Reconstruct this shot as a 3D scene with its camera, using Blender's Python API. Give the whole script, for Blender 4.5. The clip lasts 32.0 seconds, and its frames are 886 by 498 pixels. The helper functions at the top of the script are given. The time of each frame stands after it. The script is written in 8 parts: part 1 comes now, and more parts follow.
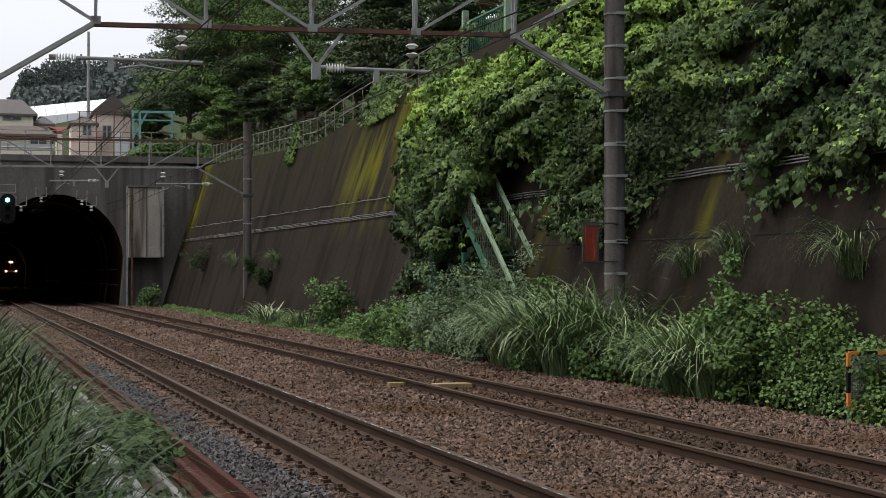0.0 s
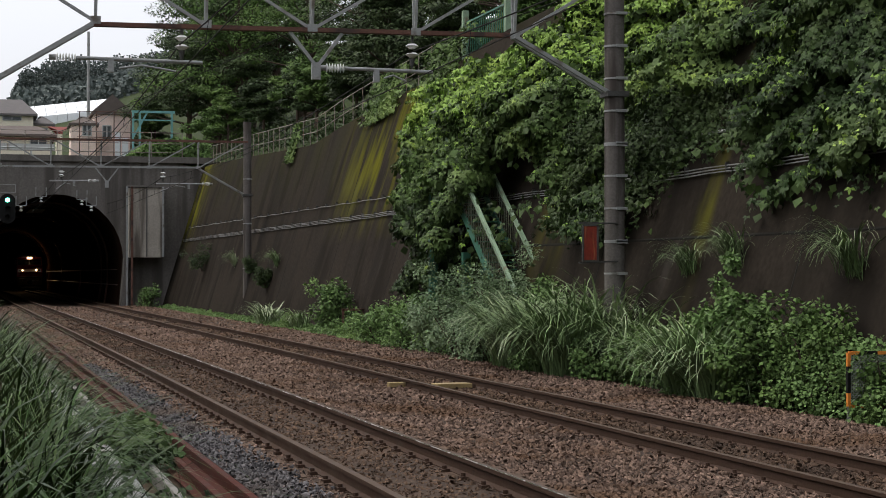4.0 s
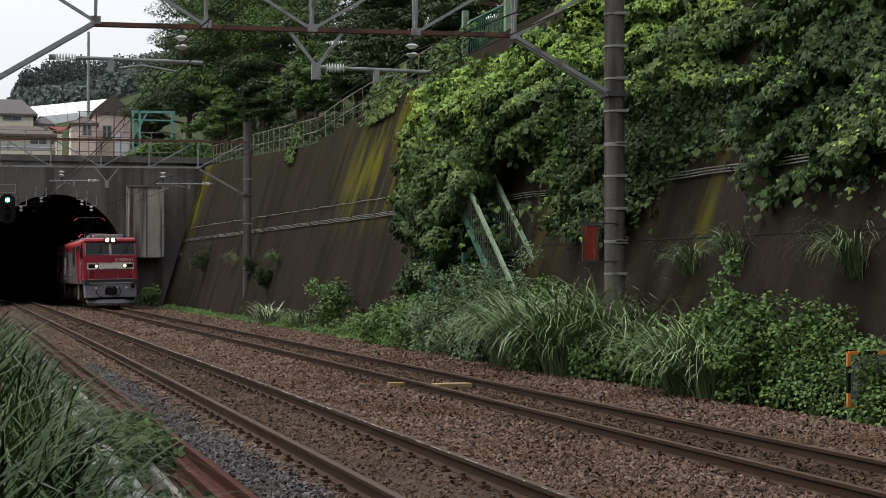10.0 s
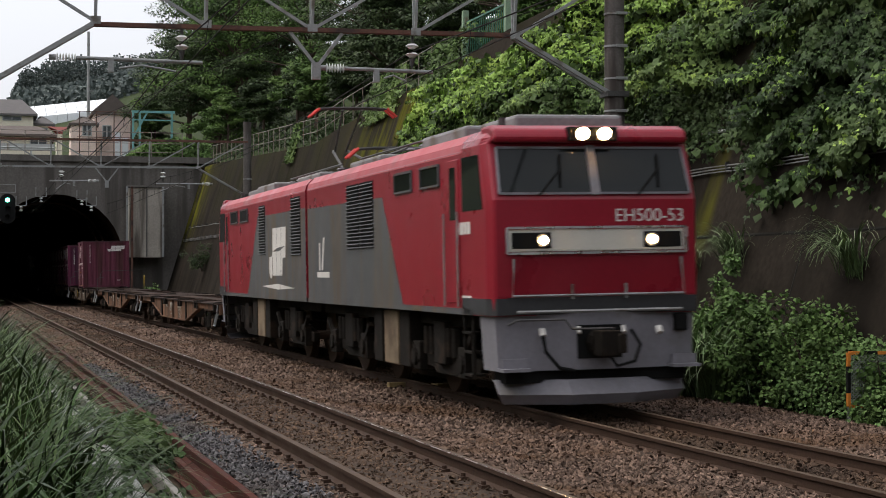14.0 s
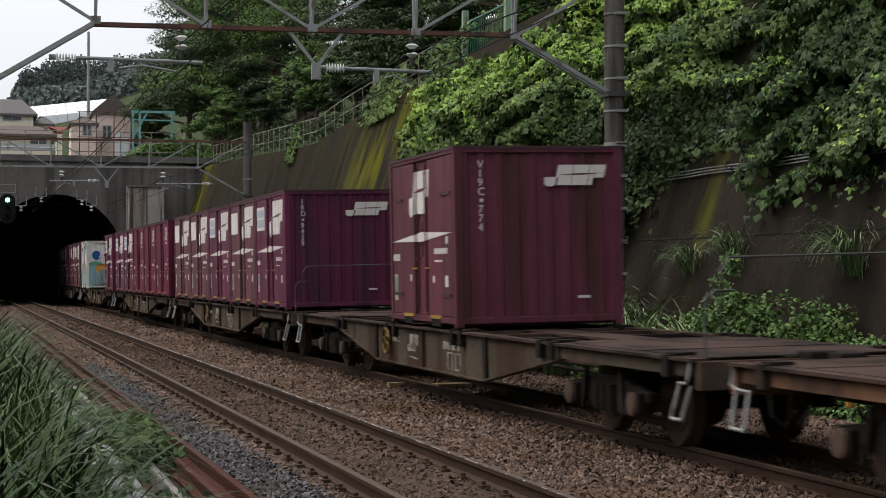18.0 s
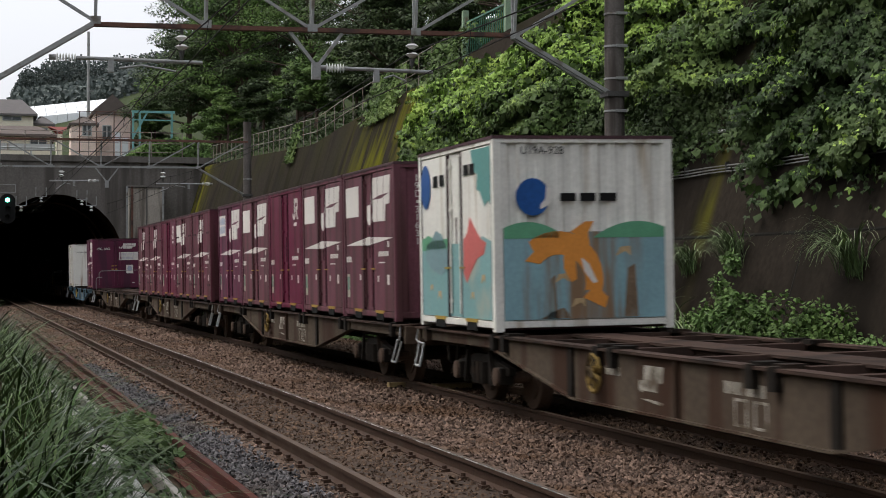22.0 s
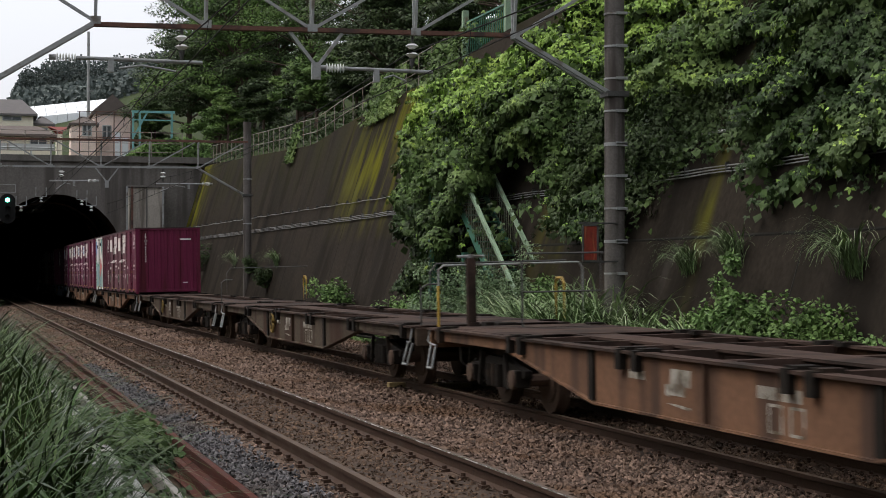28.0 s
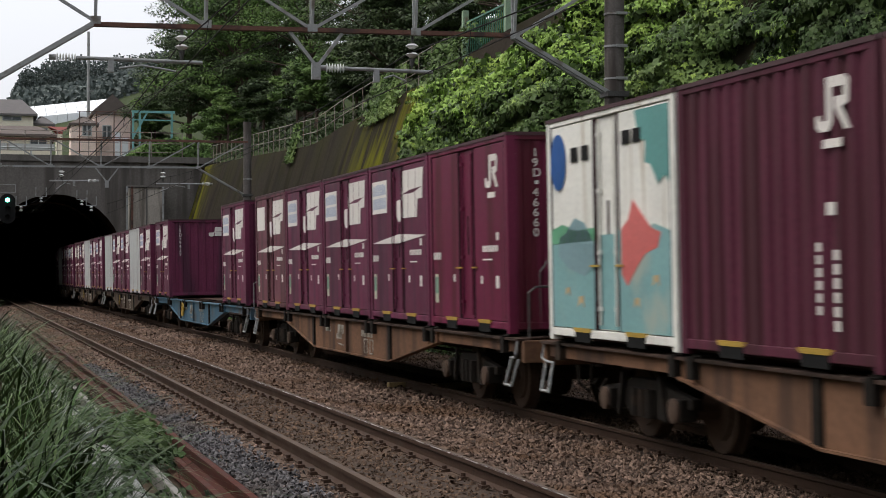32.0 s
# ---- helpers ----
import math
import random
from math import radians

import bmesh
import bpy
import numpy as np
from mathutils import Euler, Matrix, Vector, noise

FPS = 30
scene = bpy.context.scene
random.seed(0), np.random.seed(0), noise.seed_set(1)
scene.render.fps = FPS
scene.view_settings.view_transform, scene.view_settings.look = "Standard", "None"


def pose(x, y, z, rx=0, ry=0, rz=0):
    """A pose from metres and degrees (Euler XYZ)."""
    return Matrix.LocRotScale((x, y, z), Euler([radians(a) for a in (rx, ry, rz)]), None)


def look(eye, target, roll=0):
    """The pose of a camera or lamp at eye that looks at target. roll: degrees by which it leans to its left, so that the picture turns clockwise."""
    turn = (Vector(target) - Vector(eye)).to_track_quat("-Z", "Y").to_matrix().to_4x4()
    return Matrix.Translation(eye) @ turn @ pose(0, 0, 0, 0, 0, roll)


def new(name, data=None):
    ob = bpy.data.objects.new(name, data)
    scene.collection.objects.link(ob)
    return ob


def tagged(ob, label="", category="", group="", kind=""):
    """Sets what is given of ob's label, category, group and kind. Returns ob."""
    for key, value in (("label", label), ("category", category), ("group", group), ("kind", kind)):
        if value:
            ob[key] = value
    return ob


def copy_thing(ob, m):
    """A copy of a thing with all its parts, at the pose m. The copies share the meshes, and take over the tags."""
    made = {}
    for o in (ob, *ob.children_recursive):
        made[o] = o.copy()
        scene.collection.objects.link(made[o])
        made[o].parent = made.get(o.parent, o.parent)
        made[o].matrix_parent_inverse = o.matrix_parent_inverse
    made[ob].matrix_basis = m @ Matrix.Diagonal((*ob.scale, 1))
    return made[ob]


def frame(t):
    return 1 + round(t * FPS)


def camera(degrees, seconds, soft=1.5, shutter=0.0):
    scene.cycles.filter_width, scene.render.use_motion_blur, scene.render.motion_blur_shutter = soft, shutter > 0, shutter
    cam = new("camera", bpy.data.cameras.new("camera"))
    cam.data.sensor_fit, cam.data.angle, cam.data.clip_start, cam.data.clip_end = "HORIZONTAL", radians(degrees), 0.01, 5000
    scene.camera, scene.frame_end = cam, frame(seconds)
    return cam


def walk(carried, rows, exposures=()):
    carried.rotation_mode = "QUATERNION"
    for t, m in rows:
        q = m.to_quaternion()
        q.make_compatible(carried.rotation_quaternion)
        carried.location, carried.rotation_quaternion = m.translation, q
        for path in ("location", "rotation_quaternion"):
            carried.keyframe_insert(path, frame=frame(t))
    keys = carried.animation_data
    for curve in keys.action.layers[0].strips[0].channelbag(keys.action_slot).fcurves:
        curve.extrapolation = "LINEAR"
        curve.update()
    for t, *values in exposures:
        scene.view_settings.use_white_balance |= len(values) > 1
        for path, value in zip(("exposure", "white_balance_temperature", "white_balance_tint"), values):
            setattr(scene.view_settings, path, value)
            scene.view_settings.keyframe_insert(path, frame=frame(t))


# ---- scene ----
import collections

# camera: stands still beside the line, a long lens
EYE = Vector((0.0, 0.0, 1.754))
YAW, PITCH = 0.26201, 0.014612
AIM = EYE + Vector((math.sin(YAW) * math.cos(PITCH), math.cos(YAW) * math.cos(PITCH), math.sin(PITCH)))
cam = camera(28.794, 32.0, soft=0.9, shutter=0.22)
walk(cam, [(0.0, look(EYE, AIM)), (32.0, look(EYE, AIM))], exposures=[(0.0, 0.56), (32.0, 0.56)])

# overcast daylight
SUN_EL, SUN_AZ = radians(58), radians(-68)
world = bpy.data.worlds.new("overcast_sky")
scene.world = world
world.use_nodes = True
wn = world.node_tree
sky = wn.nodes.new("ShaderNodeTexSky")
sky.sky_type = "NISHITA"
sky.sun_disc = False
sky.sun_elevation, sky.sun_rotation = SUN_EL, SUN_AZ
sky.air_density, sky.dust_density, sky.ozone_density = 1.0, 8.5, 1.0
grey = wn.nodes.new("ShaderNodeHueSaturation")
grey.inputs["Saturation"].default_value = 0.42
wn.links.new(sky.outputs[0], grey.inputs["Color"])
cloud = wn.nodes.new("ShaderNodeMix")
cloud.data_type = "RGBA"
cloud.inputs[0].default_value = 0.5
wn.links.new(grey.outputs[0], cloud.inputs[6])
cloud.inputs[7].default_value = (6.3, 6.45, 6.95, 1)
wn.links.new(cloud.outputs[2], wn.nodes["Background"].inputs[0])
wn.nodes["Background"].inputs[1].default_value = 0.15
sun = new("sun", bpy.data.lights.new("sun", "SUN"))
sun.data.energy, sun.data.angle, sun.data.color = 0.5, radians(40), (1.0, 0.97, 0.92)
sun.matrix_world = look((0, 0, 60), (60 * -math.sin(SUN_AZ) / math.tan(SUN_EL), 60 * -math.cos(SUN_AZ) / math.tan(SUN_EL), 0))

# ---- plan of the line: curvature by distance, z = 0 at the rail tops of the far track ----
KNOTS = [-420, -60, 0, 60, 100, 140, 220, 400, 900]
BENDS = [0.0, 0.0, -0.000481, -0.000019, 0.000092, -0.000038, 0.000032, 0.000061, 0.000061]
G = np.arange(-420, 900, 1.0)
_h = np.cumsum(np.interp(G, KNOTS, BENDS))
_h -= np.interp(0, G, _h)
_x, _y = np.cumsum(np.sin(_h)), np.cumsum(np.cos(_h))
_x += 7.66 - np.interp(0, G, _x)
_y -= np.interp(0, G, _y)
CANT, NEAR_OFF, NEAR_Z, NEAR_CANT = 0.0185, -3.973, 0.088, 0.054


def line(s, off=0.0, z=0.0):
    """Place beside the far track's centre line at distance s."""
    h = np.interp(s, G, _h)
    return Vector((np.interp(s, G, _x) + off * math.cos(h), np.interp(s, G, _y) - off * math.sin(h), z))


def heading(s):
    return float(np.interp(s, G, _h))


def railspot(s, off, z, near=False):
    """Like line(), for what lies on a canted track; off from that track's own centre."""
    c = NEAR_CANT if near else CANT
    b, dz = (NEAR_OFF, NEAR_Z) if near else (0.0, 0.0)
    return line(s, b + off - c * z, z + off * c + dz)


def ride(s):
    """Pose of a vehicle whose middle stands at distance s on the far track; local y points along the line."""
    p = line(s)
    return pose(p.x, p.y, 0.0, 0, -math.degrees(CANT), -math.degrees(heading(s)))


# ---- mesh helpers ----
class Mesh:
    """Collects faces for one mesh."""

    def __init__(self):
        self.v, self.f, self.m, self.slot = [], [], [], 0

    def add(self, verts, faces):
        n = len(self.v)
        self.v.extend([tuple(q) for q in verts])
        self.f.extend([tuple(n + i for i in f) for f in faces])
        self.m.extend([self.slot] * len(faces))
        return self

    def box(self, x0, y0, z0, x1, y1, z1, at=None):
        vs = [Vector((x, y, z)) for z in (z0, z1) for y in (y0, y1) for x in (x0, x1)]
        if at is not None:
            vs = [at @ q for q in vs]
        return self.add(vs, [(0, 2, 3, 1), (4, 5, 7, 6), (0, 1, 5, 4), (2, 6, 7, 3), (0, 4, 6, 2), (1, 3, 7, 5)])

    def bar(self, a, b, w, h=None, up=(0, 0, 1)):
        """A square bar from a to b."""
        a, b = Vector(a), Vector(b)
        h = h or w
        d = (b - a).normalized()
        u = Vector(up)
        if abs(d.dot(u)) > 0.95:
            u = Vector((0, 1, 0))
        r = d.cross(u).normalized()
        u = r.cross(d)
        vs = [p + r * sx * w / 2 + u * sz * h / 2 for p in (a, b) for sx, sz in ((-1, -1), (1, -1), (1, 1), (-1, 1))]
        return self.add(vs, [(3, 2, 1, 0), (4, 5, 6, 7), (0, 1, 5, 4), (1, 2, 6, 5), (2, 3, 7, 6), (3, 0, 4, 7)])

    def tube(self, pts, radii, n=10, caps=True):
        """A round tube through points; radii: one, or one for each point."""
        pts = [Vector(q) for q in pts]
        if not isinstance(radii, (list, tuple)):
            radii = [radii] * len(pts)
        d0 = (pts[-1] - pts[0]).normalized()
        ref = Vector((0, 0, 1)) if abs(d0.z) < 0.9 else Vector((0, 1, 0))
        vs = []
        for i, q in enumerate(pts):
            d = (pts[min(i + 1, len(pts) - 1)] - pts[max(i - 1, 0)])
            d = d.normalized() if d.length > 1e-9 else d0
            r = d.cross(ref).normalized()
            u = r.cross(d)
            for k in range(n):
                a = 2 * math.pi * k / n
                vs.append(q + (r * math.cos(a) + u * math.sin(a)) * radii[i])
        fs = []
        for i in range(len(pts) - 1):
            for k in range(n):
                fs.append((i * n + k, i * n + (k + 1) % n, (i + 1) * n + (k + 1) % n, (i + 1) * n + k))
        if caps:
            fs.append(tuple(range(n - 1, -1, -1)))
            fs.append(tuple((len(pts) - 1) * n + k for k in range(n)))
        return self.add(vs, fs)

    def prism(self, outline, a, b, axis="x"):
        """An outline in two axes drawn out along the third from a to b."""
        n = len(outline)
        pick = {"x": lambda p, t: (t, p[0], p[1]), "y": lambda p, t: (p[0], t, p[1]), "z": lambda p, t: (p[0], p[1], t)}[axis]
        vs = [pick(p, a) for p in outline] + [pick(p, b) for p in outline]
        fs = [tuple(range(n)), tuple(range(2 * n - 1, n - 1, -1))]
        fs += [(i, i + n, (i + 1) % n + n, (i + 1) % n) for i in range(n)]
        return self.add(vs, fs)

    def sheet(self, rows):
        """A skin over rows of points."""
        n = len(rows[0])
        vs = [q for row in rows for q in row]
        fs = [(i * n + k, i * n + k + 1, (i + 1) * n + k + 1, (i + 1) * n + k) for i in range(len(rows) - 1) for k in range(n - 1)]
        return self.add(vs, fs)

    def data(self, name, mats, smooth=False, fix=True):
        me = bpy.data.meshes.new(name)
        me.from_pydata(self.v, [], self.f)
        for m in mats if isinstance(mats, (list, tuple)) else [mats]:
            me.materials.append(m)
        if any(self.m):
            me.polygons.foreach_set("material_index", self.m)
        if fix:
            bm = bmesh.new()
            bm.from_mesh(me)
            bmesh.ops.recalc_face_normals(bm, faces=bm.faces)
            bm.to_mesh(me)
            bm.free()
        if smooth:
            me.polygons.foreach_set("use_smooth", [True] * len(me.polygons))
            me.set_sharp_from_angle(angle=radians(35))
        me.update()
        return me


def part(name, mesh, material, parent=None, label="", smooth=False, bevel=0.0, fix=True):
    """One mesh object, under its thing if a parent is given."""
    ob = new(name, mesh if isinstance(mesh, bpy.types.Mesh) else mesh.data(name, material, smooth, fix))
    if parent is not None:
        ob.parent = parent
    if label:
        ob["label"] = label
    if bevel:
        b = ob.modifiers.new("bevel", "BEVEL")
        b.width, b.segments, b.limit_method, b.angle_limit = bevel, 2, "ANGLE", radians(40)
    return ob


def thing(name, label, category, group="", kind="", at=None):
    ob = tagged(new(name), label, category, group, kind)
    if at is not None:
        ob.matrix_world = at
    return ob


def soup(name, verts, faces_per, material, smooth=False):
    """One mesh from an array of verts (pieces, corners, 3) that all have the faces faces_per."""
    k, n = verts.shape[0], verts.shape[1]
    fp = np.array(faces_per)
    faces = (fp[None, :, :] + (np.arange(k) * n)[:, None, None]).reshape(-1, fp.shape[1])
    me = bpy.data.meshes.new(name)
    me.vertices.add(k * n)
    me.vertices.foreach_set("co", verts.reshape(-1).astype(np.float32))
    nf, c = faces.shape
    me.loops.add(nf * c)
    me.loops.foreach_set("vertex_index", faces.reshape(-1).astype(np.int32))
    me.polygons.add(nf)
    me.polygons.foreach_set("loop_start", np.arange(0, nf * c, c, dtype=np.int32))
    if smooth:
        me.polygons.foreach_set("use_smooth", np.ones(nf, dtype=bool))
    for m in material if isinstance(material, (list, tuple)) else [material]:
        me.materials.append(m)
    me.update(calc_edges=True)
    return me


# ---- materials ----
def mat(name, color, rough=0.8, metal=0.0, vary=0.25, scale=3.0, fine=40.0, bump=0.15, tint=None, tint_amount=0.0, streak=False,
        piece=0.0, gloss_noise=0.1, stretch=(1, 1, 1), spec=None, island=False):
    """Procedural surface: base colour with patches at two sizes, an optional second colour in patches or runs, relief."""
    m = bpy.data.materials.new(name)
    m.use_nodes = True
    nt = m.node_tree
    N, L = nt.nodes, nt.links
    bs = N["Principled BSDF"]
    co = N.new("ShaderNodeTexCoord")
    mp = N.new("ShaderNodeMapping")
    mp.inputs["Scale"].default_value = stretch
    L.new(co.outputs["Object"], mp.inputs["Vector"])
    big = N.new("ShaderNodeTexNoise")
    big.inputs["Scale"].default_value, big.inputs["Detail"].default_value = scale, 5
    small = N.new("ShaderNodeTexNoise")
    small.inputs["Scale"].default_value, small.inputs["Detail"].default_value = fine, 4
    for t in (big, small):
        L.new(mp.outputs[0], t.inputs["Vector"])
    mixn = N.new("ShaderNodeMath")
    mixn.operation = "ADD"
    L.new(big.outputs["Fac"], mixn.inputs[0])
    L.new(small.outputs["Fac"], mixn.inputs[1])
    rng = N.new("ShaderNodeMapRange")
    rng.inputs["From Min"].default_value, rng.inputs["From Max"].default_value = 0.6, 1.4
    rng.inputs["To Min"].default_value, rng.inputs["To Max"].default_value = 1 - vary, 1 + vary
    L.new(mixn.outputs[0], rng.inputs["Value"])
    val = rng.outputs[0]
    if piece or island:
        src = N.new("ShaderNodeNewGeometry") if island else N.new("ShaderNodeObjectInfo")
        pr = N.new("ShaderNodeMapRange")
        pr.inputs["To Min"].default_value, pr.inputs["To Max"].default_value = 1 - piece, 1 + piece
        L.new(src.outputs["Random Per Island" if island else "Random"], pr.inputs["Value"])
        mu = N.new("ShaderNodeMath")
        mu.operation = "MULTIPLY"
        L.new(val, mu.inputs[0])
        L.new(pr.outputs[0], mu.inputs[1])
        val = mu.outputs[0]
    col = N.new("ShaderNodeVectorMath")
    col.operation = "SCALE"
    col.inputs[0].default_value = color
    L.new(val, col.inputs["Scale"])
    out = col.outputs[0]
    if tint is not None:
        tn = N.new("ShaderNodeTexNoise")
        tn.inputs["Scale"].default_value, tn.inputs["Detail"].default_value = scale * 0.8, 8
        tm = N.new("ShaderNodeMapping")
        tm.inputs["Location"].default_value = (7.3, 2.1, 4.4)
        tm.inputs["Scale"].default_value = (3, 3, 0.25) if streak else (1, 1, 1)
        L.new(co.outputs["Object"], tm.inputs["Vector"])
        L.new(tm.outputs[0], tn.inputs["Vector"])
        ramp = N.new("ShaderNodeMapRange")
        ramp.interpolation_type = "SMOOTHSTEP"
        edge = 0.72 - 0.4 * tint_amount
        ramp.inputs["From Min"].default_value, ramp.inputs["From Max"].default_value = edge - 0.06, edge + 0.12
        L.new(tn.outputs["Fac"], ramp.inputs["Value"])
        mx = N.new("ShaderNodeMix")
        mx.data_type = "RGBA"
        L.new(ramp.outputs[0], mx.inputs[0])
        L.new(out, mx.inputs[6])
        mx.inputs[7].default_value = (*tint, 1)
        out = mx.outputs[2]
    L.new(out, bs.inputs["Base Color"])
    bs.inputs["Metallic"].default_value = metal
    bs.inputs["Specular IOR Level"].default_value = spec if spec is not None else (0.1 if rough > 0.7 else 0.35)
    rr = N.new("ShaderNodeMapRange")
    rr.inputs["From Min"].default_value, rr.inputs["From Max"].default_value = 0.3, 0.7
    rr.inputs["To Min"].default_value, rr.inputs["To Max"].default_value = max(rough - gloss_noise, 0.03), min(rough + gloss_noise, 1)
    L.new(big.outputs["Fac"], rr.inputs["Value"])
    L.new(rr.outputs[0], bs.inputs["Roughness"])
    if bump:
        bu = N.new("ShaderNodeBump")
        bu.inputs["Strength"].default_value, bu.inputs["Distance"].default_value = bump, 0.02
        L.new(mixn.outputs[0], bu.inputs["Height"])
        L.new(bu.outputs[0], bs.inputs["Normal"])
    return m


def leafy(name, color, light, piece=0.35):
    """Leaves: colour varies leaf by leaf, a little light comes through."""
    m = mat(name, color, 0.5, vary=0.2, scale=0.7, fine=9, bump=0.0, piece=piece, island=True, tint=light, tint_amount=0.45, spec=0.07)
    bs = m.node_tree.nodes["Principled BSDF"]
    bs.inputs["Transmission Weight"].default_value = 0.0
    bs.inputs["Subsurface Weight"].default_value = 0.0
    return m


def glow(name, color, strength):
    m = bpy.data.materials.new(name)
    m.use_nodes = True
    bs = m.node_tree.nodes["Principled BSDF"]
    bs.inputs["Base Color"].default_value = (*color, 1)
    bs.inputs["Emission Color"].default_value = (*color, 1)
    bs.inputs["Emission Strength"].default_value = strength
    return m


PORTAL = mat("portal_concrete", (0.13, 0.12, 0.11), 0.9, vary=0.3, scale=0.5, fine=10, bump=0.2, tint=(0.075, 0.068, 0.062), tint_amount=0.45, streak=True)
LINING = mat("sooty_lining", (0.032, 0.019, 0.014), 0.85, vary=0.4, scale=0.6, fine=8, bump=0.3, spec=0.0)
BALLAST = mat("ballast_bed", (0.05, 0.035, 0.026), 0.95, vary=0.4, scale=1.2, fine=26, bump=0.6, tint=(0.08, 0.052, 0.036), tint_amount=0.4)
STONE = mat("ballast_stone", (0.13, 0.088, 0.067), 0.9, vary=0.3, scale=0.6, fine=30, bump=0.2, piece=0.5, island=True, tint=(0.1, 0.06, 0.038), tint_amount=0.45)
NEWSTONE = mat("fresh_ballast_stone", (0.088, 0.083, 0.085), 0.85, vary=0.25, scale=0.6, fine=30, bump=0.2, piece=0.6, island=True, tint=(0.085, 0.066, 0.055), tint_amount=0.4)
# oily stones of the near track; also the train's shade on the far track
OILSHADESTONE = mat("oily_shaded_ballast_stone", (0.088, 0.057, 0.039), 0.85, vary=0.3, scale=0.6, fine=30, bump=0.2, piece=0.5, island=True, tint=(0.05, 0.034, 0.025), tint_amount=0.45)
SOIL = mat("dark_soil", (0.07, 0.06, 0.042), 0.95, vary=0.4, scale=0.4, fine=12, bump=0.5, tint=(0.045, 0.065, 0.022), tint_amount=0.5)
RAIL = mat("rusty_rail", (0.05, 0.03, 0.021), 0.75, metal=0.1, vary=0.25, scale=2, fine=30, bump=0.1)
RAILTOP = mat("dull_rail_head", (0.075, 0.053, 0.039), 0.75, metal=0.1, vary=0.2, scale=3, fine=20, bump=0.02)
SHINE = mat("polished_rail_edge", (0.5, 0.48, 0.46), 0.25, metal=0.9, vary=0.1, scale=3, fine=20, bump=0.01, tint=(0.2, 0.16, 0.14), tint_amount=0.2)
REDRUST = mat("red_rust", (0.062, 0.021, 0.015), 0.85, metal=0.0, vary=0.3, scale=2, fine=22, bump=0.2, tint=(0.05, 0.026, 0.022), tint_amount=0.45)
SLEEPER = mat("dirty_sleeper", (0.085, 0.058, 0.042), 0.9, vary=0.3, scale=3, fine=30, bump=0.3, piece=0.2)
GALV = mat("galvanised_steel", (0.27, 0.275, 0.27), 0.55, metal=0.45, vary=0.2, scale=4, fine=30, bump=0.05, tint=(0.14, 0.12, 0.1), tint_amount=0.3)
RUSTBEAM = mat("rusty_beam", (0.135, 0.072, 0.055), 0.75, metal=0.2, vary=0.3, scale=3, fine=30, bump=0.1, tint=(0.07, 0.05, 0.045), tint_amount=0.45)
DARKSTEEL = mat("dark_steel", (0.07, 0.068, 0.066), 0.6, metal=0.4, vary=0.3, scale=4, fine=30, bump=0.08)
POLE = mat("pole_concrete", (0.112, 0.101, 0.094), 0.85, vary=0.35, scale=1.4, fine=25, bump=0.2, tint=(0.055, 0.047, 0.042), tint_amount=0.5, streak=True)
WIRE = mat("wire", (0.022, 0.021, 0.02), 0.85, metal=0.0, vary=0.1, bump=0)
PORCELAIN = mat("porcelain", (0.7, 0.7, 0.68), 0.25, vary=0.08, bump=0)
GREENPAINT = mat("green_paint", (0.035, 0.12, 0.08), 0.5, vary=0.2, scale=4, fine=30, bump=0.05, tint=(0.09, 0.06, 0.04), tint_amount=0.2)
PALEGREEN = mat("pale_green_paint", (0.21, 0.29, 0.2), 0.8, vary=0.2, scale=4, fine=30, bump=0.05, tint=(0.16, 0.11, 0.08), tint_amount=0.2)
MAROON = mat("maroon_paint", (0.113, 0.021, 0.052), 0.55, vary=0.24, scale=1.2, fine=22, bump=0.04, piece=0.2, tint=(0.062, 0.018, 0.036), tint_amount=0.45, streak=True, spec=0.2)


# ---- ground, track bed, rails ----
def sweep(m, stations, profile, near=False, canted=False):
    """Skin of a cross-section (offset, height) carried along the line."""
    rows = []
    for s in stations:
        rows.append([railspot(s, o, z, near) if canted else line(s, o, z) for o, z in profile])
    return m.sheet(rows)


FINE = list(np.arange(4, 130, 1.0))
LONG = list(range(-330, 4, 12)) + FINE + list(range(130, 781, 10))

m = Mesh()
gx = [-3000, -900, -260, -90, -40, -14, 14, 40, 90, 260, 900, 3000]
gy = [-3000, -900, -320, -100, -30, 30, 90, 160, 320, 800, 3000]
m.sheet([[(x, y, -0.85) for x in gx] for y in gy])
tagged(part("ground", m, SOIL), "dark earth under weeds beside the line", "ground", kind="structure")

m = Mesh()
bed = [(-7.2, -0.8), (-6.6, -0.42), (-5.9, -0.26), (-5.1, -0.17), (-4.53, -0.098), (-3.4, -0.036), (-2.9, -0.065), (-2.2, -0.17), (-1.1, -0.18), (-0.55, -0.164),
       (0.55, -0.143), (1.1, -0.145), (2.2, -0.12), (3.0, -0.16), (3.9, -0.26), (5.2, -0.35)]


def bed_z(o):
    return np.interp(o, [p[0] for p in bed], [p[1] for p in bed])


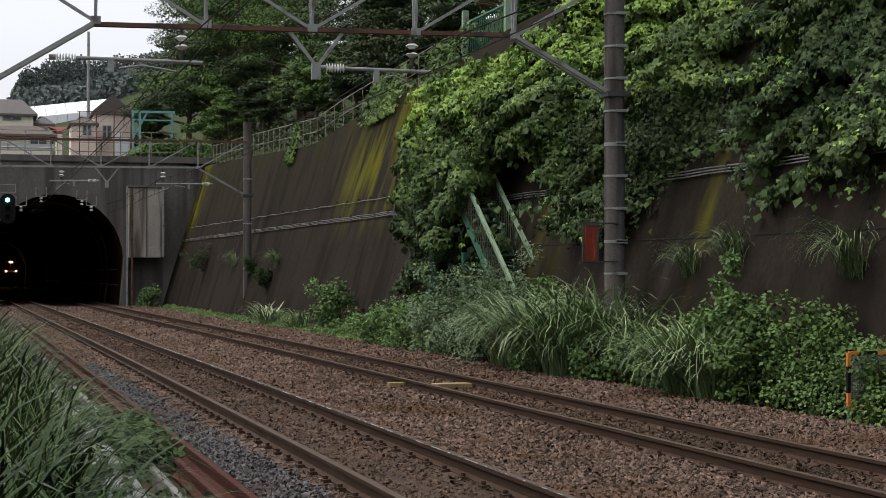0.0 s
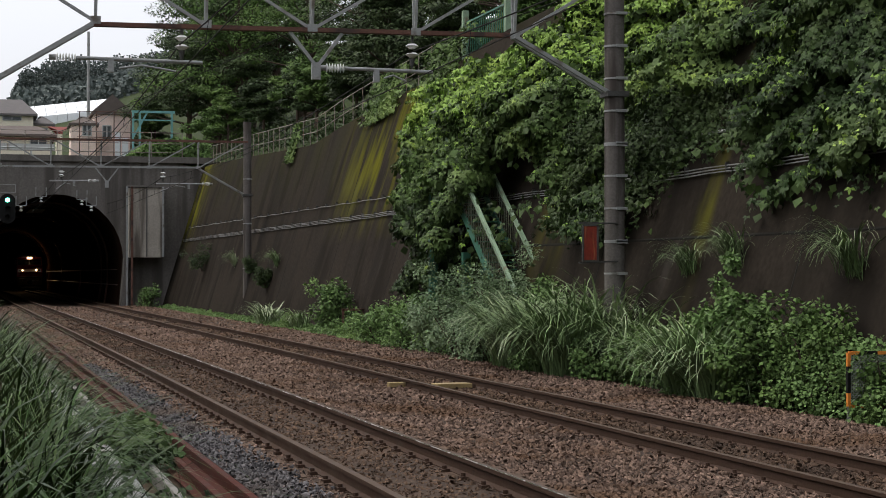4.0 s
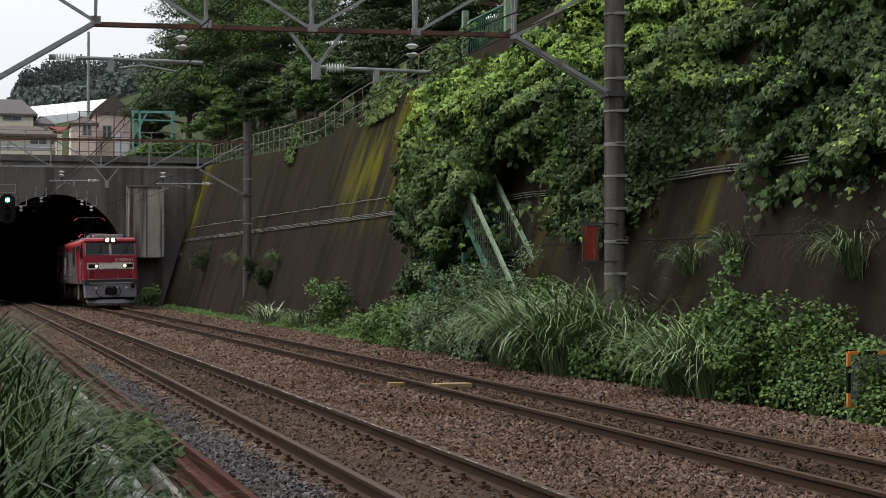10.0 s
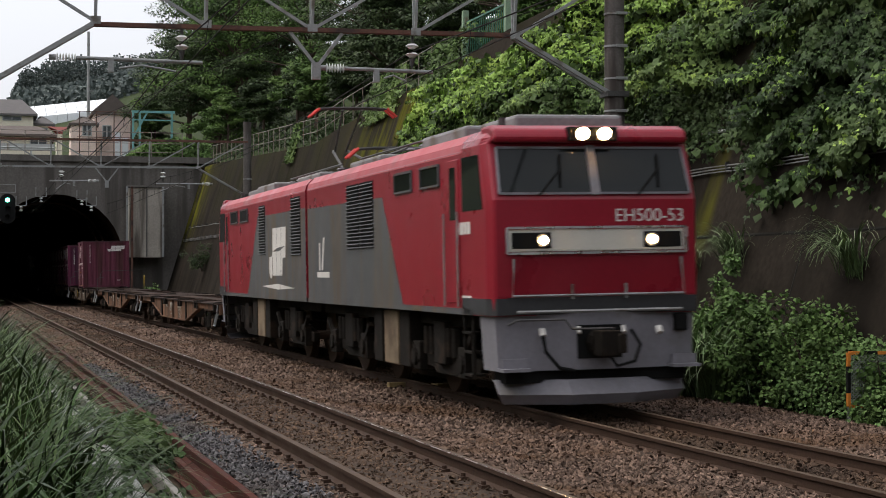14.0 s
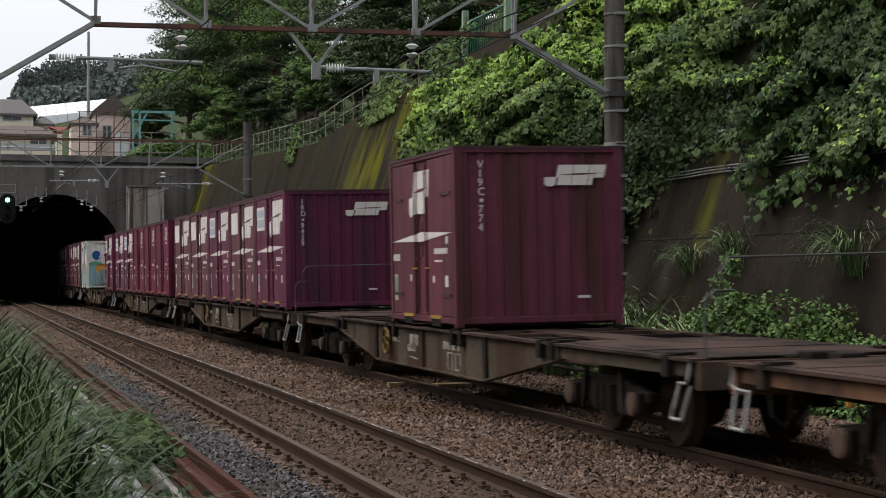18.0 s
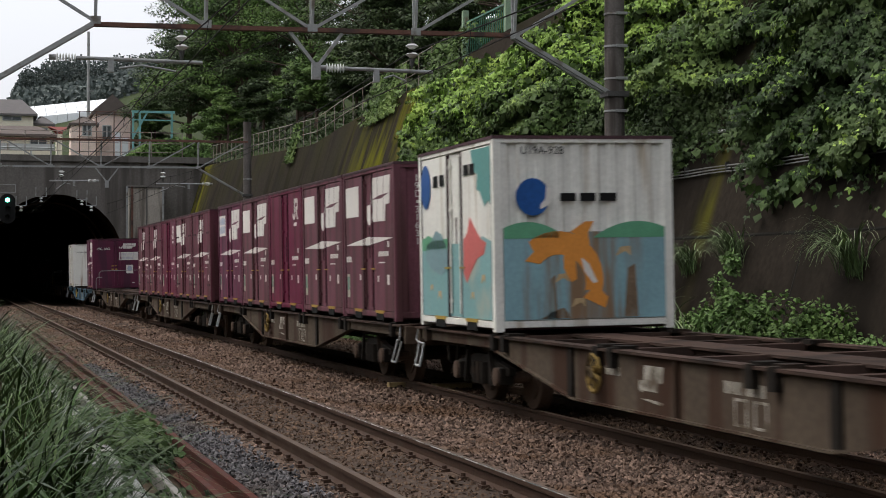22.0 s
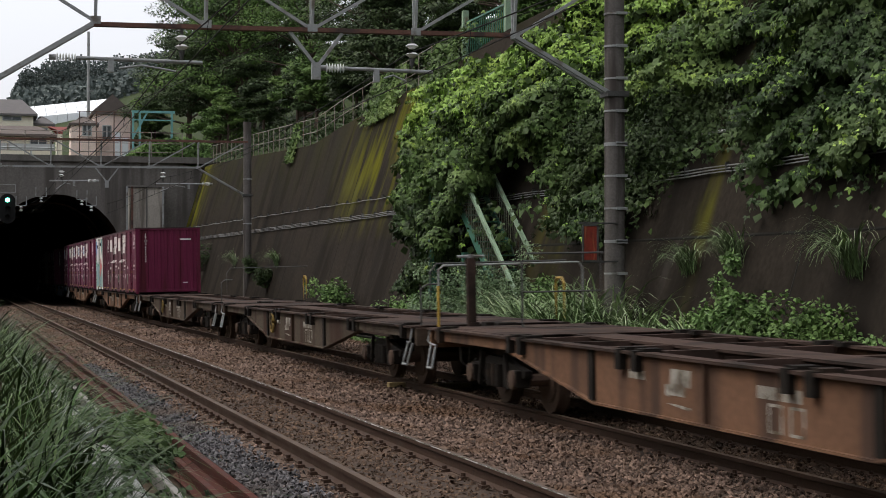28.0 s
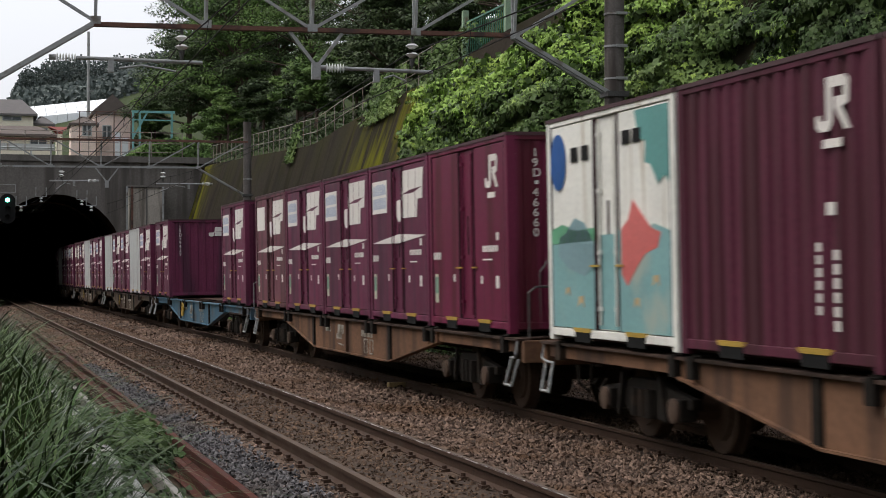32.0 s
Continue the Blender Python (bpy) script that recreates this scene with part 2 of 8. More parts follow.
rows = []
for s in LONG:
    row = []
    for i in range(len(bed) - 1):
        for k in range(4 if 4 <= s < 130 else 1):
            f = k / (4 if 4 <= s < 130 else 1)
            row.append((bed[i][0] * (1 - f) + bed[i + 1][0] * f, bed[i][1] * (1 - f) + bed[i + 1][1] * f))
    row.append(bed[-1])
    rows.append((s, row))
for grp in ([r for r in rows if r[0] <= 4], [r for r in rows if 4 <= r[0] < 130], [r for r in rows if r[0] >= 129]):
    n = min(len(r[1]) for r in grp)
    pts = []
    for s, row in grp:
        if len(row) > n:
            row = bed
        pts.append([line(s, o, z + 0.03 * noise.noise((o * 2.1, s * 1.7, 0)) * (0.3 if abs(abs(o + 2) - 2) < 0.7 else 1.0)) for o, z in row])
    m.sheet(pts)
tagged(part("track_bed", m, BALLAST, smooth=True), "rust-brown ballast bed of a double track", "track bed", kind="structure")

HEAD = [(-0.0325, -0.002), (-0.0325, -0.036), (-0.009, -0.05), (-0.009, -0.125), (-0.0635, -0.143), (-0.0635, -0.155)]
PROFILE = HEAD + [(-o, z) for o, z in reversed(HEAD)]


def track(name, label, near):
    th = thing(name, label, "railway track", kind="structure")
    for side in (-1, 1):
        m = Mesh()
        sweep(m, LONG, [(side * 0.55 + o, z) for o, z in PROFILE], near, True)
        r = part("rail", m, RAIL, th)
        m = Mesh()
        sweep(m, LONG, [(side * 0.55 + o, z) for o, z in ((-0.0325, -0.002), (-0.028, 0.0), (0.028, 0.0), (0.0325, -0.002))], near, True)
        part("rail_head", m, RAILTOP, r, "dull brown running surface")
        if near and side > 0:
            m = Mesh()
            e = 0.55 + (-0.022 if side > 0 else 0.018)
            sweep(m, LONG, [(side * e - 0.009, 0.0015), (side * e + 0.006, 0.0015)], near, True)
            part("polished_edge", m, SHINE, r, "bright polished inner edge")
    return th


FAR_TRACK = track("far_track", "narrow-gauge track with rusty rails on brown ballast", False)
NEAR_TRACK = track("near_track", "narrow-gauge track with rusty rails and buried sleepers", True)

# ---- retaining wall, battered, along the far side ----
BATTER, WALL_OFF, WALL_FOOT = 0.3, 4.3, -0.45
PORTAL_S = 106.0
TOPLINE = [(-330, 9.5), (0, 9.5), (46, 8.6), (52, 8.05), (56, 7.9), (60, 7.75), (66, 7.5), (71, 7.15), (87, 7.75), (112, 8.6)]


def wall_top(s):
    return float(np.interp(s, [a for a, b in TOPLINE], [b for a, b in TOPLINE]))


def wall_at(s, z, out=0.0):
    """A place on the wall's face at height z, out metres in front of it."""
    return line(s, WALL_OFF + BATTER * (z + 0.2) - out, z)


def wall_material():
    """Dark battered concrete: grime in runs down the face, pale lime bloom and yellow-green moss in streaks below the top."""
    mt = mat("mossy_wall_concrete", (0.026, 0.0212, 0.0168), 0.9, spec=0.02, vary=0.4, scale=0.4, fine=9, bump=0.25, tint=(0.0165, 0.0136, 0.011), tint_amount=0.5, streak=True)
    N, L = mt.node_tree.nodes, mt.node_tree.links
    bs = N["Principled BSDF"]
    src = bs.inputs["Base Color"].links[0].from_socket
    co = N.new("ShaderNodeTexCoord")
    sep = N.new("ShaderNodeSeparateXYZ")
    L.new(co.outputs["Object"], sep.inputs[0])

    def noise_at(scale, detail, stretch, shift):
        mp = N.new("ShaderNodeMapping")
        mp.inputs["Scale"].default_value, mp.inputs["Location"].default_value = stretch, shift
        L.new(co.outputs["Object"], mp.inputs["Vector"])
        t = N.new("ShaderNodeTexNoise")
        t.inputs["Scale"].default_value, t.inputs["Detail"].default_value = scale, detail
        L.new(mp.outputs[0], t.inputs["Vector"])
        return t.outputs["Fac"]

    def window(val, a, b, lo=0.0, hi=1.0):
        r = N.new("ShaderNodeMapRange")
        r.interpolation_type = "LINEAR"
        r.inputs["From Min"].default_value, r.inputs["From Max"].default_value = a, b
        r.inputs["To Min"].default_value, r.inputs["To Max"].default_value = lo, hi
        L.new(val, r.inputs["Value"])
        return r.outputs[0]

    def mul(a, b):
        k = N.new("ShaderNodeMath")
        k.operation = "MULTIPLY"
        L.new(a, k.inputs[0])
        L.new(b, k.inputs[1])
        return k.outputs[0]

    def over(col, fac, rgb):
        mx = N.new("ShaderNodeMix")
        mx.data_type = "RGBA"
        L.new(fac, mx.inputs[0])
        L.new(col, mx.inputs[6])
        mx.inputs[7].default_value = (*rgb, 1)
        return mx.outputs[2]

    # moss: long runs down the face; the face leans, so the runs shear with height
    shear = N.new("ShaderNodeMath")
    shear.operation = "MULTIPLY_ADD"
    L.new(sep.outputs["Z"], shear.inputs[0])
    shear.inputs[1].default_value = 0.12
    L.new(sep.outputs["Y"], shear.inputs[2])
    cb = N.new("ShaderNodeCombineXYZ")
    L.new(shear.outputs[0], cb.inputs["X"])
    zs = N.new("ShaderNodeMath")
    zs.operation = "MULTIPLY"
    L.new(sep.outputs["Z"], zs.inputs[0])
    zs.inputs[1].default_value = 0.3
    L.new(zs.outputs[0], cb.inputs["Y"])
    run = N.new("ShaderNodeTexNoise")
    run.inputs["Scale"].default_value, run.inputs["Detail"].default_value = 1.05, 9
    L.new(cb.outputs[0], run.inputs["Vector"])
    def either(a, b):
        k = N.new("ShaderNodeMath")
        k.operation = "MAXIMUM"
        L.new(a, k.inputs[0])
        L.new(b, k.inputs[1])
        return k.outputs[0]

    # where seepage comes over the top: one long stretch, one at the portal, one narrow run
    patch = either(mul(window(sep.outputs["Y"], 50.5, 52.5), window(sep.outputs["Y"], 65, 58, 0.0, 1.0)), window(sep.outputs["Y"], 99, 104))
    narrow = either(mul(window(sep.outputs["Y"], 28.5, 28.8), window(sep.outputs["Y"], 29.5, 29.2, 0.0, 0.6)), mul(window(sep.outputs["Y"], 35.5, 36.2), window(sep.outputs["Y"], 38.6, 37.8, 0.0, 0.5)))
    patch = either(mul(patch, window(sep.outputs["Z"], 2.8, 5.0)), mul(narrow, window(sep.outputs["Z"], 0.8, 2.6)))
    moss = mul(window(run.outputs["Fac"], 0.44, 0.64), patch)
    haze = mul(window(noise_at(0.5, 5, (1, 1, 0.6), (1, 4, 2)), 0.38, 0.7), window(sep.outputs["Z"], 4.2, 7.0, 0.0, 0.6))
    col = over(src, haze, (0.027, 0.028, 0.009))
    col = over(col, moss, (0.105, 0.102, 0.008))
    bloom = mul(window(run.outputs["Fac"], 0.62, 0.7), window(noise_at(0.3, 3, (1, 1, 1), (8, 2, 6)), 0.5, 0.7, 0.0, 0.5))
    col = over(col, bloom, (0.065, 0.06, 0.054))
    L.new(col, bs.inputs["Base Color"])
    return mt


MOSSWALL = wall_material()
m = Mesh()
for a, b, step in ((-330, 0, 30), (0, PORTAL_S + 3, 1.5)):
    st = list(np.arange(a, b + 0.01, step))
    front = [[wall_at(s, WALL_FOOT + (wall_top(s) - WALL_FOOT) * k / 8) for k in range(9)] for s in st]
    cap = [[wall_at(s, wall_top(s)), wall_at(s, wall_top(s)) + Vector((0.5, 0, 0))] for s in st]
    back = [[wall_at(s, wall_top(s)) + Vector((0.5, 0, 0)), line(s, WALL_OFF + 2.6, WALL_FOOT)] for s in st]
    m.sheet(front).sheet(cap).sheet(back)
tagged(part("wall_right", m, MOSSWALL), "battered dark concrete retaining wall with moss streaks", "retaining wall", kind="structure")

JOINT = mat("dark_joint", (0.013, 0.012, 0.01), 0.95, vary=0.3, scale=2, fine=12, bump=0.2)
# construction joints: thin dark lips on the face
for s0 in np.arange(16, 104, 8.8):
    m = Mesh()
    pts = [[wall_at(s0 + dx, z, 0.007 if i == 1 else 0.0) for i, dx in enumerate((-0.03, 0.0, 0.03))] for z in np.linspace(WALL_FOOT, wall_top(s0) - 0.03, 9)]
    m.sheet(pts)
    tagged(part("wall_joint", m, JOINT), "dark vertical joint in the concrete wall", "wall joint", kind="structure")
m = Mesh()
m.sheet([[wall_at(s, 2.42 + dz, 0.008 if dz == 0 else 0.0) for dz in (-0.03, 0.0, 0.03)] for s in np.arange(10, 50, 1.5)])
tagged(part("wall_joint", m, JOINT), "level pour joint in the concrete wall", "wall joint", kind="structure")

# ---- tunnel portal and lining ----
THALF, TSPRING, TCROWN = 4.0, 2.6, 6.55


def arch(n=18, grow=0.0):
    pts = [(-THALF - grow + 0.25, -0.5), (-THALF - grow, 1.2)]
    for k in range(n + 1):
        a = math.pi * (1 - k / n)
        pts.append(((THALF + grow) * math.cos(a), TSPRING + (TCROWN - TSPRING + grow) * math.sin(a)))
    return pts + [(THALF + grow, 1.2), (THALF + grow - 0.25, -0.5)]


m = Mesh()
tun = list(np.arange(PORTAL_S, 300, 4.0)) + list(range(300, 781, 12))
for s0, s1 in zip(tun, tun[1:]):
    m.sheet([[line(s, -2.05 + o, z) for o, z in arch()] for s in (s0, s1)])
m.sheet([[line(s, -2.05 + o, z) for o, z in arch(grow=0.5)] for s in tun])
m.add([line(780, -2.05 + o, z) for o, z in arch()], [tuple(range(len(arch())))])
tagged(part("tunnel_lining", m, LINING, smooth=True), "sooty brick-dark horseshoe tunnel lining", "tunnel", kind="structure")

# steel ribs and a side rail inside the lining
RIB = mat("rusty_rib", (0.16, 0.085, 0.06), 0.45, metal=0.5, vary=0.3, scale=3, fine=20, bump=0.1)
for s0 in (116.0, 121.0, 142.0, 168.0, 196.0):
    th = thing("lining_rib", "rusty steel arch rib bolted to the tunnel lining", "arch rib", "tunnel ribs", kind="structure")
    m = Mesh()
    m.tube([line(s0, -2.05 + o * 0.97, z * 0.985) for o, z in arch(24)], 0.07, 6)
    part("rib", m, RIB, th)
m = Mesh()
m.tube([line(s0, 1.75, 2.05) for s0 in range(108, 200, 4)], 0.035, 6)
m.tube([line(s0, 1.8, 1.1) for s0 in range(108, 200, 4)], 0.03, 6)
tagged(part("tunnel_rail", m, RIB), "rusty pipe run along the tunnel wall", "pipe", kind="structure")

m = Mesh()
A = arch()
top = 8.55
for s, flip in ((PORTAL_S, 1), (PORTAL_S + 0.8, -1)):
    ring = [line(s, -2.05 + o, z) for o, z in A]
    n = len(ring)
    outs = []
    for o, z in A:
        if z < TSPRING + 0.01 and o < 0:
            outs.append((-14, z))
        elif z < TSPRING + 0.01:
            outs.append((9.5, z))
        else:
            a = math.atan2(z - TSPRING, o)
            t = min((top - TSPRING) / max(math.sin(a), 1e-6), (14 if o < 0 else 9.5) / max(abs(math.cos(a)), 1e-6))
            outs.append((t * math.cos(a), TSPRING + t * math.sin(a)))
    m.sheet([ring, [line(s, -2.05 + o, z) for o, z in outs]])
    m.add([line(s, -2.05 - 14, TSPRING), line(s, -2.05 - 14, top), line(s, -2.05 + outs[5][0], top)], [(0, 1, 2)])
m.box(-14, 0, top - 0.02, 9.5, 1.2, top + 0.35, at=Matrix.Translation(line(PORTAL_S - 0.15, -2.05)))
tagged(part("wall_portal", m, PORTAL), "stained concrete tunnel portal wall", "portal wall", kind="structure")


# ---- the train: distance run by time, so that a point u metres behind the head lamps stands at 17.74 + u - run(t) ----
RUN = [(0, -246.9), (3, -195.5), (6, -143.7), (9, -91.5), (13, -21.1), (16, 32.5), (19, 86.0), (21.33, 126.8), (23.66, 167.6), (26.03, 208.4), (28.48, 249.2), (30.94, 290.25), (32.16, 310.4)]
FITTED = np.polyfit([a for a, b in RUN], [b for a, b in RUN], 5)
WAGON, SLOT = 20.4, 3.79
U_FIRST = 86.0 - 3 * WAGON
FLOOR = 1.035
RIDERS = []


def spot(u, t):
    return 17.74 + u - float(np.polyval(FITTED, t))


def motions():
    times = [float(t) for t in range(0, 33)]
    for ob, u, z in RIDERS:
        walk(ob, [(t, ride(spot(u, t)) @ Matrix.Translation((0, 0, z))) for t in times])


WHITE = mat("white_marking", (0.62, 0.59, 0.55), 0.6, vary=0.12, scale=3, fine=30, bump=0.02, tint=(0.38, 0.33, 0.3), tint_amount=0.2, streak=True)
FADED = mat("faded_maroon_paint", (0.135, 0.05, 0.068), 0.6, vary=0.22, scale=1.1, fine=20, bump=0.04, tint=(0.075, 0.032, 0.035), tint_amount=0.5, streak=True, spec=0.15)
REDMAROON = mat("red_maroon_paint", (0.12, 0.0135, 0.042), 0.5, vary=0.2, scale=1.0, fine=20, bump=0.03, tint=(0.07, 0.009, 0.018), tint_amount=0.45, streak=True, spec=0.18)
BROWNMAROON = mat("brown_maroon_paint", (0.118, 0.03, 0.05), 0.55, vary=0.24, scale=1.1, fine=20, bump=0.04, piece=0.1, tint=(0.07, 0.024, 0.027), tint_amount=0.5, streak=True, spec=0.18)
DULLMAROON = mat("dull_maroon_paint", (0.082, 0.02, 0.036), 0.6, vary=0.24, scale=1.1, fine=20, bump=0.04, tint=(0.055, 0.018, 0.024), tint_amount=0.5, streak=True, spec=0.12)
SEAM = mat("grimy_seam", (0.034, 0.013, 0.018), 0.8, vary=0.35, scale=4, fine=25, bump=0.1)
EDGEDARK = mat("grimy_edge", (0.05, 0.02, 0.025), 0.7, vary=0.3, scale=3, fine=25, bump=0.1)
YELLOW = mat("yellow_paint", (0.34, 0.22, 0.035), 0.6, vary=0.25, scale=5, fine=30, bump=0.05, tint=(0.18, 0.11, 0.04), tint_amount=0.3)
STENCIL = mat("dirty_stencil_paint", (0.32, 0.3, 0.26), 0.85, vary=0.35, scale=6, fine=30, bump=0.02, tint=(0.09, 0.07, 0.05), tint_amount=0.5)
DIRTYYELLOW = mat("dirty_yellow_paint", (0.15, 0.1, 0.03), 0.75, vary=0.35, scale=5, fine=30, bump=0.05, tint=(0.05, 0.035, 0.02), tint_amount=0.5)
LABELTINT = mat("pale_sticker", (0.42, 0.42, 0.32), 0.6, vary=0.15, scale=6, fine=30, bump=0.0)
BLUEINK = mat("faded_blue_print", (0.34, 0.38, 0.47), 0.6, vary=0.2, scale=9, fine=60, bump=0.0)
GREENINK = mat("green_print", (0.1, 0.3, 0.17), 0.6, vary=0.15, scale=6, fine=40, bump=0.0)
DEEPTEAL = mat("deep_teal_paint", (0.09, 0.25, 0.235), 0.55, vary=0.2, scale=1.5, fine=18, bump=0.03)
PALEORANGE = mat("faded_orange_paint", (0.42, 0.3, 0.16), 0.6, vary=0.25, scale=4, fine=20, bump=0.0)
RUSTWASH = mat("rust_wash", (0.17, 0.12, 0.08), 0.75, vary=0.35, scale=4, fine=24, bump=0.1, tint=(0.2, 0.25, 0.24), tint_amount=0.45, streak=True)
PALEGREENINK = mat("faded_green_print", (0.15, 0.27, 0.2), 0.6, vary=0.2, scale=9, fine=60, bump=0.0)
CREAM = mat("cream_paint", (0.64, 0.63, 0.58), 0.6, vary=0.16, scale=2, fine=20, bump=0.03, tint=(0.36, 0.3, 0.22), tint_amount=0.25, streak=True)
TEAL = mat("teal_paint", (0.17, 0.32, 0.32), 0.55, vary=0.2, scale=1.5, fine=18, bump=0.03, tint=(0.3, 0.35, 0.3), tint_amount=0.3)
RUSTTEAL = mat("rust_streaked_teal_paint", (0.2, 0.345, 0.385), 0.55, vary=0.18, scale=1.6, fine=18, bump=0.05, tint=(0.2, 0.125, 0.07), tint_amount=0.42, streak=True)
RUSTCREAM = mat("rust_streaked_cream_paint", (0.74, 0.72, 0.66), 0.6, vary=0.14, scale=1.5, fine=18, bump=0.05, tint=(0.3, 0.19, 0.1), tint_amount=0.36, streak=True)
DEEPBLUE = mat("deep_blue_paint", (0.01, 0.07, 0.25), 0.35, vary=0.3, scale=2.5, fine=15, bump=0.0)
ORANGE = mat("orange_paint", (0.62, 0.24, 0.04), 0.5, vary=0.15, scale=2, fine=20, bump=0.0)
INK = mat("black_lettering", (0.01, 0.01, 0.01), 0.85, vary=0.1, bump=0.0)
CORAL = mat("coral_red_paint", (0.5, 0.12, 0.11), 0.5, vary=0.2, scale=2, fine=20, bump=0.0)
SLATE = mat("slate_paint", (0.17, 0.27, 0.29), 0.5, vary=0.2, scale=2, fine=20, bump=0.0)
PALEGREY = mat("pale_grey_paint", (0.42, 0.43, 0.42), 0.55, vary=0.15, scale=2, fine=20, bump=0.03, tint=(0.25, 0.22, 0.18), tint_amount=0.25, streak=True)
WAGONBROWN = mat("brown_wagon_paint", (0.14, 0.075, 0.045), 0.85, vary=0.35, scale=0.8, fine=14, bump=0.12, tint=(0.06, 0.036, 0.026), tint_amount=0.55, streak=True)
WAGONGREY = mat("grimy_wagon_paint", (0.068, 0.052, 0.038), 0.85, vary=0.4, scale=0.9, fine=14, bump=0.14, tint=(0.042, 0.022, 0.014), tint_amount=0.55, streak=True)
WAGONBLUE = mat("blue_wagon_paint", (0.03, 0.085, 0.13), 0.6, vary=0.25, scale=1.3, fine=18, bump=0.1, tint=(0.05, 0.045, 0.04), tint_amount=0.4)
GRIME = mat("underframe_grime", (0.0135, 0.011, 0.009), 0.9, vary=0.4, scale=3, fine=22, bump=0.25, tint=(0.036, 0.024, 0.017), tint_amount=0.3)
DECKRUST = mat("dark_deck_rust", (0.052, 0.033, 0.026), 0.9, vary=0.4, scale=1.5, fine=18, bump=0.2, tint=(0.02, 0.014, 0.011), tint_amount=0.55)
WHEELSTEEL = mat("wheel_steel", (0.075, 0.05, 0.037), 0.8, metal=0.1, vary=0.3, scale=4, fine=25, bump=0.1)


def lettering(name, text, size, material, parent, at, label=""):
    """Flat letters in the built-in font; at places the text's lower left corner, its x axis and its up axis."""
    cu = bpy.data.curves.new(name, "FONT")
    cu.body, cu.size, cu.extrude = text, size, 0.002
    tmp = new(name + "_curve", cu)
    me = bpy.data.meshes.new_from_object(tmp.evaluated_get(bpy.context.evaluated_depsgraph_get()))
    bpy.data.objects.remove(tmp)
    me.materials.clear()
    me.materials.append(material)
    ob = part(name, me, material, parent, label)
    ob.matrix_basis = at
    return ob


def on_side(x, y, z):
    """Local frame for flat marks on the flank that looks across the near track: letters run towards -y."""
    return Matrix.Translation((x, y, z)) @ Matrix(((0, 0, -1, 0), (-1, 0, 0, 0), (0, 1, 0, 0), (0, 0, 0, 1)))


def on_end(x, y, z):
    """Local frame for marks on the end that looks towards the viewer (-y)."""
    return Matrix.Translation((x, y, z)) @ Matrix(((1, 0, 0, 0), (0, 0, -1, 0), (0, 1, 0, 0), (0, 0, 0, 1)))


def flat(m, pts, at, thick=0.004):
    """A flat plate of any outline in the frame at."""
    n = len(pts)
    vs = [at @ Vector((x, y, 0)) for x, y in pts] + [at @ Vector((x, y, thick)) for x, y in pts]
    m.add(vs, [tuple(range(n - 1, -1, -1)), tuple(range(n, 2 * n))] + [(i, (i + 1) % n, (i + 1) % n + n, i + n) for i in range(n)])


def rect(m, x, y, w, h, at, slant=0.0):
    flat(m, [(x, y), (x + w, y), (x + w + slant * h, y + h), (x + slant * h, y + h)], at)


def disc(m, x, y, rx, ry, at, n=20):
    flat(m, [(x + rx * math.cos(2 * math.pi * k / n), y + ry * math.sin(2 * math.pi * k / n)) for k in range(n)], at)


def freight_mark(m, x, y, w, h, at):
    """The operator's slanted block mark: one leaning block with a hook at its foot and a step under its end."""
    pts = [(0.0, 0.42), (0.0, 0.1), (0.05, 0.0), (0.12, -0.01), (0.17, 0.07), (0.2, 0.05), (0.755, 0.05), (0.79, 0.4), (0.955, 0.4), (1.0, 1.0), (0.23, 1.0), (0.19, 0.44)]
    flat(m, [(x + a * w, y + b * h) for a, b in pts], at)


def mark_cuts(parent, x, y, w, h, at, paint):
    """The long lens-shaped cut and the slits of that mark, in the paint beneath."""
    up = at @ Matrix.Translation((0, 0, 0.0045))
    for pts in ([(0.215, 0.53), (0.5, 0.6), (0.96, 0.63), (0.62, 0.53)], [(0.17, 0.07), (0.2, 0.05), (0.225, 0.42), (0.195, 0.42)],
                [(0.42, 0.05), (0.43, 0.05), (0.485, 1.0), (0.475, 1.0)], [(0.68, 0.05), (0.69, 0.05), (0.745, 1.0), (0.735, 1.0)]):
        m = Mesh()
        flat(m, [(x + a * w, y + b * h) for a, b in pts], up, 0.001)
        part("mark_cut", m, paint, parent)


def railway_mark(m, x, y, w, h, at):
    """The rounded two-part group mark: a hook and a block with a leg."""
    flat(m, [(x, y + .1 * h), (x + .12 * w, y), (x + .38 * w, y), (x + .48 * w, y + .15 * h), (x + .48 * w, y + h), (x + .32 * w, y + h), (x + .32 * w, y + .2 * h), (x + .16 * w, y + .2 * h), (x + .1 * w, y + .32 * h), (x, y + .3 * h)], at)
    flat(m, [(x + .5 * w, y + h), (x + .5 * w, y + .8 * h), (x + .82 * w, y + .8 * h), (x + .82 * w, y + .62 * h), (x + .56 * w, y + .62 * h), (x + .56 * w, y + .44 * h), (x + .84 * w, y), (x + w, y), (x + .76 * w, y + .42 * h), (x + .95 * w, y + .48 * h), (x + .98 * w, y + .9 * h), (x + .85 * w, y + h)], at)


CL, CW, CH = 3.715, 1.225, 2.5


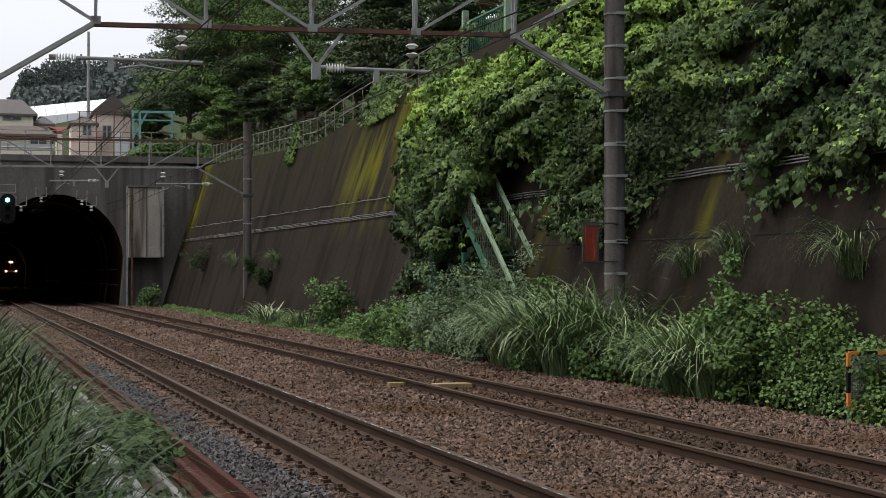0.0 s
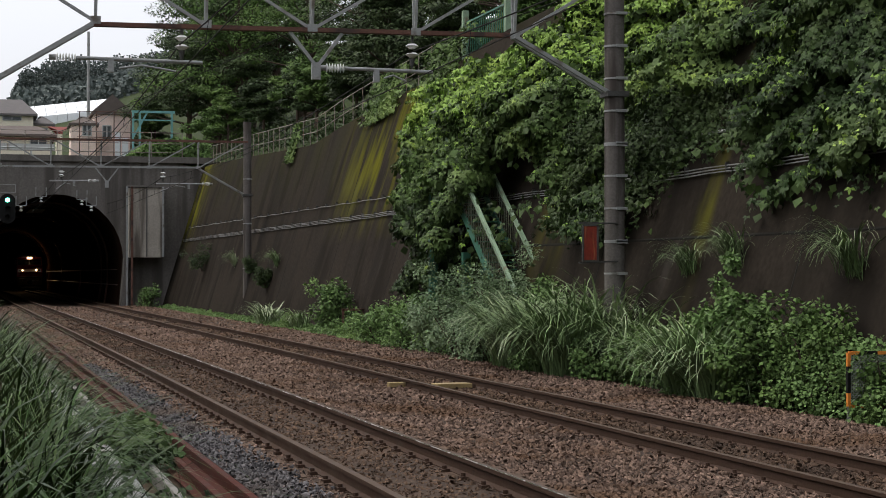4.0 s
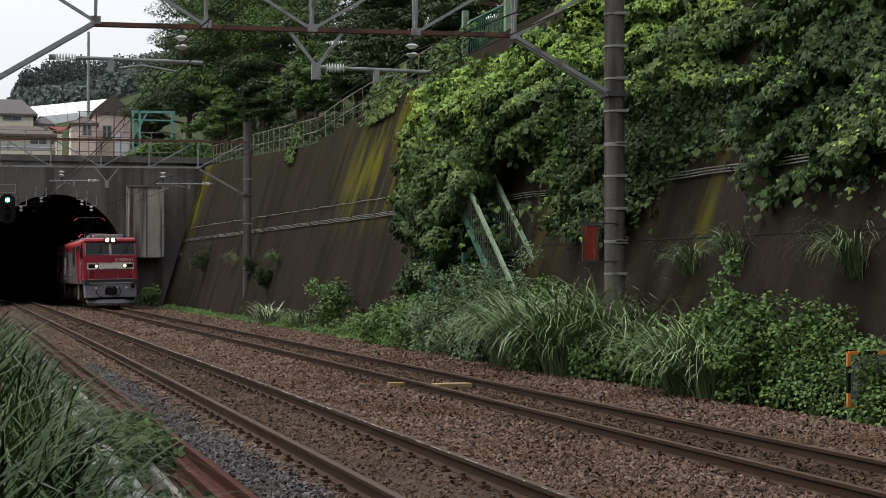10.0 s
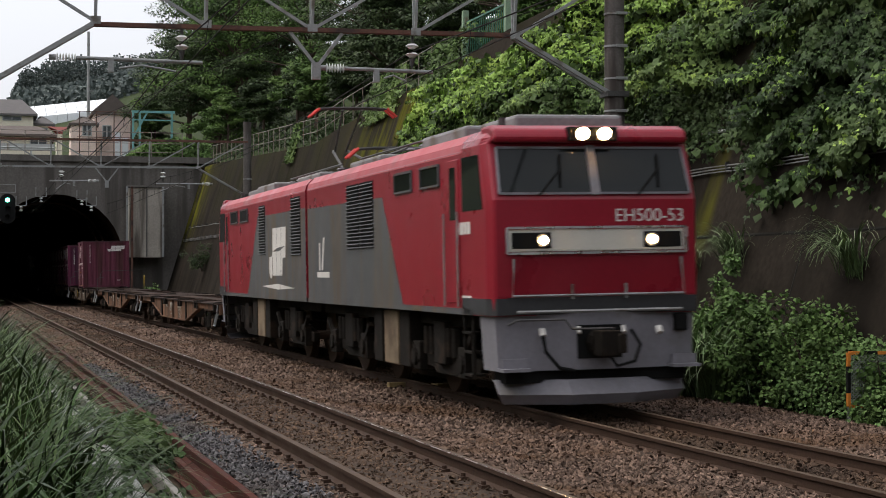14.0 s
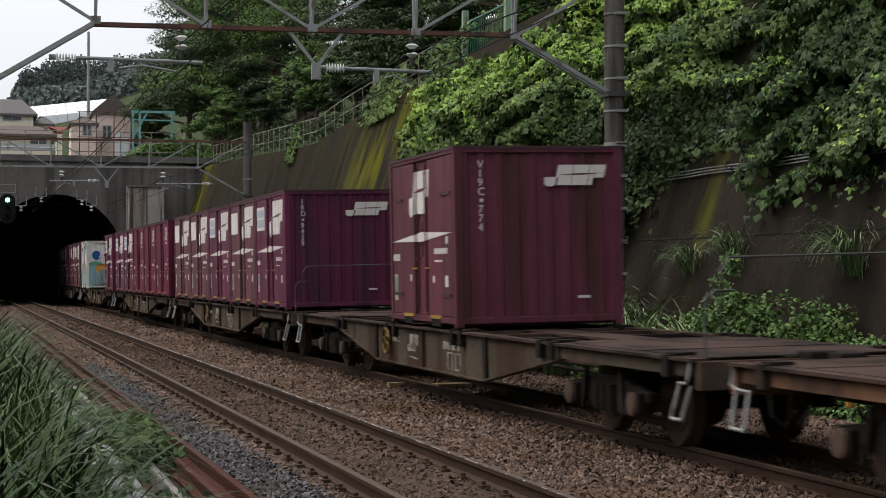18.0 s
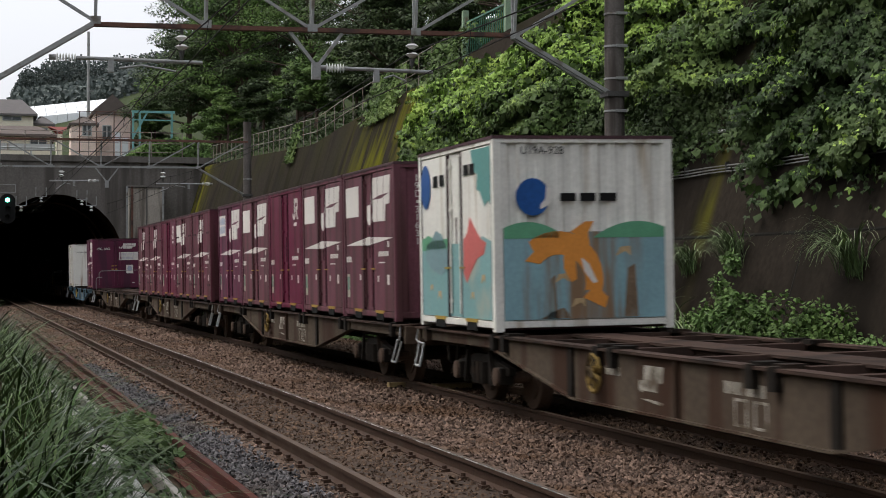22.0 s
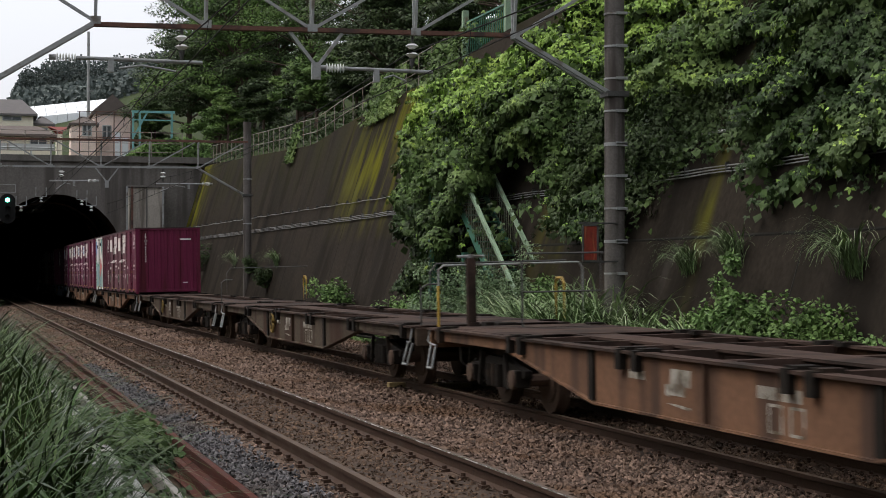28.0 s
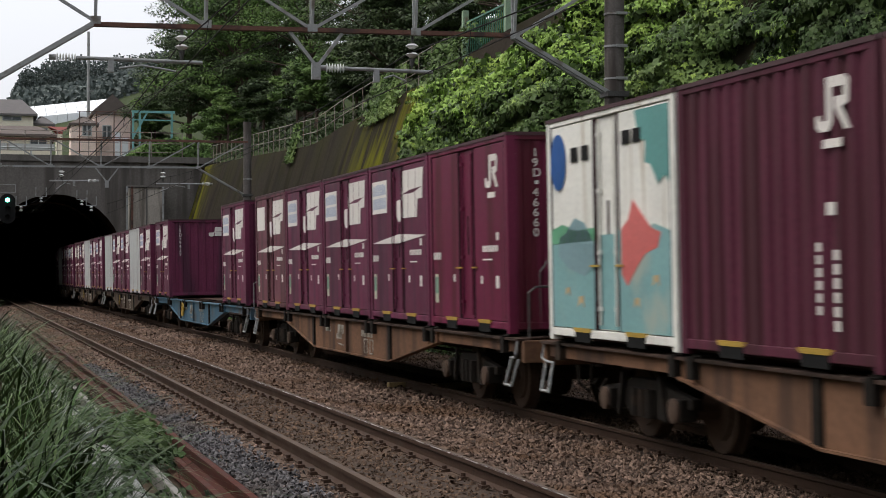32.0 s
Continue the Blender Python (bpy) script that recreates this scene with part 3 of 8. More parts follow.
def container_shell(th, paint, corrugated_side=False, end_doors=False):
    """Frame, roof, ends, flank doors and fork pockets of a twelve-foot container."""
    m = Mesh()
    for x in (-1, 1):
        for y in (0, CL - 0.12):
            m.box(x * CW - (0.12 if x > 0 else 0), y, 0, x * CW + (0.12 if x < 0 else 0), y + 0.12, CH)
    for z0, z1 in ((0.0, 0.14), (CH - 0.09, CH)):
        m.box(-CW + 0.005, 0.12, z0 if z0 else 0.05, -CW + 0.1, CL - 0.12, z1)
        m.box(CW - 0.1, 0.12, z0 if z0 else 0.05, CW - 0.005, CL - 0.12, z1)
        m.box(-CW + 0.12, 0.004, z0 if z0 else 0.05, CW - 0.12, 0.1, z1)
        m.box(-CW + 0.12, CL - 0.1, z0 if z0 else 0.05, CW - 0.12, CL - 0.004, z1)
    part("frame", m, paint, th, bevel=0.008)
    m = Mesh()
    m.box(-CW - 0.006, -0.006, CH - 0.035, CW + 0.006, CL + 0.006, CH + 0.006)
    part("roof", m, EDGEDARK, th, "grimy dark roof edge")
    # ends: pressed corrugations
    for nm, y0, sgn in (("front_end", 0.03, -1), ("rear_end", CL - 0.03, 1)):
        m = Mesh()
        if end_doors and sgn < 0:
            for x0, x1 in ((-CW + 0.12, -0.012), (0.012, CW - 0.12)):
                m.box(x0, 0.012, 0.15, x1, 0.06, CH - 0.1)
            part("end_door", m, paint, th, bevel=0.006)
            m = Mesh()
            for x in (-0.16, 0.16):
                m.tube([(x, -0.01, 0.15), (x, -0.01, CH - 0.1)], 0.017, 8)
                m.box(x - 0.12, -0.03, 0.9, x + 0.12, 0.0, 0.95)
                for z in (0.3, 0.9, 1.5, 2.2):
                    m.box(x - 0.04, -0.015, z, x + 0.04, 0.012, z + 0.05)
            part("door_bar", m, GALV if paint is RUSTCREAM else paint, th)
            continue
        pts, n = [], 9
        wd = 2 * (CW - 0.12) / n
        for k in range(n):
            x = -CW + 0.12 + k * wd
            pts += [(x, 0.0), (x + wd * 0.34, 0.0), (x + wd * 0.48, 0.03), (x + wd * 0.86, 0.03)]
        pts.append((CW - 0.12, 0.0))
        m.sheet([[(x, y0 - sgn * d - sgn * 0.0, z) for x, d in pts] for z in (0.14, CH - 0.09)])
        part(nm, m, paint, th)
    m = Mesh()
    pts = []
    for k in range(14):
        y = 0.12 + k * (CL - 0.24) / 14
        pts += [(y, 0.0), (y + 0.09, 0.0), (y + 0.125, 0.03), (y + 0.215, 0.03)]
    pts.append((CL - 0.12, 0.0))
    m.sheet([[(CW - 0.02 - d, y, z) for y, d in pts] for z in (0.14, CH - 0.09)])
    part("far_flank", m, paint, th)
    if corrugated_side:
        m = Mesh()
        m.sheet([[(-CW + 0.012 + d, y, z) for y, d in pts] for z in (0.14, CH - 0.09)])
        part("flank", m, paint, th)
    else:
        for y0, y1 in ((0.13, 1.50), (2.20, CL - 0.13)):
            m = Mesh()
            m.box(-CW + 0.014, y0, 0.15, -CW + 0.06, y1, CH - 0.1)
            part("door_panel", m, paint, th, bevel=0.006)
        m = Mesh()
        m.box(-CW + 0.04, 1.50, 0.15, -CW + 0.08, 2.20, CH - 0.1)
        part("door_recess", m, paint, th)
        for y in (1.485, 2.185):
            m = Mesh()
            m.box(-CW + 0.002, y, 0.15, -CW + 0.05, y + 0.035, CH - 0.1)
            part("door_seam", m, SEAM, th, "dark grimy rubber door seam")
        for y in (0.115, CL - 0.14):
            m = Mesh()
            m.box(-CW + 0.001, y, 0.15, -CW + 0.05, y + 0.022, CH - 0.1)
            part("door_seam", m, SEAM, th, "dark grimy hinge seam")
        m = Mesh()
        rect(m, 1.82, 1.0, 0.06, 0.52, on_side(-CW + 0.038, CL, 0))
        part("rub_mark", m, SEAM, th, "dark rub mark between the doors")
        for y in (1.60, 2.08):
            m = Mesh()
            m.tube([(-CW + 0.012, y, 0.2), (-CW + 0.012, y, CH - 0.16)], 0.016, 8)
            for z in (0.35, 0.95, 1.6, 2.2):
                m.box(-CW + 0.0, y - 0.035, z, -CW + 0.05, y + 0.035, z + 0.045)
            r = part("locking_rod", m, paint, th)
            m = Mesh()
            m.bar((-CW - 0.004, y - 0.03, 0.83), (-CW - 0.004, y + (0.24 if y > 1.9 else -0.24), 0.83), 0.022)
            part("handle", m, YELLOW, r, "worn yellow handle")
    # fork pockets
    for y in (0.78, 2.34):
        m = Mesh()
        m.box(-CW - 0.002, y + 0.04, 0.0, -CW + 0.01, y + 0.52, 0.135)
        fp = part("fork_pocket", m, INK, th, "dark fork pocket")
        m = Mesh()
        m.prism([(y, 0.128), (y + 0.05, 0.108), (y + 0.51, 0.108), (y + 0.56, 0.128), (y + 0.56, 0.155), (y, 0.155)], -CW - 0.006, -CW + 0.02, "x")
        part("pocket_lip", m, YELLOW, fp, "chipped yellow pocket lip")
    m = Mesh()
    m.box(-CW + 0.1, 0.1, 0.02, CW - 0.1, CL - 0.1, 0.14)
    m.box(-CW + 0.08, 0.08, 0.14, CW - 0.08, 0.085, CH - 0.1)
    part("floor_frame", m, EDGEDARK, th)


def small_labels(th, seed, tall=True):
    """Data panels low on the flank doors: rows of unreadable small print."""
    rnd = random.Random(seed)
    at = on_side(-CW + 0.012, CL, 0)
    for k in range(4):
        m = Mesh()
        rect(m, 0.18 + k * 0.1, 0.95, 0.07, 0.1, at)
        part("owner_stencil", m, WHITE, th)
    for k in range(6):
        m = Mesh()
        rect(m, 2.6 + k * 0.115, 1.03, 0.075, 0.08, at)
        part("code_stencil", m, WHITE, th)
    for x, y, w, h in ((3.2, 1.17, 0.1, 0.1), (3.16, 0.55 + rnd.random() * 0.05, 0.13, 0.16), (2.5, 0.62, 0.08, 0.1), (1.2, 0.64, 0.08, 0.1), (2.6, 0.92, 0.4, 0.02)):
        m = Mesh()
        rect(m, x, y, w, h, at)
        part("data_plate", m, WHITE, th, "small white data plate")
    if tall:
        m = Mesh()
        rect(m, 0.24, 0.34, 0.16, 0.4, at)
        st_ = part("sticker", m, LABELTINT, th, "pale green instruction sticker")
        m = Mesh()
        rect(m, 0.255, 0.47, 0.13, 0.23, at @ Matrix.Translation((0, 0, 0.003)))
        part("sticker_print", m, PALEGREENINK, st_, "green printed panel")


def striped(name, paint, number, label, patch=0, code="S"):
    """Maroon container with slanted mark, pointed white stripe and, by kind, a poster patch or vents."""
    th = thing(name, label, "container", "containers on the train")
    container_shell(th, paint)
    at = on_side(-CW + 0.012, CL, 0)
    m = Mesh()
    if code == "V":
        box = (1.2, 1.6, 1.15, 0.66)
        stripe = [(0.12, 1.24), (1.9, 1.22), (3.5, 1.32), (1.9, 1.36)]
    else:
        box = (1.82, 1.56, 1.62, 0.76)
        stripe = [(0.15, 1.24), (1.9, 1.22), (3.58, 1.32), (1.9, 1.36)]
    freight_mark(m, *box, at)
    mark_cuts(part("operator_mark", m, WHITE, th, "white slanted operator mark"), *box, at, paint)
    m = Mesh()
    flat(m, stripe, at)
    part("stripe", m, WHITE, th, "pointed white stripe")
    if patch:
        m = Mesh()
        rect(m, 0.2, 1.72, 0.98, 0.52, at)
        p = part("poster", m, WHITE, th, "white rectangular poster")
        if patch == 2:
            m = Mesh()
            rnd = random.Random(5)
            for r in range(2):
                for k in range(6):
                    rect(m, 0.26 + k * 0.15, 1.79 + r * 0.22, 0.11, 0.15 + 0.03 * rnd.random(), at @ Matrix.Translation((0, 0, 0.003)))
            part("poster_print", m, BLUEINK, p, "faded blue print")
    if code == "V":
        m = Mesh()
        for y in (0.25, 2.95):
            for z in (1.85, 0.42):
                m.box(-CW + 0.0, y, z, -CW + 0.02, y + 0.5, z + 0.05)
        part("vent_slot", m, EDGEDARK, th, "dark ventilation slots")
    small_labels(th, len(number))
    front_marks(th, number, True, paint)
    return th


def front_marks(th, number, big, paint):
    at = on_end(0, 0.0, 0)
    m = Mesh()
    if big:
        freight_mark(m, 0.08, 1.94, 0.92, 0.3, at)
    else:
        rect(m, 0.45, 2.02, 0.42, 0.06, at)
    em = part("end_mark", m, WHITE, th, "white mark on the end panel")
    if big:
        mark_cuts(em, 0.08, 1.94, 0.92, 0.3, at, paint)
    m = Mesh()
    rect(m, 0.55, 0.38, 0.18, 0.035, at)
    part("maker_plate", m, WHITE, th)
    col = thing_letters(th, number)
    return col


def thing_letters(th, number):
    z = 2.2
    for ch in number:
        if ch == ".":
            m = Mesh()
            rect(m, -0.86, z + 0.03, 0.045, 0.045, on_end(0, 0.0, 0))
            part("numeral", m, WHITE, th)
            z -= 0.12
        else:
            lettering("numeral", ch, 0.15, WHITE, th, on_end(-0.89, -0.001, z))
            z -= 0.125


def plain_group(name, number, corrugated, label, paint=None):
    """Red-maroon container with the rounded group mark only."""
    th = thing(name, label, "container", "containers on the train")
    paint = paint or REDMAROON
    container_shell(th, paint, corrugated)
    at = on_side(-CW + (0.004 if corrugated else 0.012), CL, 0)
    m = Mesh()
    railway_mark(m, 2.75, 1.85, 0.55, 0.42, at)
    rect(m, 2.86, 1.72, 0.3, 0.07, at)
    part("group_mark", m, WHITE, th, "white rounded group mark")
    if corrugated:
        m = Mesh()
        for k in range(6):
            rect(m, 2.72, 0.42 + k * 0.1, 0.07, 0.07, at)
            rect(m, 3.0, 0.3 + k * 0.11, 0.08, 0.08, at)
        rect(m, 2.9, 1.2, 0.14, 0.1, at)
        part("data_panel", m, WHITE, th, "white stencilled data panels")
    else:
        small_labels(th, 3)
    front_marks(th, number, False, paint)
    return th


def steel_picture_container():
    """White and teal container painted with a blue globe, green hills and an orange sea animal."""
    th = thing("painted_container", "white and teal container painted with a sea scene", "container", "containers on the train")
    container_shell(th, CREAM)
    m = Mesh()
    ends = on_end(0, 0.0, 0)
    side = on_side(-CW + 0.008, CL, 0)
    rect(m, -1.1, 0.15, 2.2, 1.12, ends)
    part("sea_panel", m, RUSTTEAL, th, "chalky teal sea panel with brown rust runs")
    for x, w in ((0.13, 1.39), (2.22, 1.36)):
        m = Mesh()
        flat(m, [(x, 0.15), (x + w, 0.15), (x + w, 1.16), (x + 0.7 * w, 1.24), (x + 0.35 * w, 1.12), (x, 1.2)], side)
        part("sea_panel", m, TEAL, th, "chalky teal sea panel")
    m = Mesh()
    rect(m, 1.54, 0.16, 0.65, 1.0, on_side(-CW + 0.036, CL, 0))
    part("sea_panel", m, TEAL, th, "chalky teal sea panel")
    m = Mesh()
    flat(m, [(2.7, 2.38), (3.58, 2.38), (3.58, 1.62), (3.45, 1.7), (3.3, 1.62), (3.1, 1.82), (2.95, 1.85), (2.98, 2.05), (2.8, 2.12)], side)
    part("sky_panel", m, DEEPTEAL, th, "deep teal painted sky")
    e2, s2 = ends @ Matrix.Translation((0, 0, 0.004)), side @ Matrix.Translation((0, 0, 0.004))
    m = Mesh()
    for x0, x1, xc, top in ((-1.1, -0.35, -0.78, 0.2), (0.13, 1.1, 0.72, 0.2)):
        ridge = [(x, 1.2 + top * max(0.0, 1 - ((x - xc) / (0.52 if x0 < 0 else 0.6)) ** 2)) for x in np.linspace(x1, x0, 14)]
        m = Mesh()
        flat(m, [(x0, 1.19), (x1, 1.19)] + ridge, e2)
        part("hill", m, GREENINK, th, "dark green painted hill")
    m = Mesh()
    flat(m, [(0.13, 1.08), (1.5, 1.1), (1.5, 1.24), (0.9, 1.22), (0.5, 1.3), (0.13, 1.24)], s2)
    part("hill", m, GREENINK, th, "dark green painted hill")
    for x, z, k, at in ((0.55, 0.5, 1.0, s2), (0.95, 0.38, 1.3, s2), (2.6, 0.4, 1.1, s2), (3.1, 0.62, 1.2, s2), (0.42, 0.95, 1.3, e2), (-0.42, 0.62, 1.2, e2), (-0.2, 0.3, 1.2, e2)):
        m = Mesh()
        flat(m, [(x, z), (x + 0.1 * k, z + 0.05 * k), (x + 0.16 * k, z + 0.0), (x + 0.15 * k, z + 0.1 * k), (x + 0.04 * k, z + 0.09 * k)], at)
        part("small_fish", m, PALEORANGE, th, "faded orange painted fish")
    for x, w, z1 in ((-0.52, 0.13, 0.72), (0.52, 0.2, 0.85), (-0.62, 0.4, 0.3)):
        m = Mesh()
        flat(m, [(x, 0.16), (x + w, 0.16), (x + 0.92 * w, 0.5 * z1 + 0.08), (x + 0.8 * w, z1), (x + 0.3 * w, z1 - 0.06), (x + 0.12 * w, 0.5 * z1)], ends @ Matrix.Translation((0, 0, 0.0045)), 0.001)
        part("rust_run", m, RUSTWASH, th, "thin brown rust wash")
    m = Mesh()
    disc(m, -0.7, 1.72, 0.23, 0.24, e2, 24)
    disc(m, 0.38, 2.0, 0.26, 0.32, s2, 24)
    part("globe", m, DEEPBLUE, th, "blue painted globe")
    m = Mesh()
    e3 = ends @ Matrix.Translation((0, 0, 0.006))
    flat(m, [(-0.6, 1.56), (-0.48, 1.62), (-0.46, 1.78), (-0.52, 1.86), (-0.53, 1.7), (-0.6, 1.62)], e3)
    part("globe_shine", m, WHITE, th)
    for x, y, w, h, at in ((-0.33, 1.6, 0.21, 0.21, e2), (-0.06, 1.6, 0.21, 0.21, e2), (0.21, 1.6, 0.23, 0.21, e2), (0.8, 1.88, 0.22, 0.32, s2), (1.14, 1.88, 0.22, 0.32, s2), (2.35, 1.98, 0.22, 0.28, s2), (2.64, 1.98, 0.22, 0.28, s2)):
        m = Mesh()
        rect(m, x, y + 0.3 * h, w, 0.5 * h, at)
        part("brand_bar", m, INK, th)
    m = Mesh()
    # the animal's back and belly follow two arcs from snout to tail
    back = [(-0.52 + 0.62 * math.cos(a) + 0.14, 0.66 + 0.62 * math.sin(a)) for a in np.linspace(2.25, -0.25, 14)]
    belly = [(-0.52 + 0.36 * math.cos(a) + 0.16, 0.62 + 0.36 * math.sin(a)) for a in np.linspace(-0.3, 2.0, 10)]
    flat(m, [(-0.82, 0.9), (-0.7, 1.02)] + back + [(0.3, 0.42), (0.26, 0.28), (0.1, 0.36), (-0.04, 0.42), (0.06, 0.52)] + belly + [(-0.62, 0.86)], e2)
    flat(m, [(-0.2, 1.27), (0.0, 1.4), (0.12, 1.4), (0.04, 1.26), (0.06, 1.1)], ends @ Matrix.Translation((0, 0, 0.0035)))
    flat(m, [(-0.3, 0.98), (-0.14, 0.94), (-0.12, 0.66), (-0.2, 0.62), (-0.3, 0.8)], e3)
    animal = part("sea_animal", m, ORANGE, th, "orange painted leaping sea animal")
    m = Mesh()
    flat(m, [(-0.06, 0.94), (0.04, 0.86), (0.16, 0.62), (0.1, 0.6), (-0.02, 0.76)], ends @ Matrix.Translation((0, 0, 0.0085)), 0.001)
    part("belly", m, WHITE, animal, "pale painted belly")
    m = Mesh()
    flat(m, [(2.3, 0.75), (2.45, 0.62), (2.7, 0.8), (2.95, 0.95), (3.25, 1.0), (3.35, 1.15), (3.1, 1.2), (2.85, 1.35), (2.62, 1.5), (2.5, 1.3), (2.3, 1.2)], s2)
    part("coral_shape", m, CORAL, th, "coral red painted shape")
    m = Mesh()
    flat(m, [(0.35, 0.95), (0.7, 0.8), (1.2, 0.72), (1.5, 0.85), (1.48, 1.1), (1.2, 1.3), (0.9, 1.36), (0.6, 1.2), (0.4, 1.15)], s2)
    part("slate_shape", m, SLATE, th, "slate grey painted shape")
    lettering("container_code", "U19A-928", 0.14, INK, th, on_end(-0.86, -0.001, 2.27))
    return th


def end_door_container():
    th = thing("end_door_container", "maroon container with end doors and white slogan sign", "container", "containers on the train")
    container_shell(th, MAROON, end_doors=True)
    at = on_side(-CW + 0.012, CL, 0)
    m = Mesh()
    freight_mark(m, 1.82, 1.56, 1.62, 0.76, at)
    mark_cuts(part("operator_mark", m, WHITE, th, "white slanted operator mark"), 1.82, 1.56, 1.62, 0.76, at, MAROON)
    m = Mesh()
    flat(m, [(0.15, 1.24), (1.9, 1.22), (3.58, 1.32), (1.9, 1.36)], at)
    part("stripe", m, WHITE, th, "pointed white stripe")
    e = on_end(0, 0.01, 0)
    m = Mesh()
    freight_mark(m, 0.1, 1.98, 0.82, 0.27, e)
    mark_cuts(part("end_mark", m, WHITE, th, "white mark on the end door"), 0.1, 1.98, 0.82, 0.27, e, MAROON)
    small_labels(th, 4)
    m = Mesh()
    rect(m, 0.08, 1.42, 1.0, 0.4, e)
    sign = part("slogan_sign", m, WHITE, th, "white sign with two lines of blue print")
    for x, z, w, h in ((0.42, 0.76, 0.34, 0.42), (0.7, 0.28, 0.12, 0.035)):
        m = Mesh()
        rect(m, x, z, w, h, e)
        part("notice", m, WHITE, th, "small white notice")
    e2 = e @ Matrix.Translation((0, 0, 0.006))
    lettering("slogan", "環境にやさしい", 0.13, BLUEINK, th, e2 @ Matrix.Translation((0.1, 1.66, 0)))
    lettering("slogan", "鉄道輸送", 0.13, BLUEINK, th, e2 @ Matrix.Translation((0.24, 1.47, 0)))
    m = Mesh()
    disc(m, 0.59, 1.0, 0.12, 0.13, e2)
    part("emblem", m, BLUEINK, sign, "pale blue round emblem")
    lettering("container_code", "19G-2862", 0.17, WHITE, th, e2 @ Matrix.Translation((-1.03, 1.94, 0)))
    m = Mesh()
    for x in (-0.3, -0.22):
        rect(m, x, 0.95, 0.2, 0.05, e2)
        rect(m, x, 1.12, 0.16, 0.04, e2)
    part("door_catch", m, YELLOW, th, "ochre door catches")
    return th


def white_container():
    th = thing("white_container", "white container with end doors and rust runs", "container", "containers on the train")
    container_shell(th, RUSTCREAM, end_doors=True)
    for y in (0.6, 1.2, 2.5, 3.1):
        m = Mesh()
        m.box(-CW - 0.012, y, 0.15, -CW + 0.03, y + 0.07, CH - 0.1)
        part("flank_rib", m, CREAM, th)
    for z in (0.6, 1.2, 1.8):
        m = Mesh()
        m.box(-CW - 0.014, 0.12, z, -CW + 0.03, 1.3, z + 0.07)
        part("flank_rail", m, CREAM, th)
    e = on_end(0, 0.01, 0)
    e2 = e @ Matrix.Translation((0, 0, 0.004))
    lettering("container_code", "UF16A-928", 0.13, INK, th, e2 @ Matrix.Translation((-1.02, 1.96, 0)))
    m = Mesh()
    for k in range(6):
        rect(m, 0.28 + k * 0.13, 1.98, 0.1, 0.12, e2)
    part("owner_print", m, INK, th, "unreadable black print")
    m = Mesh()
    rect(m, 0.28, 1.84, 0.4, 0.06, e2)
    part("print_line", m, BLUEINK, th)
    return th


def grey_container():
    th = thing("pale_grey_container", "pale grey ribbed container", "container", "containers on the train")
    container_shell(th, PALEGREY, True)
    return th


# ---- flat wagon ----
def bogie(parent, y, grp):
    b = part("bogie", Mesh().box(-0.9, y - 0.35, 0.5, 0.9, y + 0.35, 0.68), GRIME, parent)
    for x in (-1, 1):
        m = Mesh()
        m.prism([(y - 1.2, 0.56), (y - 1.2, 0.46), (y - 0.7, 0.44), (y - 0.42, 0.3), (y + 0.42, 0.3), (y + 0.7, 0.44), (y + 1.2, 0.46), (y + 1.2, 0.56), (y + 0.7, 0.62), (y + 0.35, 0.7), (y - 0.35, 0.7), (y - 0.7, 0.62)], x * 0.93, x * 1.04, "x")
        for dy in (-0.95, 0.95):
            m.box(x * 0.93 if x > 0 else -1.12, y + dy - 0.14, 0.34, 1.12 if x > 0 else -0.93, y + dy + 0.14, 0.56)
        part("side_frame", m, GRIME, b, bevel=0.015)
        m = Mesh()
        for dy in (-0.2, 0.0, 0.2):
            m.tube([(x * 1.06, y + dy, 0.31), (x * 1.06, y + dy, 0.6)], 0.07, 8)
        for dy in (-0.5, 0.5):
            m.bar((x * 1.08, y + dy, 0.75), (x * 1.08, y + dy * 1.3, 0.3), 0.05)
        part("spring", m, GRIME, b)
    for dy in (-0.95, 0.95):
        m = Mesh()
        for x in (-1, 1):
            m.tube([(x * 0.50, y + dy, 0.43), (x * 0.535, y + dy, 0.43), (x * 0.535, y + dy, 0.43), (x * 0.64, y + dy, 0.43)], [0.46, 0.46, 0.43, 0.425], 24)
            m.tube([(x * 0.64, y + dy, 0.43), (x * 0.66, y + dy, 0.43)], [0.3, 0.3], 16)
        m.tube([(-0.9, y + dy, 0.43), (0.9, y + dy, 0.43)], 0.08, 8)
        for x in (-1, 1):
            m.tube([(x * 1.1, y + dy, 0.44), (x * 1.15, y + dy, 0.44), (x * 1.16, y + dy, 0.44)], [0.125, 0.12, 0.06], 14)
        part("wheelset", m, WHEELSTEEL, b, smooth=True)


def coupler(parent, y, sgn, z=0.88):
    m = Mesh()
    m.box(-0.09, min(y, y + sgn * 0.5), z - 0.09, 0.09, max(y, y + sgn * 0.5), z + 0.09)
    m.box(-0.16, min(y - sgn * 0.16, y + sgn * 0.12), z - 0.16, 0.12, max(y - sgn * 0.16, y + sgn * 0.12), z + 0.16)
    m.box(0.06, min(y - sgn * 0.24, y), z - 0.12, 0.16, max(y - sgn * 0.24, y), z + 0.12)
    part("coupler", m, GRIME, parent, bevel=0.02)


Y0, Y1 = -0.42, 19.38


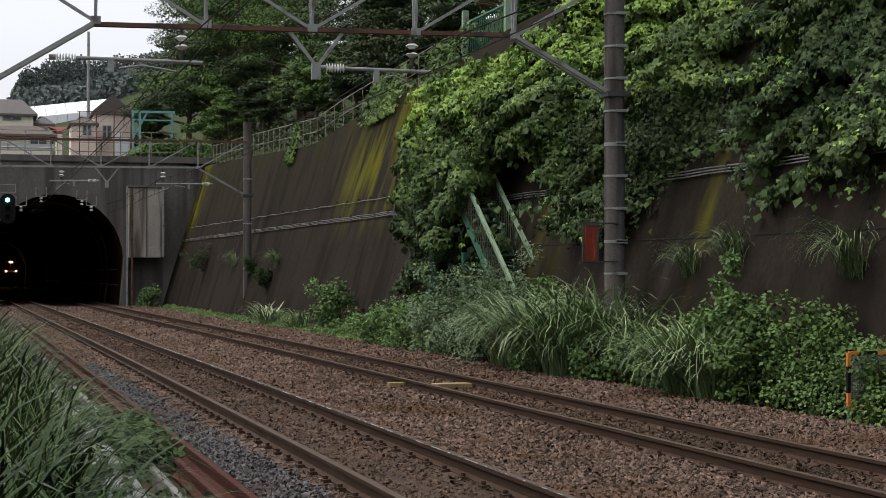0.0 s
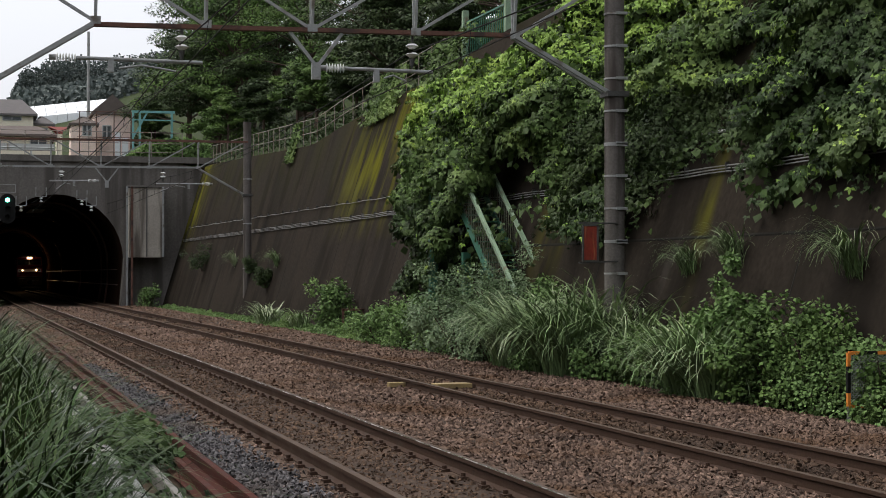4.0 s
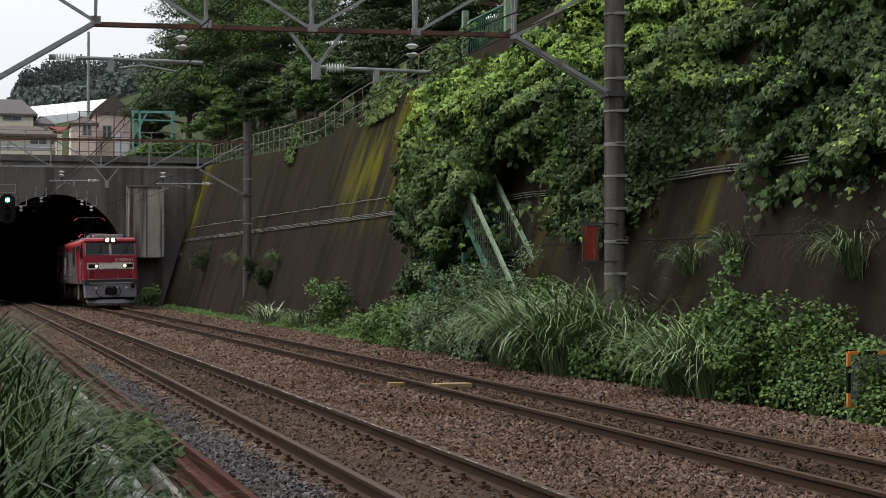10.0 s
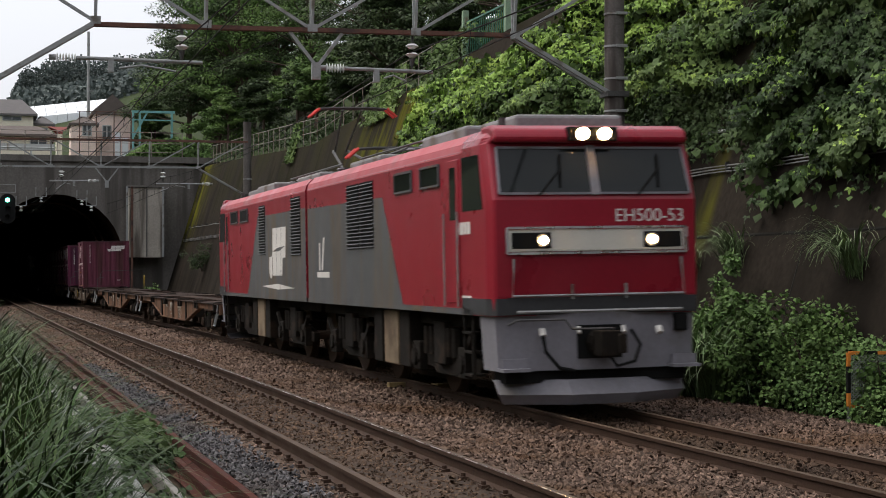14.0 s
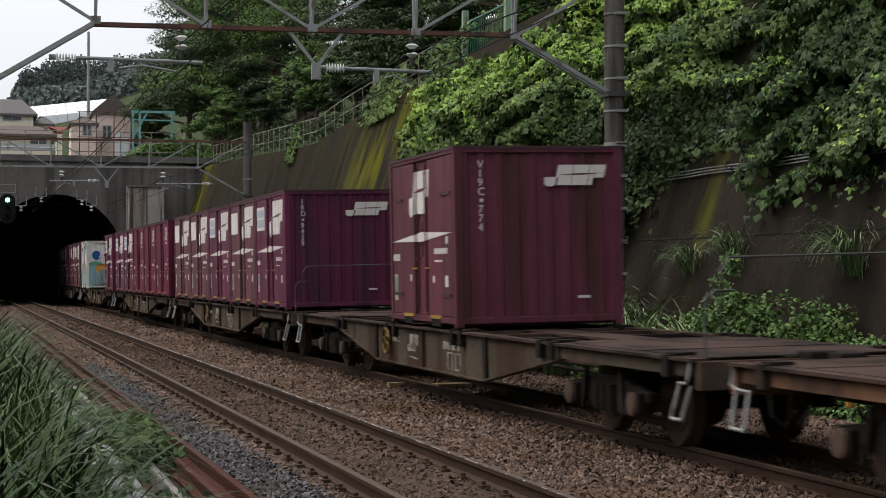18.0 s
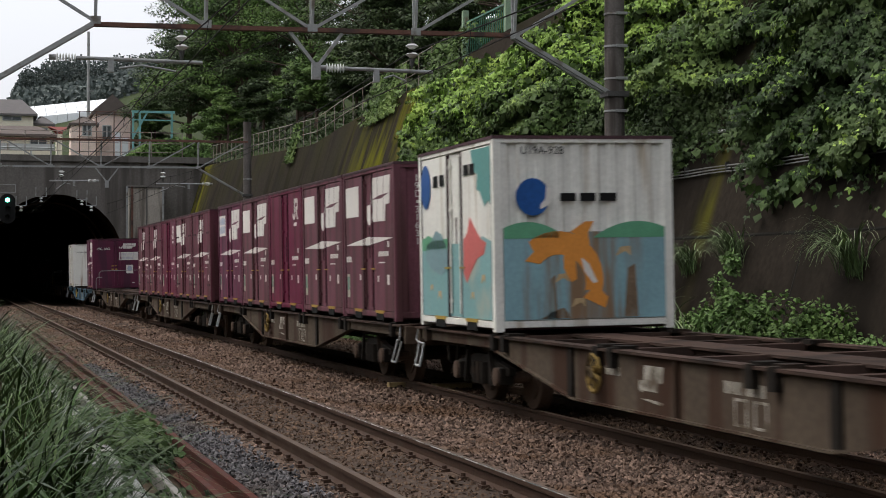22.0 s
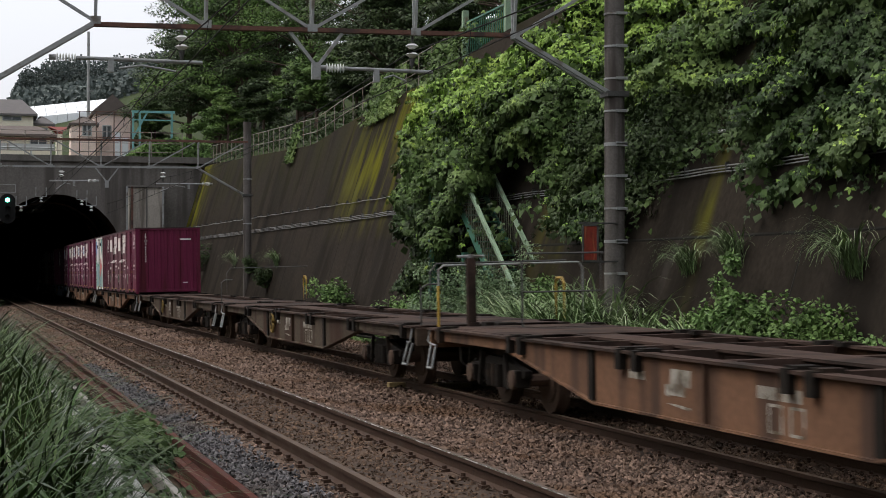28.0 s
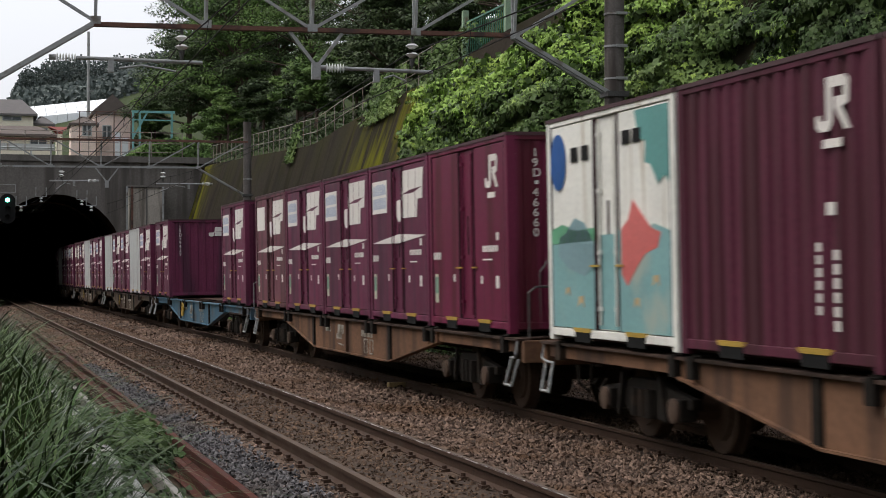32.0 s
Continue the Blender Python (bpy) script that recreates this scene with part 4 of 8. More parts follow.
def flat_wagon(paint, rail_paint, label, front_rail=True, wheel_paint=None, stirrups=True, brake_stand=False):
    th = thing("flat_wagon", label, "wagon", "wagons of the train")
    for x in (-1, 1):
        m = Mesh()
        xi, xo = x * 1.16, x * 1.2
        m.prism([(Y0 + 0.2, 0.96), (Y0 + 0.2, 0.82), (3.4, 0.82), (6.38, 0.40), (12.4, 0.40), (15.4, 0.82), (Y1 - 0.2, 0.82), (Y1 - 0.2, 0.96)], xi, xo, "x")
        s = part("side_sill", m, paint, th)
        m = Mesh()
        m.box(min(x * 1.08, x * 1.26), Y0, 0.965, max(x * 1.08, x * 1.26), Y1, 0.995)
        for (ya, za), (yb, zb) in zip([(3.4, 0.81), (6.38, 0.39), (12.4, 0.39)], [(6.38, 0.39), (12.4, 0.39), (15.4, 0.81)]):
            lo = Mesh()
            lo.bar((x * 1.18, ya, za), (x * 1.18, yb, zb), 0.13, 0.025)
            part("lower_flange", lo, paint, s)
        for y in (3.4, 9.45, 15.4):
            rib = Mesh()
            rib.box(min(x * 1.2, x * 1.25), y - 0.012, 0.82 if y != 9.45 else 0.41, max(x * 1.2, x * 1.25), y + 0.012, 0.963)
            part("sill_rib", rib, paint, s)
        part("sill_flange", m, DECKRUST if paint is not WAGONBLUE else paint, s, "rust-red worn top flange" if paint is not WAGONBLUE else "")
        for y in (6.3, 12.48):
            m = Mesh()
            m.box(min(x * 1.19, x * 1.235), y - 0.075, 0.42, max(x * 1.19, x * 1.235), y + 0.075, 0.96)
            part("sill_post", m, GRIME, s, "greasy dark post on the sill")
    m = Mesh()
    m.box(-0.22, Y0, 0.62, -0.16, Y1, 0.985)
    m.box(0.16, Y0, 0.62, 0.22, Y1, 0.985)
    m.box(-0.28, Y0, 0.96, 0.28, Y1, 0.99)
    part("centre_sill", m, DECKRUST, th)
    for y in [Y0 + 0.35, 1.2, 2.0, 2.8, 3.79, 5.2, 6.4, 7.58, 9.45, 11.37, 12.5, 13.8, 15.16, 16.1, 16.9, 17.7, Y1 - 0.35]:
        m = Mesh()
        m.box(-1.08, y - 0.07, 0.82, 1.08, y + 0.07, 0.985)
        part("cross_beam", m, DECKRUST, th)
    for y0, y1 in ((Y0 + 0.1, 1.15), (1.28, 3.7), (Y1 - 3.7, Y1 - 1.3), (Y1 - 1.2, Y1 - 0.1)):
        m = Mesh()
        m.box(-1.1, y0, 0.988, 1.1, y1, 1.0)
        part("deck_plate", m, DECKRUST, th, "rusty chequered deck plate")
    for y in (Y0, Y1):
        m = Mesh()
        m.box(-1.2, y - 0.06, 0.70, 1.2, y + 0.06, 0.97)
        part("end_beam", m, paint, th, bevel=0.01)
    for k in range(5):
        for yy in (0.18 + k * SLOT, 3.53 + k * SLOT):
            for x in (-1, 1):
                m = Mesh()
                m.box(x * 1.1 - 0.11, yy - 0.1, 0.985, x * 1.1 + 0.11, yy + 0.1, 1.03)
                m.box(min(x * 1.2, x * 1.28), yy - 0.07, 0.8, max(x * 1.2, x * 1.28), yy + 0.07, 1.01)
                part("container_lock", m, GRIME, th)
    bogie(th, 2.35, 0)
    bogie(th, 16.6, 1)
    coupler(th, -0.5, -1 * -1)
    coupler(th, 19.46, -1)
    # brake gear and hoses
    m = Mesh()
    m.tube([(-0.7, 7.2, 0.62), (-0.7, 8.2, 0.62)], 0.17, 12)
    m.tube([(0.5, 10.2, 0.6), (0.5, 11.6, 0.6)], 0.2, 12)
    m.tube([(-0.5, 4.0, 0.6), (-0.5, 15.0, 0.6)], 0.025, 6)
    m.tube([(0.3, 3.6, 0.55), (0.3, 15.4, 0.55)], 0.025, 6)
    part("brake_gear", m, GRIME, th)
    for y, s in ((-0.45, -1), (19.41, 1)):
        for x in (-0.55, 0.5):
            m = Mesh()
            m.tube([(x, y, 0.8), (x, y + s * 0.12, 0.7), (x, y + s * 0.18, 0.45), (x * 0.8, y + s * 0.2, 0.35), (x * 0.6, y + s * 0.24, 0.5)], 0.025, 6)
            part("air_hose", m, GRIME, th)
    at = on_side(-1.2, 19.4, 0)
    m = Mesh()
    freight_mark(m, 8.95, 0.6, 0.62, 0.27, at)
    flat(m, [(8.98, 0.53), (9.5, 0.49), (9.56, 0.52), (9.2, 0.535)], at)
    part("operator_mark", m, STENCIL, th, "white operator mark on the sill")
    m = Mesh()
    for k in range(7):
        rect(m, 11.0 + k * 0.12, 0.72, 0.085, 0.11, at)
    part("code_stencil", m, STENCIL, th, "white stencilled code line")
    for k in range(2):
        m = Mesh()
        for xa, za, w, h in ((0, 0, 0.26, 0.025), (0, 0.225, 0.26, 0.025), (0, 0.025, 0.025, 0.2), (0.235, 0.025, 0.025, 0.2)):
            rect(m, 11.2 + k * 0.4 + xa, 0.44 + za, w, h, at)
        part("data_frame", m, STENCIL, th, "white stencilled data frame")
    m = Mesh()
    for k in range(4):
        rect(m, 8.0 + k * 0.11, 0.72, 0.08, 0.09, at)
    part("load_stencil", m, STENCIL, th, "white stencilled load line")
    if wheel_paint:
        m = Mesh()
        ring = [(-1.27, 11.6 + 0.2 * math.cos(a), 0.72 + 0.2 * math.sin(a)) for a in np.linspace(0, 2 * math.pi, 21)]
        m.tube(ring, 0.022, 6, False)
        for k in range(3):
            a = k * math.pi / 3 + 0.3
            m.bar((-1.27, 11.6 - 0.19 * math.cos(a), 0.72 - 0.19 * math.sin(a)), (-1.27, 11.6 + 0.19 * math.cos(a), 0.72 + 0.19 * math.sin(a)), 0.03)
        m.tube([(-1.2, 11.6, 0.72), (-1.29, 11.6, 0.72)], 0.05, 8)
        part("hand_wheel", m, wheel_paint, th, "dirty yellow brake hand wheel")
    if stirrups:
        for y, s in ((Y0 + 0.05, 1), (Y1 - 0.05, -1)):
            m = Mesh()
            for yy in (y + s * 0.05, y + s * 0.31):
                m.tube([(-1.22, yy, 0.74), (-1.3, yy + s * 0.05, 0.42)], 0.018, 6)
            m.tube([(-1.3, y + s * 0.1, 0.42), (-1.3, y + s * 0.36, 0.42)], 0.02, 6)
            m.tube([(-1.23, y + s * 0.03, 0.98), (-1.26, y + s * 0.03, 0.8), (-1.24, y + s * 0.12, 0.76), (-1.22, y + s * 0.34, 0.75)], 0.016, 6)
            part("step_stirrup", m, GALV, th, "pale steel step")
    if front_rail:
        m = Mesh()
        y = Y0 + 0.02
        m.tube([(-0.95, y, 1.0), (-0.95, y, 1.8), (-0.85, y, 1.93), (1.22, y, 1.95)], 0.014, 6)
        m.tube([(-1.1, y, 1.0), (-1.1, y, 1.55), (-1.0, y, 1.62), (-0.8, y, 1.62)], 0.014, 6)
        part("end_rail", m, rail_paint, th, "thin pipe hand rail")
        m = Mesh()
        m.tube([(1.18, y, 1.0), (1.18, y, 1.6), (1.18, y + 0.08, 1.68), (1.18, y + 0.3, 1.68), (1.18, y + 0.38, 1.6), (1.18, y + 0.38, 1.0)], 0.022, 6)
        part("grab_rail", m, YELLOW, th, "yellow grab rail")
    if brake_stand:
        y = Y1 - 0.1
        m = Mesh()
        m.box(-0.66, y - 0.06, 1.0, -0.54, y + 0.06, 2.0)
        m.box(-0.64, y - 0.1, 0.99, -0.5, y + 0.1, 1.06)
        stand = part("brake_stand", m, DECKRUST, th, "rusty hand brake stand")
        m = Mesh()
        m.tube([(-0.8, y, 2.03), (-0.4, y, 2.03)], 0.025, 6)
        m.tube([(-0.6, y, 1.98), (-0.6, y, 2.06)], 0.05, 8)
        part("brake_handle", m, GALV, stand)
        m = Mesh()
        m.tube([(-1.08, y + 0.05, 1.0), (-1.08, y + 0.05, 1.84), (-1.0, y + 0.05, 1.9), (1.1, y + 0.05, 1.92), (1.16, y + 0.05, 1.84), (1.16, y + 0.05, 1.0)], 0.018, 6)
        part("end_rail", m, GALV, th, "bent pipe hand rail")
        m = Mesh()
        m.tube([(-1.085, y + 0.05, 1.0), (-1.085, y + 0.05, 1.6)], 0.021, 6)
        part("grab_rail", m, YELLOW, th, "dirty yellow lower hand rail")
        m = Mesh()
        m.tube([(-0.1, y - 0.9, 1.0), (-0.1, y - 0.9, 1.95)], 0.016, 6)
        m.tube([(-0.1, y - 0.9, 1.5), (1.1, y - 0.9, 1.5)], 0.014, 6)
        m.tube([(1.1, y - 0.9, 1.0), (1.1, y - 0.9, 2.0), (1.1, y - 1.0, 2.05), (-0.06, y - 1.0, 2.05)], 0.016, 6)
        part("platform_rail", m, DARKSTEEL, th, "thin pipe rail beside the brake platform")
    return th


TRAIN = ["-----", "-----", "--V--", "SsSss", "RRRSS", "T---J", "ssRsS", "VWRVV", "-----", "G---U", "-----", "-----", "-----", "RssCJ", "QSSSs", "S---S", "SwSSw", "SSwSs", "SSSwS"]
PAINTS = ["p", "p", "g", "g", "h", "g", "h", "h", "h", "b", "q", "g", "g", "p", "o", "b", "h", "g", "h"]

wagons = {
    "o": flat_wagon(WAGONBROWN, DARKSTEEL, "orange-brown rusty container flat wagon with end rail", True),
    "q": flat_wagon(WAGONBROWN, DARKSTEEL, "orange-brown rusty container flat wagon with hand brake platform", True, brake_stand=True),
    "p": flat_wagon(WAGONBROWN, DARKSTEEL, "orange-brown rusty container flat wagon", False),
    "h": flat_wagon(WAGONGREY, DARKSTEEL, "grimy grey-brown container flat wagon", False, DIRTYYELLOW),
    "g": flat_wagon(WAGONGREY, DARKSTEEL, "grimy grey-brown container flat wagon with end rail", True, DIRTYYELLOW),
    "b": flat_wagon(WAGONBLUE, GALV, "dull blue container flat wagon", True, YELLOW),
}
loads = {
    "S": striped("freight_container", MAROON, "19D.9439", "deep maroon container with white mark and pointed stripe", 2),
    "T": striped("freight_container", MAROON, "19D.31631", "deep maroon container with white mark and printed poster", 2),
    "Q": plain_group("freight_container", "19D.46660", False, "red-maroon container with a small rounded white mark"),
    "s": striped("freight_container", FADED, "19D.31631", "sun-faded maroon container with white poster patch", 1),
    "V": striped("vented_container", BROWNMAROON, "V19C.774", "maroon ventilated container with white mark over its doors", 0, "V"),
    "W": striped("vented_container", BROWNMAROON, "V19C.642", "maroon ventilated container with mark and poster", 1, "V"),
    "R": plain_group("freight_container", "19D.47792", False, "red-maroon container with a small rounded white mark"),
    "C": plain_group("ribbed_container", "19G.19165", True, "dull maroon container with vertical ribs", DULLMAROON),
    "J": steel_picture_container(),
    "G": end_door_container(),
    "U": white_container(),
    "w": grey_container(),
}
taken = set()


def fresh(table, code):
    if code in taken:
        return copy_thing(table[code], Matrix())
    taken.add(code)
    return table[code]


for i, load in enumerate(TRAIN):
    u = U_FIRST + i * WAGON
    RIDERS.append((fresh(wagons, PAINTS[i]), u, 0.0))
    for k, code in enumerate(load):
        if code != "-":
            RIDERS.append((fresh(loads, code), u + k * SLOT, FLOOR))


# ---- locomotive ----
LOCORED = mat("locomotive_red", (0.25, 0.012, 0.025), 0.32, vary=0.1, scale=1.2, fine=18, bump=0.015, tint=(0.2, 0.015, 0.02), tint_amount=0.15, gloss_noise=0.06)
LOCODEEP = mat("locomotive_deep_red", (0.19, 0.008, 0.018), 0.3, vary=0.1, scale=1.2, fine=18, bump=0.015)
LOCOPINK = mat("roof_edge_red", (0.38, 0.05, 0.062), 0.45, vary=0.15, scale=1.5, fine=18, bump=0.02, tint=(0.26, 0.08, 0.08), tint_amount=0.3)
LOCOGREY = mat("locomotive_grey", (0.08, 0.08, 0.082), 0.55, vary=0.14, scale=1.0, fine=16, bump=0.03, tint=(0.1, 0.075, 0.05), tint_amount=0.45, streak=True)
WAISTGREY = mat("waist_grey", (0.032, 0.032, 0.034), 0.6, vary=0.2, scale=2, fine=18, bump=0.03)
SKIRTGREY = mat("skirt_grey", (0.18, 0.172, 0.19), 0.65, vary=0.15, scale=2, fine=18, bump=0.03, tint=(0.12, 0.11, 0.1), tint_amount=0.3)
ROOFGREY = mat("roof_grey", (0.2, 0.2, 0.2), 0.7, vary=0.25, scale=2, fine=18, bump=0.05, tint=(0.11, 0.09, 0.07), tint_amount=0.4)
TANBOX = mat("dusty_tan_box", (0.2, 0.15, 0.1), 0.75, vary=0.25, scale=2, fine=18, bump=0.06, tint=(0.11, 0.08, 0.055), tint_amount=0.4)
DARKGLASS = mat("dark_cab_glass", (0.012, 0.014, 0.014), 0.04, vary=0.05, bump=0.0, gloss_noise=0.01, spec=0.22)
BANDWHITE = mat("cream_band", (0.55, 0.53, 0.47), 0.45, vary=0.08, bump=0.0)
CHROME = mat("bright_trim", (0.6, 0.6, 0.6), 0.3, metal=0.8, vary=0.08, bump=0.0)
LAMP = glow("head_lamp_glow", (1.0, 0.6, 0.25), 200)
LAMPTOP = glow("roof_lamp_glow", (1.0, 0.6, 0.25), 200)
BOOTRED = mat("signal_red", (0.6, 0.05, 0.04), 0.5, vary=0.1, bump=0.0)

LOCO_L = 23.2


def loco_bogie(parent, y):
    b = part("bogie", Mesh().box(-0.95, y - 0.5, 0.5, 0.95, y + 0.5, 0.8), GRIME, parent)
    for x in (-1, 1):
        m = Mesh()
        m.prism([(y - 1.75, 0.62), (y - 1.7, 0.45), (y - 0.7, 0.42), (y - 0.5, 0.34), (y + 0.5, 0.34), (y + 0.7, 0.42), (y + 1.7, 0.45), (y + 1.75, 0.62), (y + 0.9, 0.74), (y - 0.9, 0.74)], x * 0.98, x * 1.1, "x")
        for dy in (-1.25, 1.25):
            m.box(min(x * 1.08, x * 1.22), y + dy - 0.22, 0.36, max(x * 1.08, x * 1.22), y + dy + 0.22, 0.78)
            m.tube([(x * 1.2, y + dy, 0.55), (x * 1.27, y + dy, 0.55)], 0.13, 10)
        m.box(min(x * 1.08, x * 1.2), y - 0.3, 0.5, max(x * 1.08, x * 1.2), y + 0.3, 1.1)
        part("side_frame", m, GRIME, b, bevel=0.015)
        m = Mesh()
        for dy in (-0.75, -0.45, 0.45, 0.75):
            m.tube([(x * 1.14, y + dy, 0.62), (x * 1.14, y + dy, 1.02)], 0.085, 8)
        m.bar((x * 1.2, y - 1.7, 0.95), (x * 1.2, y - 1.05, 0.5), 0.07)
        m.bar((x * 1.2, y + 1.7, 0.95), (x * 1.2, y + 1.05, 0.5), 0.07)
        part("spring", m, GRIME, b)
    for dy in (-1.25, 1.25):
        m = Mesh()
        for x in (-1, 1):
            m.tube([(x * 0.50, y + dy, 0.56), (x * 0.535, y + dy, 0.56), (x * 0.535, y + dy, 0.56), (x * 0.64, y + dy, 0.56)], [0.59, 0.59, 0.56, 0.555], 28)
        m.tube([(-0.95, y + dy, 0.56), (0.95, y + dy, 0.56)], 0.09, 8)
        part("wheelset", m, WHEELSTEEL, b, smooth=True)


NOSE = 0.35


def cab_outline(z, sgn):
    """Half of the plan of the cab's nose at height z: from the flank round to the other flank."""
    yf = float(np.interp(z, [1.2, 1.5, 2.7, 3.42, 3.5, 3.62], [0.04, 0.0, 0.0, 0.26, 0.2, 0.34])) - NOSE
    w = float(np.interp(z, [1.2, 3.4, 3.5, 3.62], [1.4, 1.4, 1.37, 1.25]))
    f = float(np.interp(z, [1.2, 3.4, 3.62], [1.33, 1.33, 1.2]))
    return [(-w, 0.95), (-w, yf + 0.22), (-f - 0.03, yf + 0.03), (-f, yf), (f, yf), (f + 0.03, yf + 0.03), (w, yf + 0.22), (w, 0.95)]


def locomotive():
    th = thing("locomotive", "red electric freight locomotive with grey flanks and raised pantograph", "locomotive")
    yc = LOCO_L / 2
    for end in (0, 1):
        Y = (lambda y: y) if end == 0 else (lambda y: LOCO_L - y)
        # body shell of one half
        m = Mesh()
        rows = []
        levels = [1.25, 1.5, 2.1, 2.7, 3.1, 3.42, 3.46, 3.5, 3.62]
        for z in levels:
            out = cab_outline(z, 1)
            rows.append([(x, Y(y), z) for x, y in out])
        m.sheet(rows)
        m.add([(x, Y(y), 3.62) for x, y in cab_outline(3.62, 1)], [tuple(range(8))])
        sec = [(-1.4, 1.25), (-1.4, 3.38), (-1.37, 3.48), (-1.25, 3.6), (-0.6, 3.66), (0.6, 3.66), (1.25, 3.6), (1.37, 3.48), (1.4, 3.38), (1.4, 1.25)]
        m.sheet([[(x, Y(0.95), z) for x, z in sec], [(x, Y(yc - 0.09), z) for x, z in sec]])
        m.add([(x, Y(yc - 0.09), z) for x, z in sec], [tuple(range(len(sec)))])
        m.add([(x, Y(0.95), z) for x, z in sec], [tuple(range(len(sec)))])
        part("body", m, LOCORED, th)
        m = Mesh()
        m.sheet([[(s * x, Y(y), z) for x, z in ((1.403, 3.36), (1.376, 3.485), (1.25, 3.612))] for s in (-1,) for y in (0.9, yc - 0.1)])
        part("roof_edge", m, LOCOPINK, th, "pale weathered red roof edge")
        # grey flank
        m = Mesh()
        at = on_side(-1.4, Y(0) if end == 0 else LOCO_L, 0)
        if end == 0:
            g = [(5.4, 2.98), (4.15, 1.3), (yc - 0.12, 1.3), (yc - 0.12, 3.02)]
        else:
            g = [(5.9, 3.05), (4.4, 1.3), (yc - 0.12, 1.3), (yc - 0.12, 3.05)]
        vs = [(-1.404, Y(a), b) for a, b in g]
        m.add(vs + [(-1.395, y, z) for x, y, z in vs], [(0, 1, 2, 3), (4, 5, 6, 7), (0, 1, 5, 4), (1, 2, 6, 5), (2, 3, 7, 6), (3, 0, 4, 7)])
        part("grey_flank", m, LOCOGREY, th, "dusty dark grey flank panel")
        m = Mesh()
        m.prism([(Y(0.5), 1.25), (Y(yc - 0.09), 1.25), (Y(yc - 0.09), 1.33), (Y(0.5), 1.33)], -1.41, 1.41, "x")
        part("sole_bar", m, LOCOGREY, th)
        # louvres
        for a, b, z0, z1 in ([(6.0, 6.95, 2.2, 3.28), (7.0, 7.95, 2.2, 3.28)] if end == 0 else [(yc - 1.6, yc - 0.6, 2.15, 3.3), (6.1, 6.9, 2.2, 3.28)]):
            m = Mesh()
            n = 18
            for k in range(n):
                z = z0 + (z1 - z0) * k / n
                m.add([(-1.408, Y(a), z), (-1.408, Y(b), z), (-1.43, Y(b), z + 0.014), (-1.43, Y(a), z + 0.014), (-1.408, Y(a), z + 0.035), (-1.408, Y(b), z + 0.035)], [(0, 1, 2, 3), (3, 2, 5, 4), (0, 3, 4), (1, 5, 2)])
            lv = part("louvre", m, WAISTGREY, th, "grey slatted ventilation louvre")
            m = Mesh()
            m.box(-1.4075, min(Y(a), Y(b)), z0, -1.402, max(Y(a), Y(b)), z1)
            part("louvre_opening", m, INK, lv, "dark opening behind the slats")
        # small engine-room windows, door and cab side window
        for a, b in ((2.0, 3.0), (3.5, 4.55)):
            m = Mesh()
            m.box(-1.412, min(Y(a), Y(b)), 3.02, -1.39, max(Y(a), Y(b)), 3.26)
            w = part("flank_window", m, DARKGLASS, th)
            m = Mesh()
            for (ya, za), (yb, zb) in (((a, 3.0), (b, 3.0)), ((a, 3.28), (b, 3.28)), ((a, 3.0), (a, 3.28)), ((b, 3.0), (b, 3.28))):
                m.bar((-1.412, Y(ya), za), (-1.412, Y(yb), zb), 0.03)
            part("window_frame", m, LOCOGREY, w)
        m = Mesh()
        m.box(-1.415, min(Y(1.05), Y(1.6)), 1.4, -1.39, max(Y(1.05), Y(1.6)), 3.3)
        d = part("cab_door", m, LOCORED, th, bevel=0.01)
        m = Mesh()
        m.box(-1.42, min(Y(1.18), Y(1.46)), 2.5, -1.41, max(Y(1.18), Y(1.46)), 3.2)
        part("door_window", m, DARKGLASS, d)
        m = Mesh()
        for y in (1.0, 1.66):
            m.tube([(-1.45, Y(y), 1.35), (-1.45, Y(y), 2.6)], 0.014, 6)
        part("door_rail", m, GALV, d)
        for x in (-1, 1):
            m = Mesh()
            q = [(-0.02, 2.6), (0.9, 2.6), (0.9, 3.3), (0.16, 3.3)]
            vs = [(x * 1.408, Y(a), b) for a, b in q]
            m.add(vs + [(x * 1.39, y, z) for _, y, z in vs], [(0, 1, 2, 3), (4, 5, 6, 7), (0, 1, 5, 4), (1, 2, 6, 5), (2, 3, 7, 6), (3, 0, 4, 7)])
            part("cab_side_window", m, DARKGLASS, th)
        Y = (lambda y: y - NOSE) if end == 0 else (lambda y: LOCO_L + NOSE - y)
        # windscreens: upper front leans back
        s = 1 if end == 0 else -1
        for x0, x1, gl in ((-1.28, -0.045, DARKGLASS), (0.045, 1.28, DARKGLASS)):
            m = Mesh()
            vs = [(x0, Y(0.008), 2.78), (x1, Y(0.008), 2.78), (x1 - (0.03 if x1 > 0.5 else 0), Y(0.225), 3.37), (x0 + (0.03 if x0 < -0.5 else 0), Y(0.225), 3.37)]
            m.add(vs + [(x, y + s * 0.03, z) for x, y, z in vs], [(0, 1, 2, 3), (4, 5, 6, 7), (0, 1, 5, 4), (1, 2, 6, 5), (2, 3, 7, 6), (3, 0, 4, 7)])
            w = part("windscreen", m, gl, th)
            m = Mesh()
            for p, q in zip(vs, vs[1:] + vs[:1]):
                m.bar((p[0], p[1] - s * 0.004, p[2]), (q[0], q[1] - s * 0.004, q[2]), 0.03, 0.03)
            part("windscreen_frame", m, SKIRTGREY, w)
            m = Mesh()
            xm = (x0 + x1) / 2
            m.bar((xm - 0.1, Y(-0.03), 2.76), (xm + 0.22, Y(0.06), 3.1), 0.02)
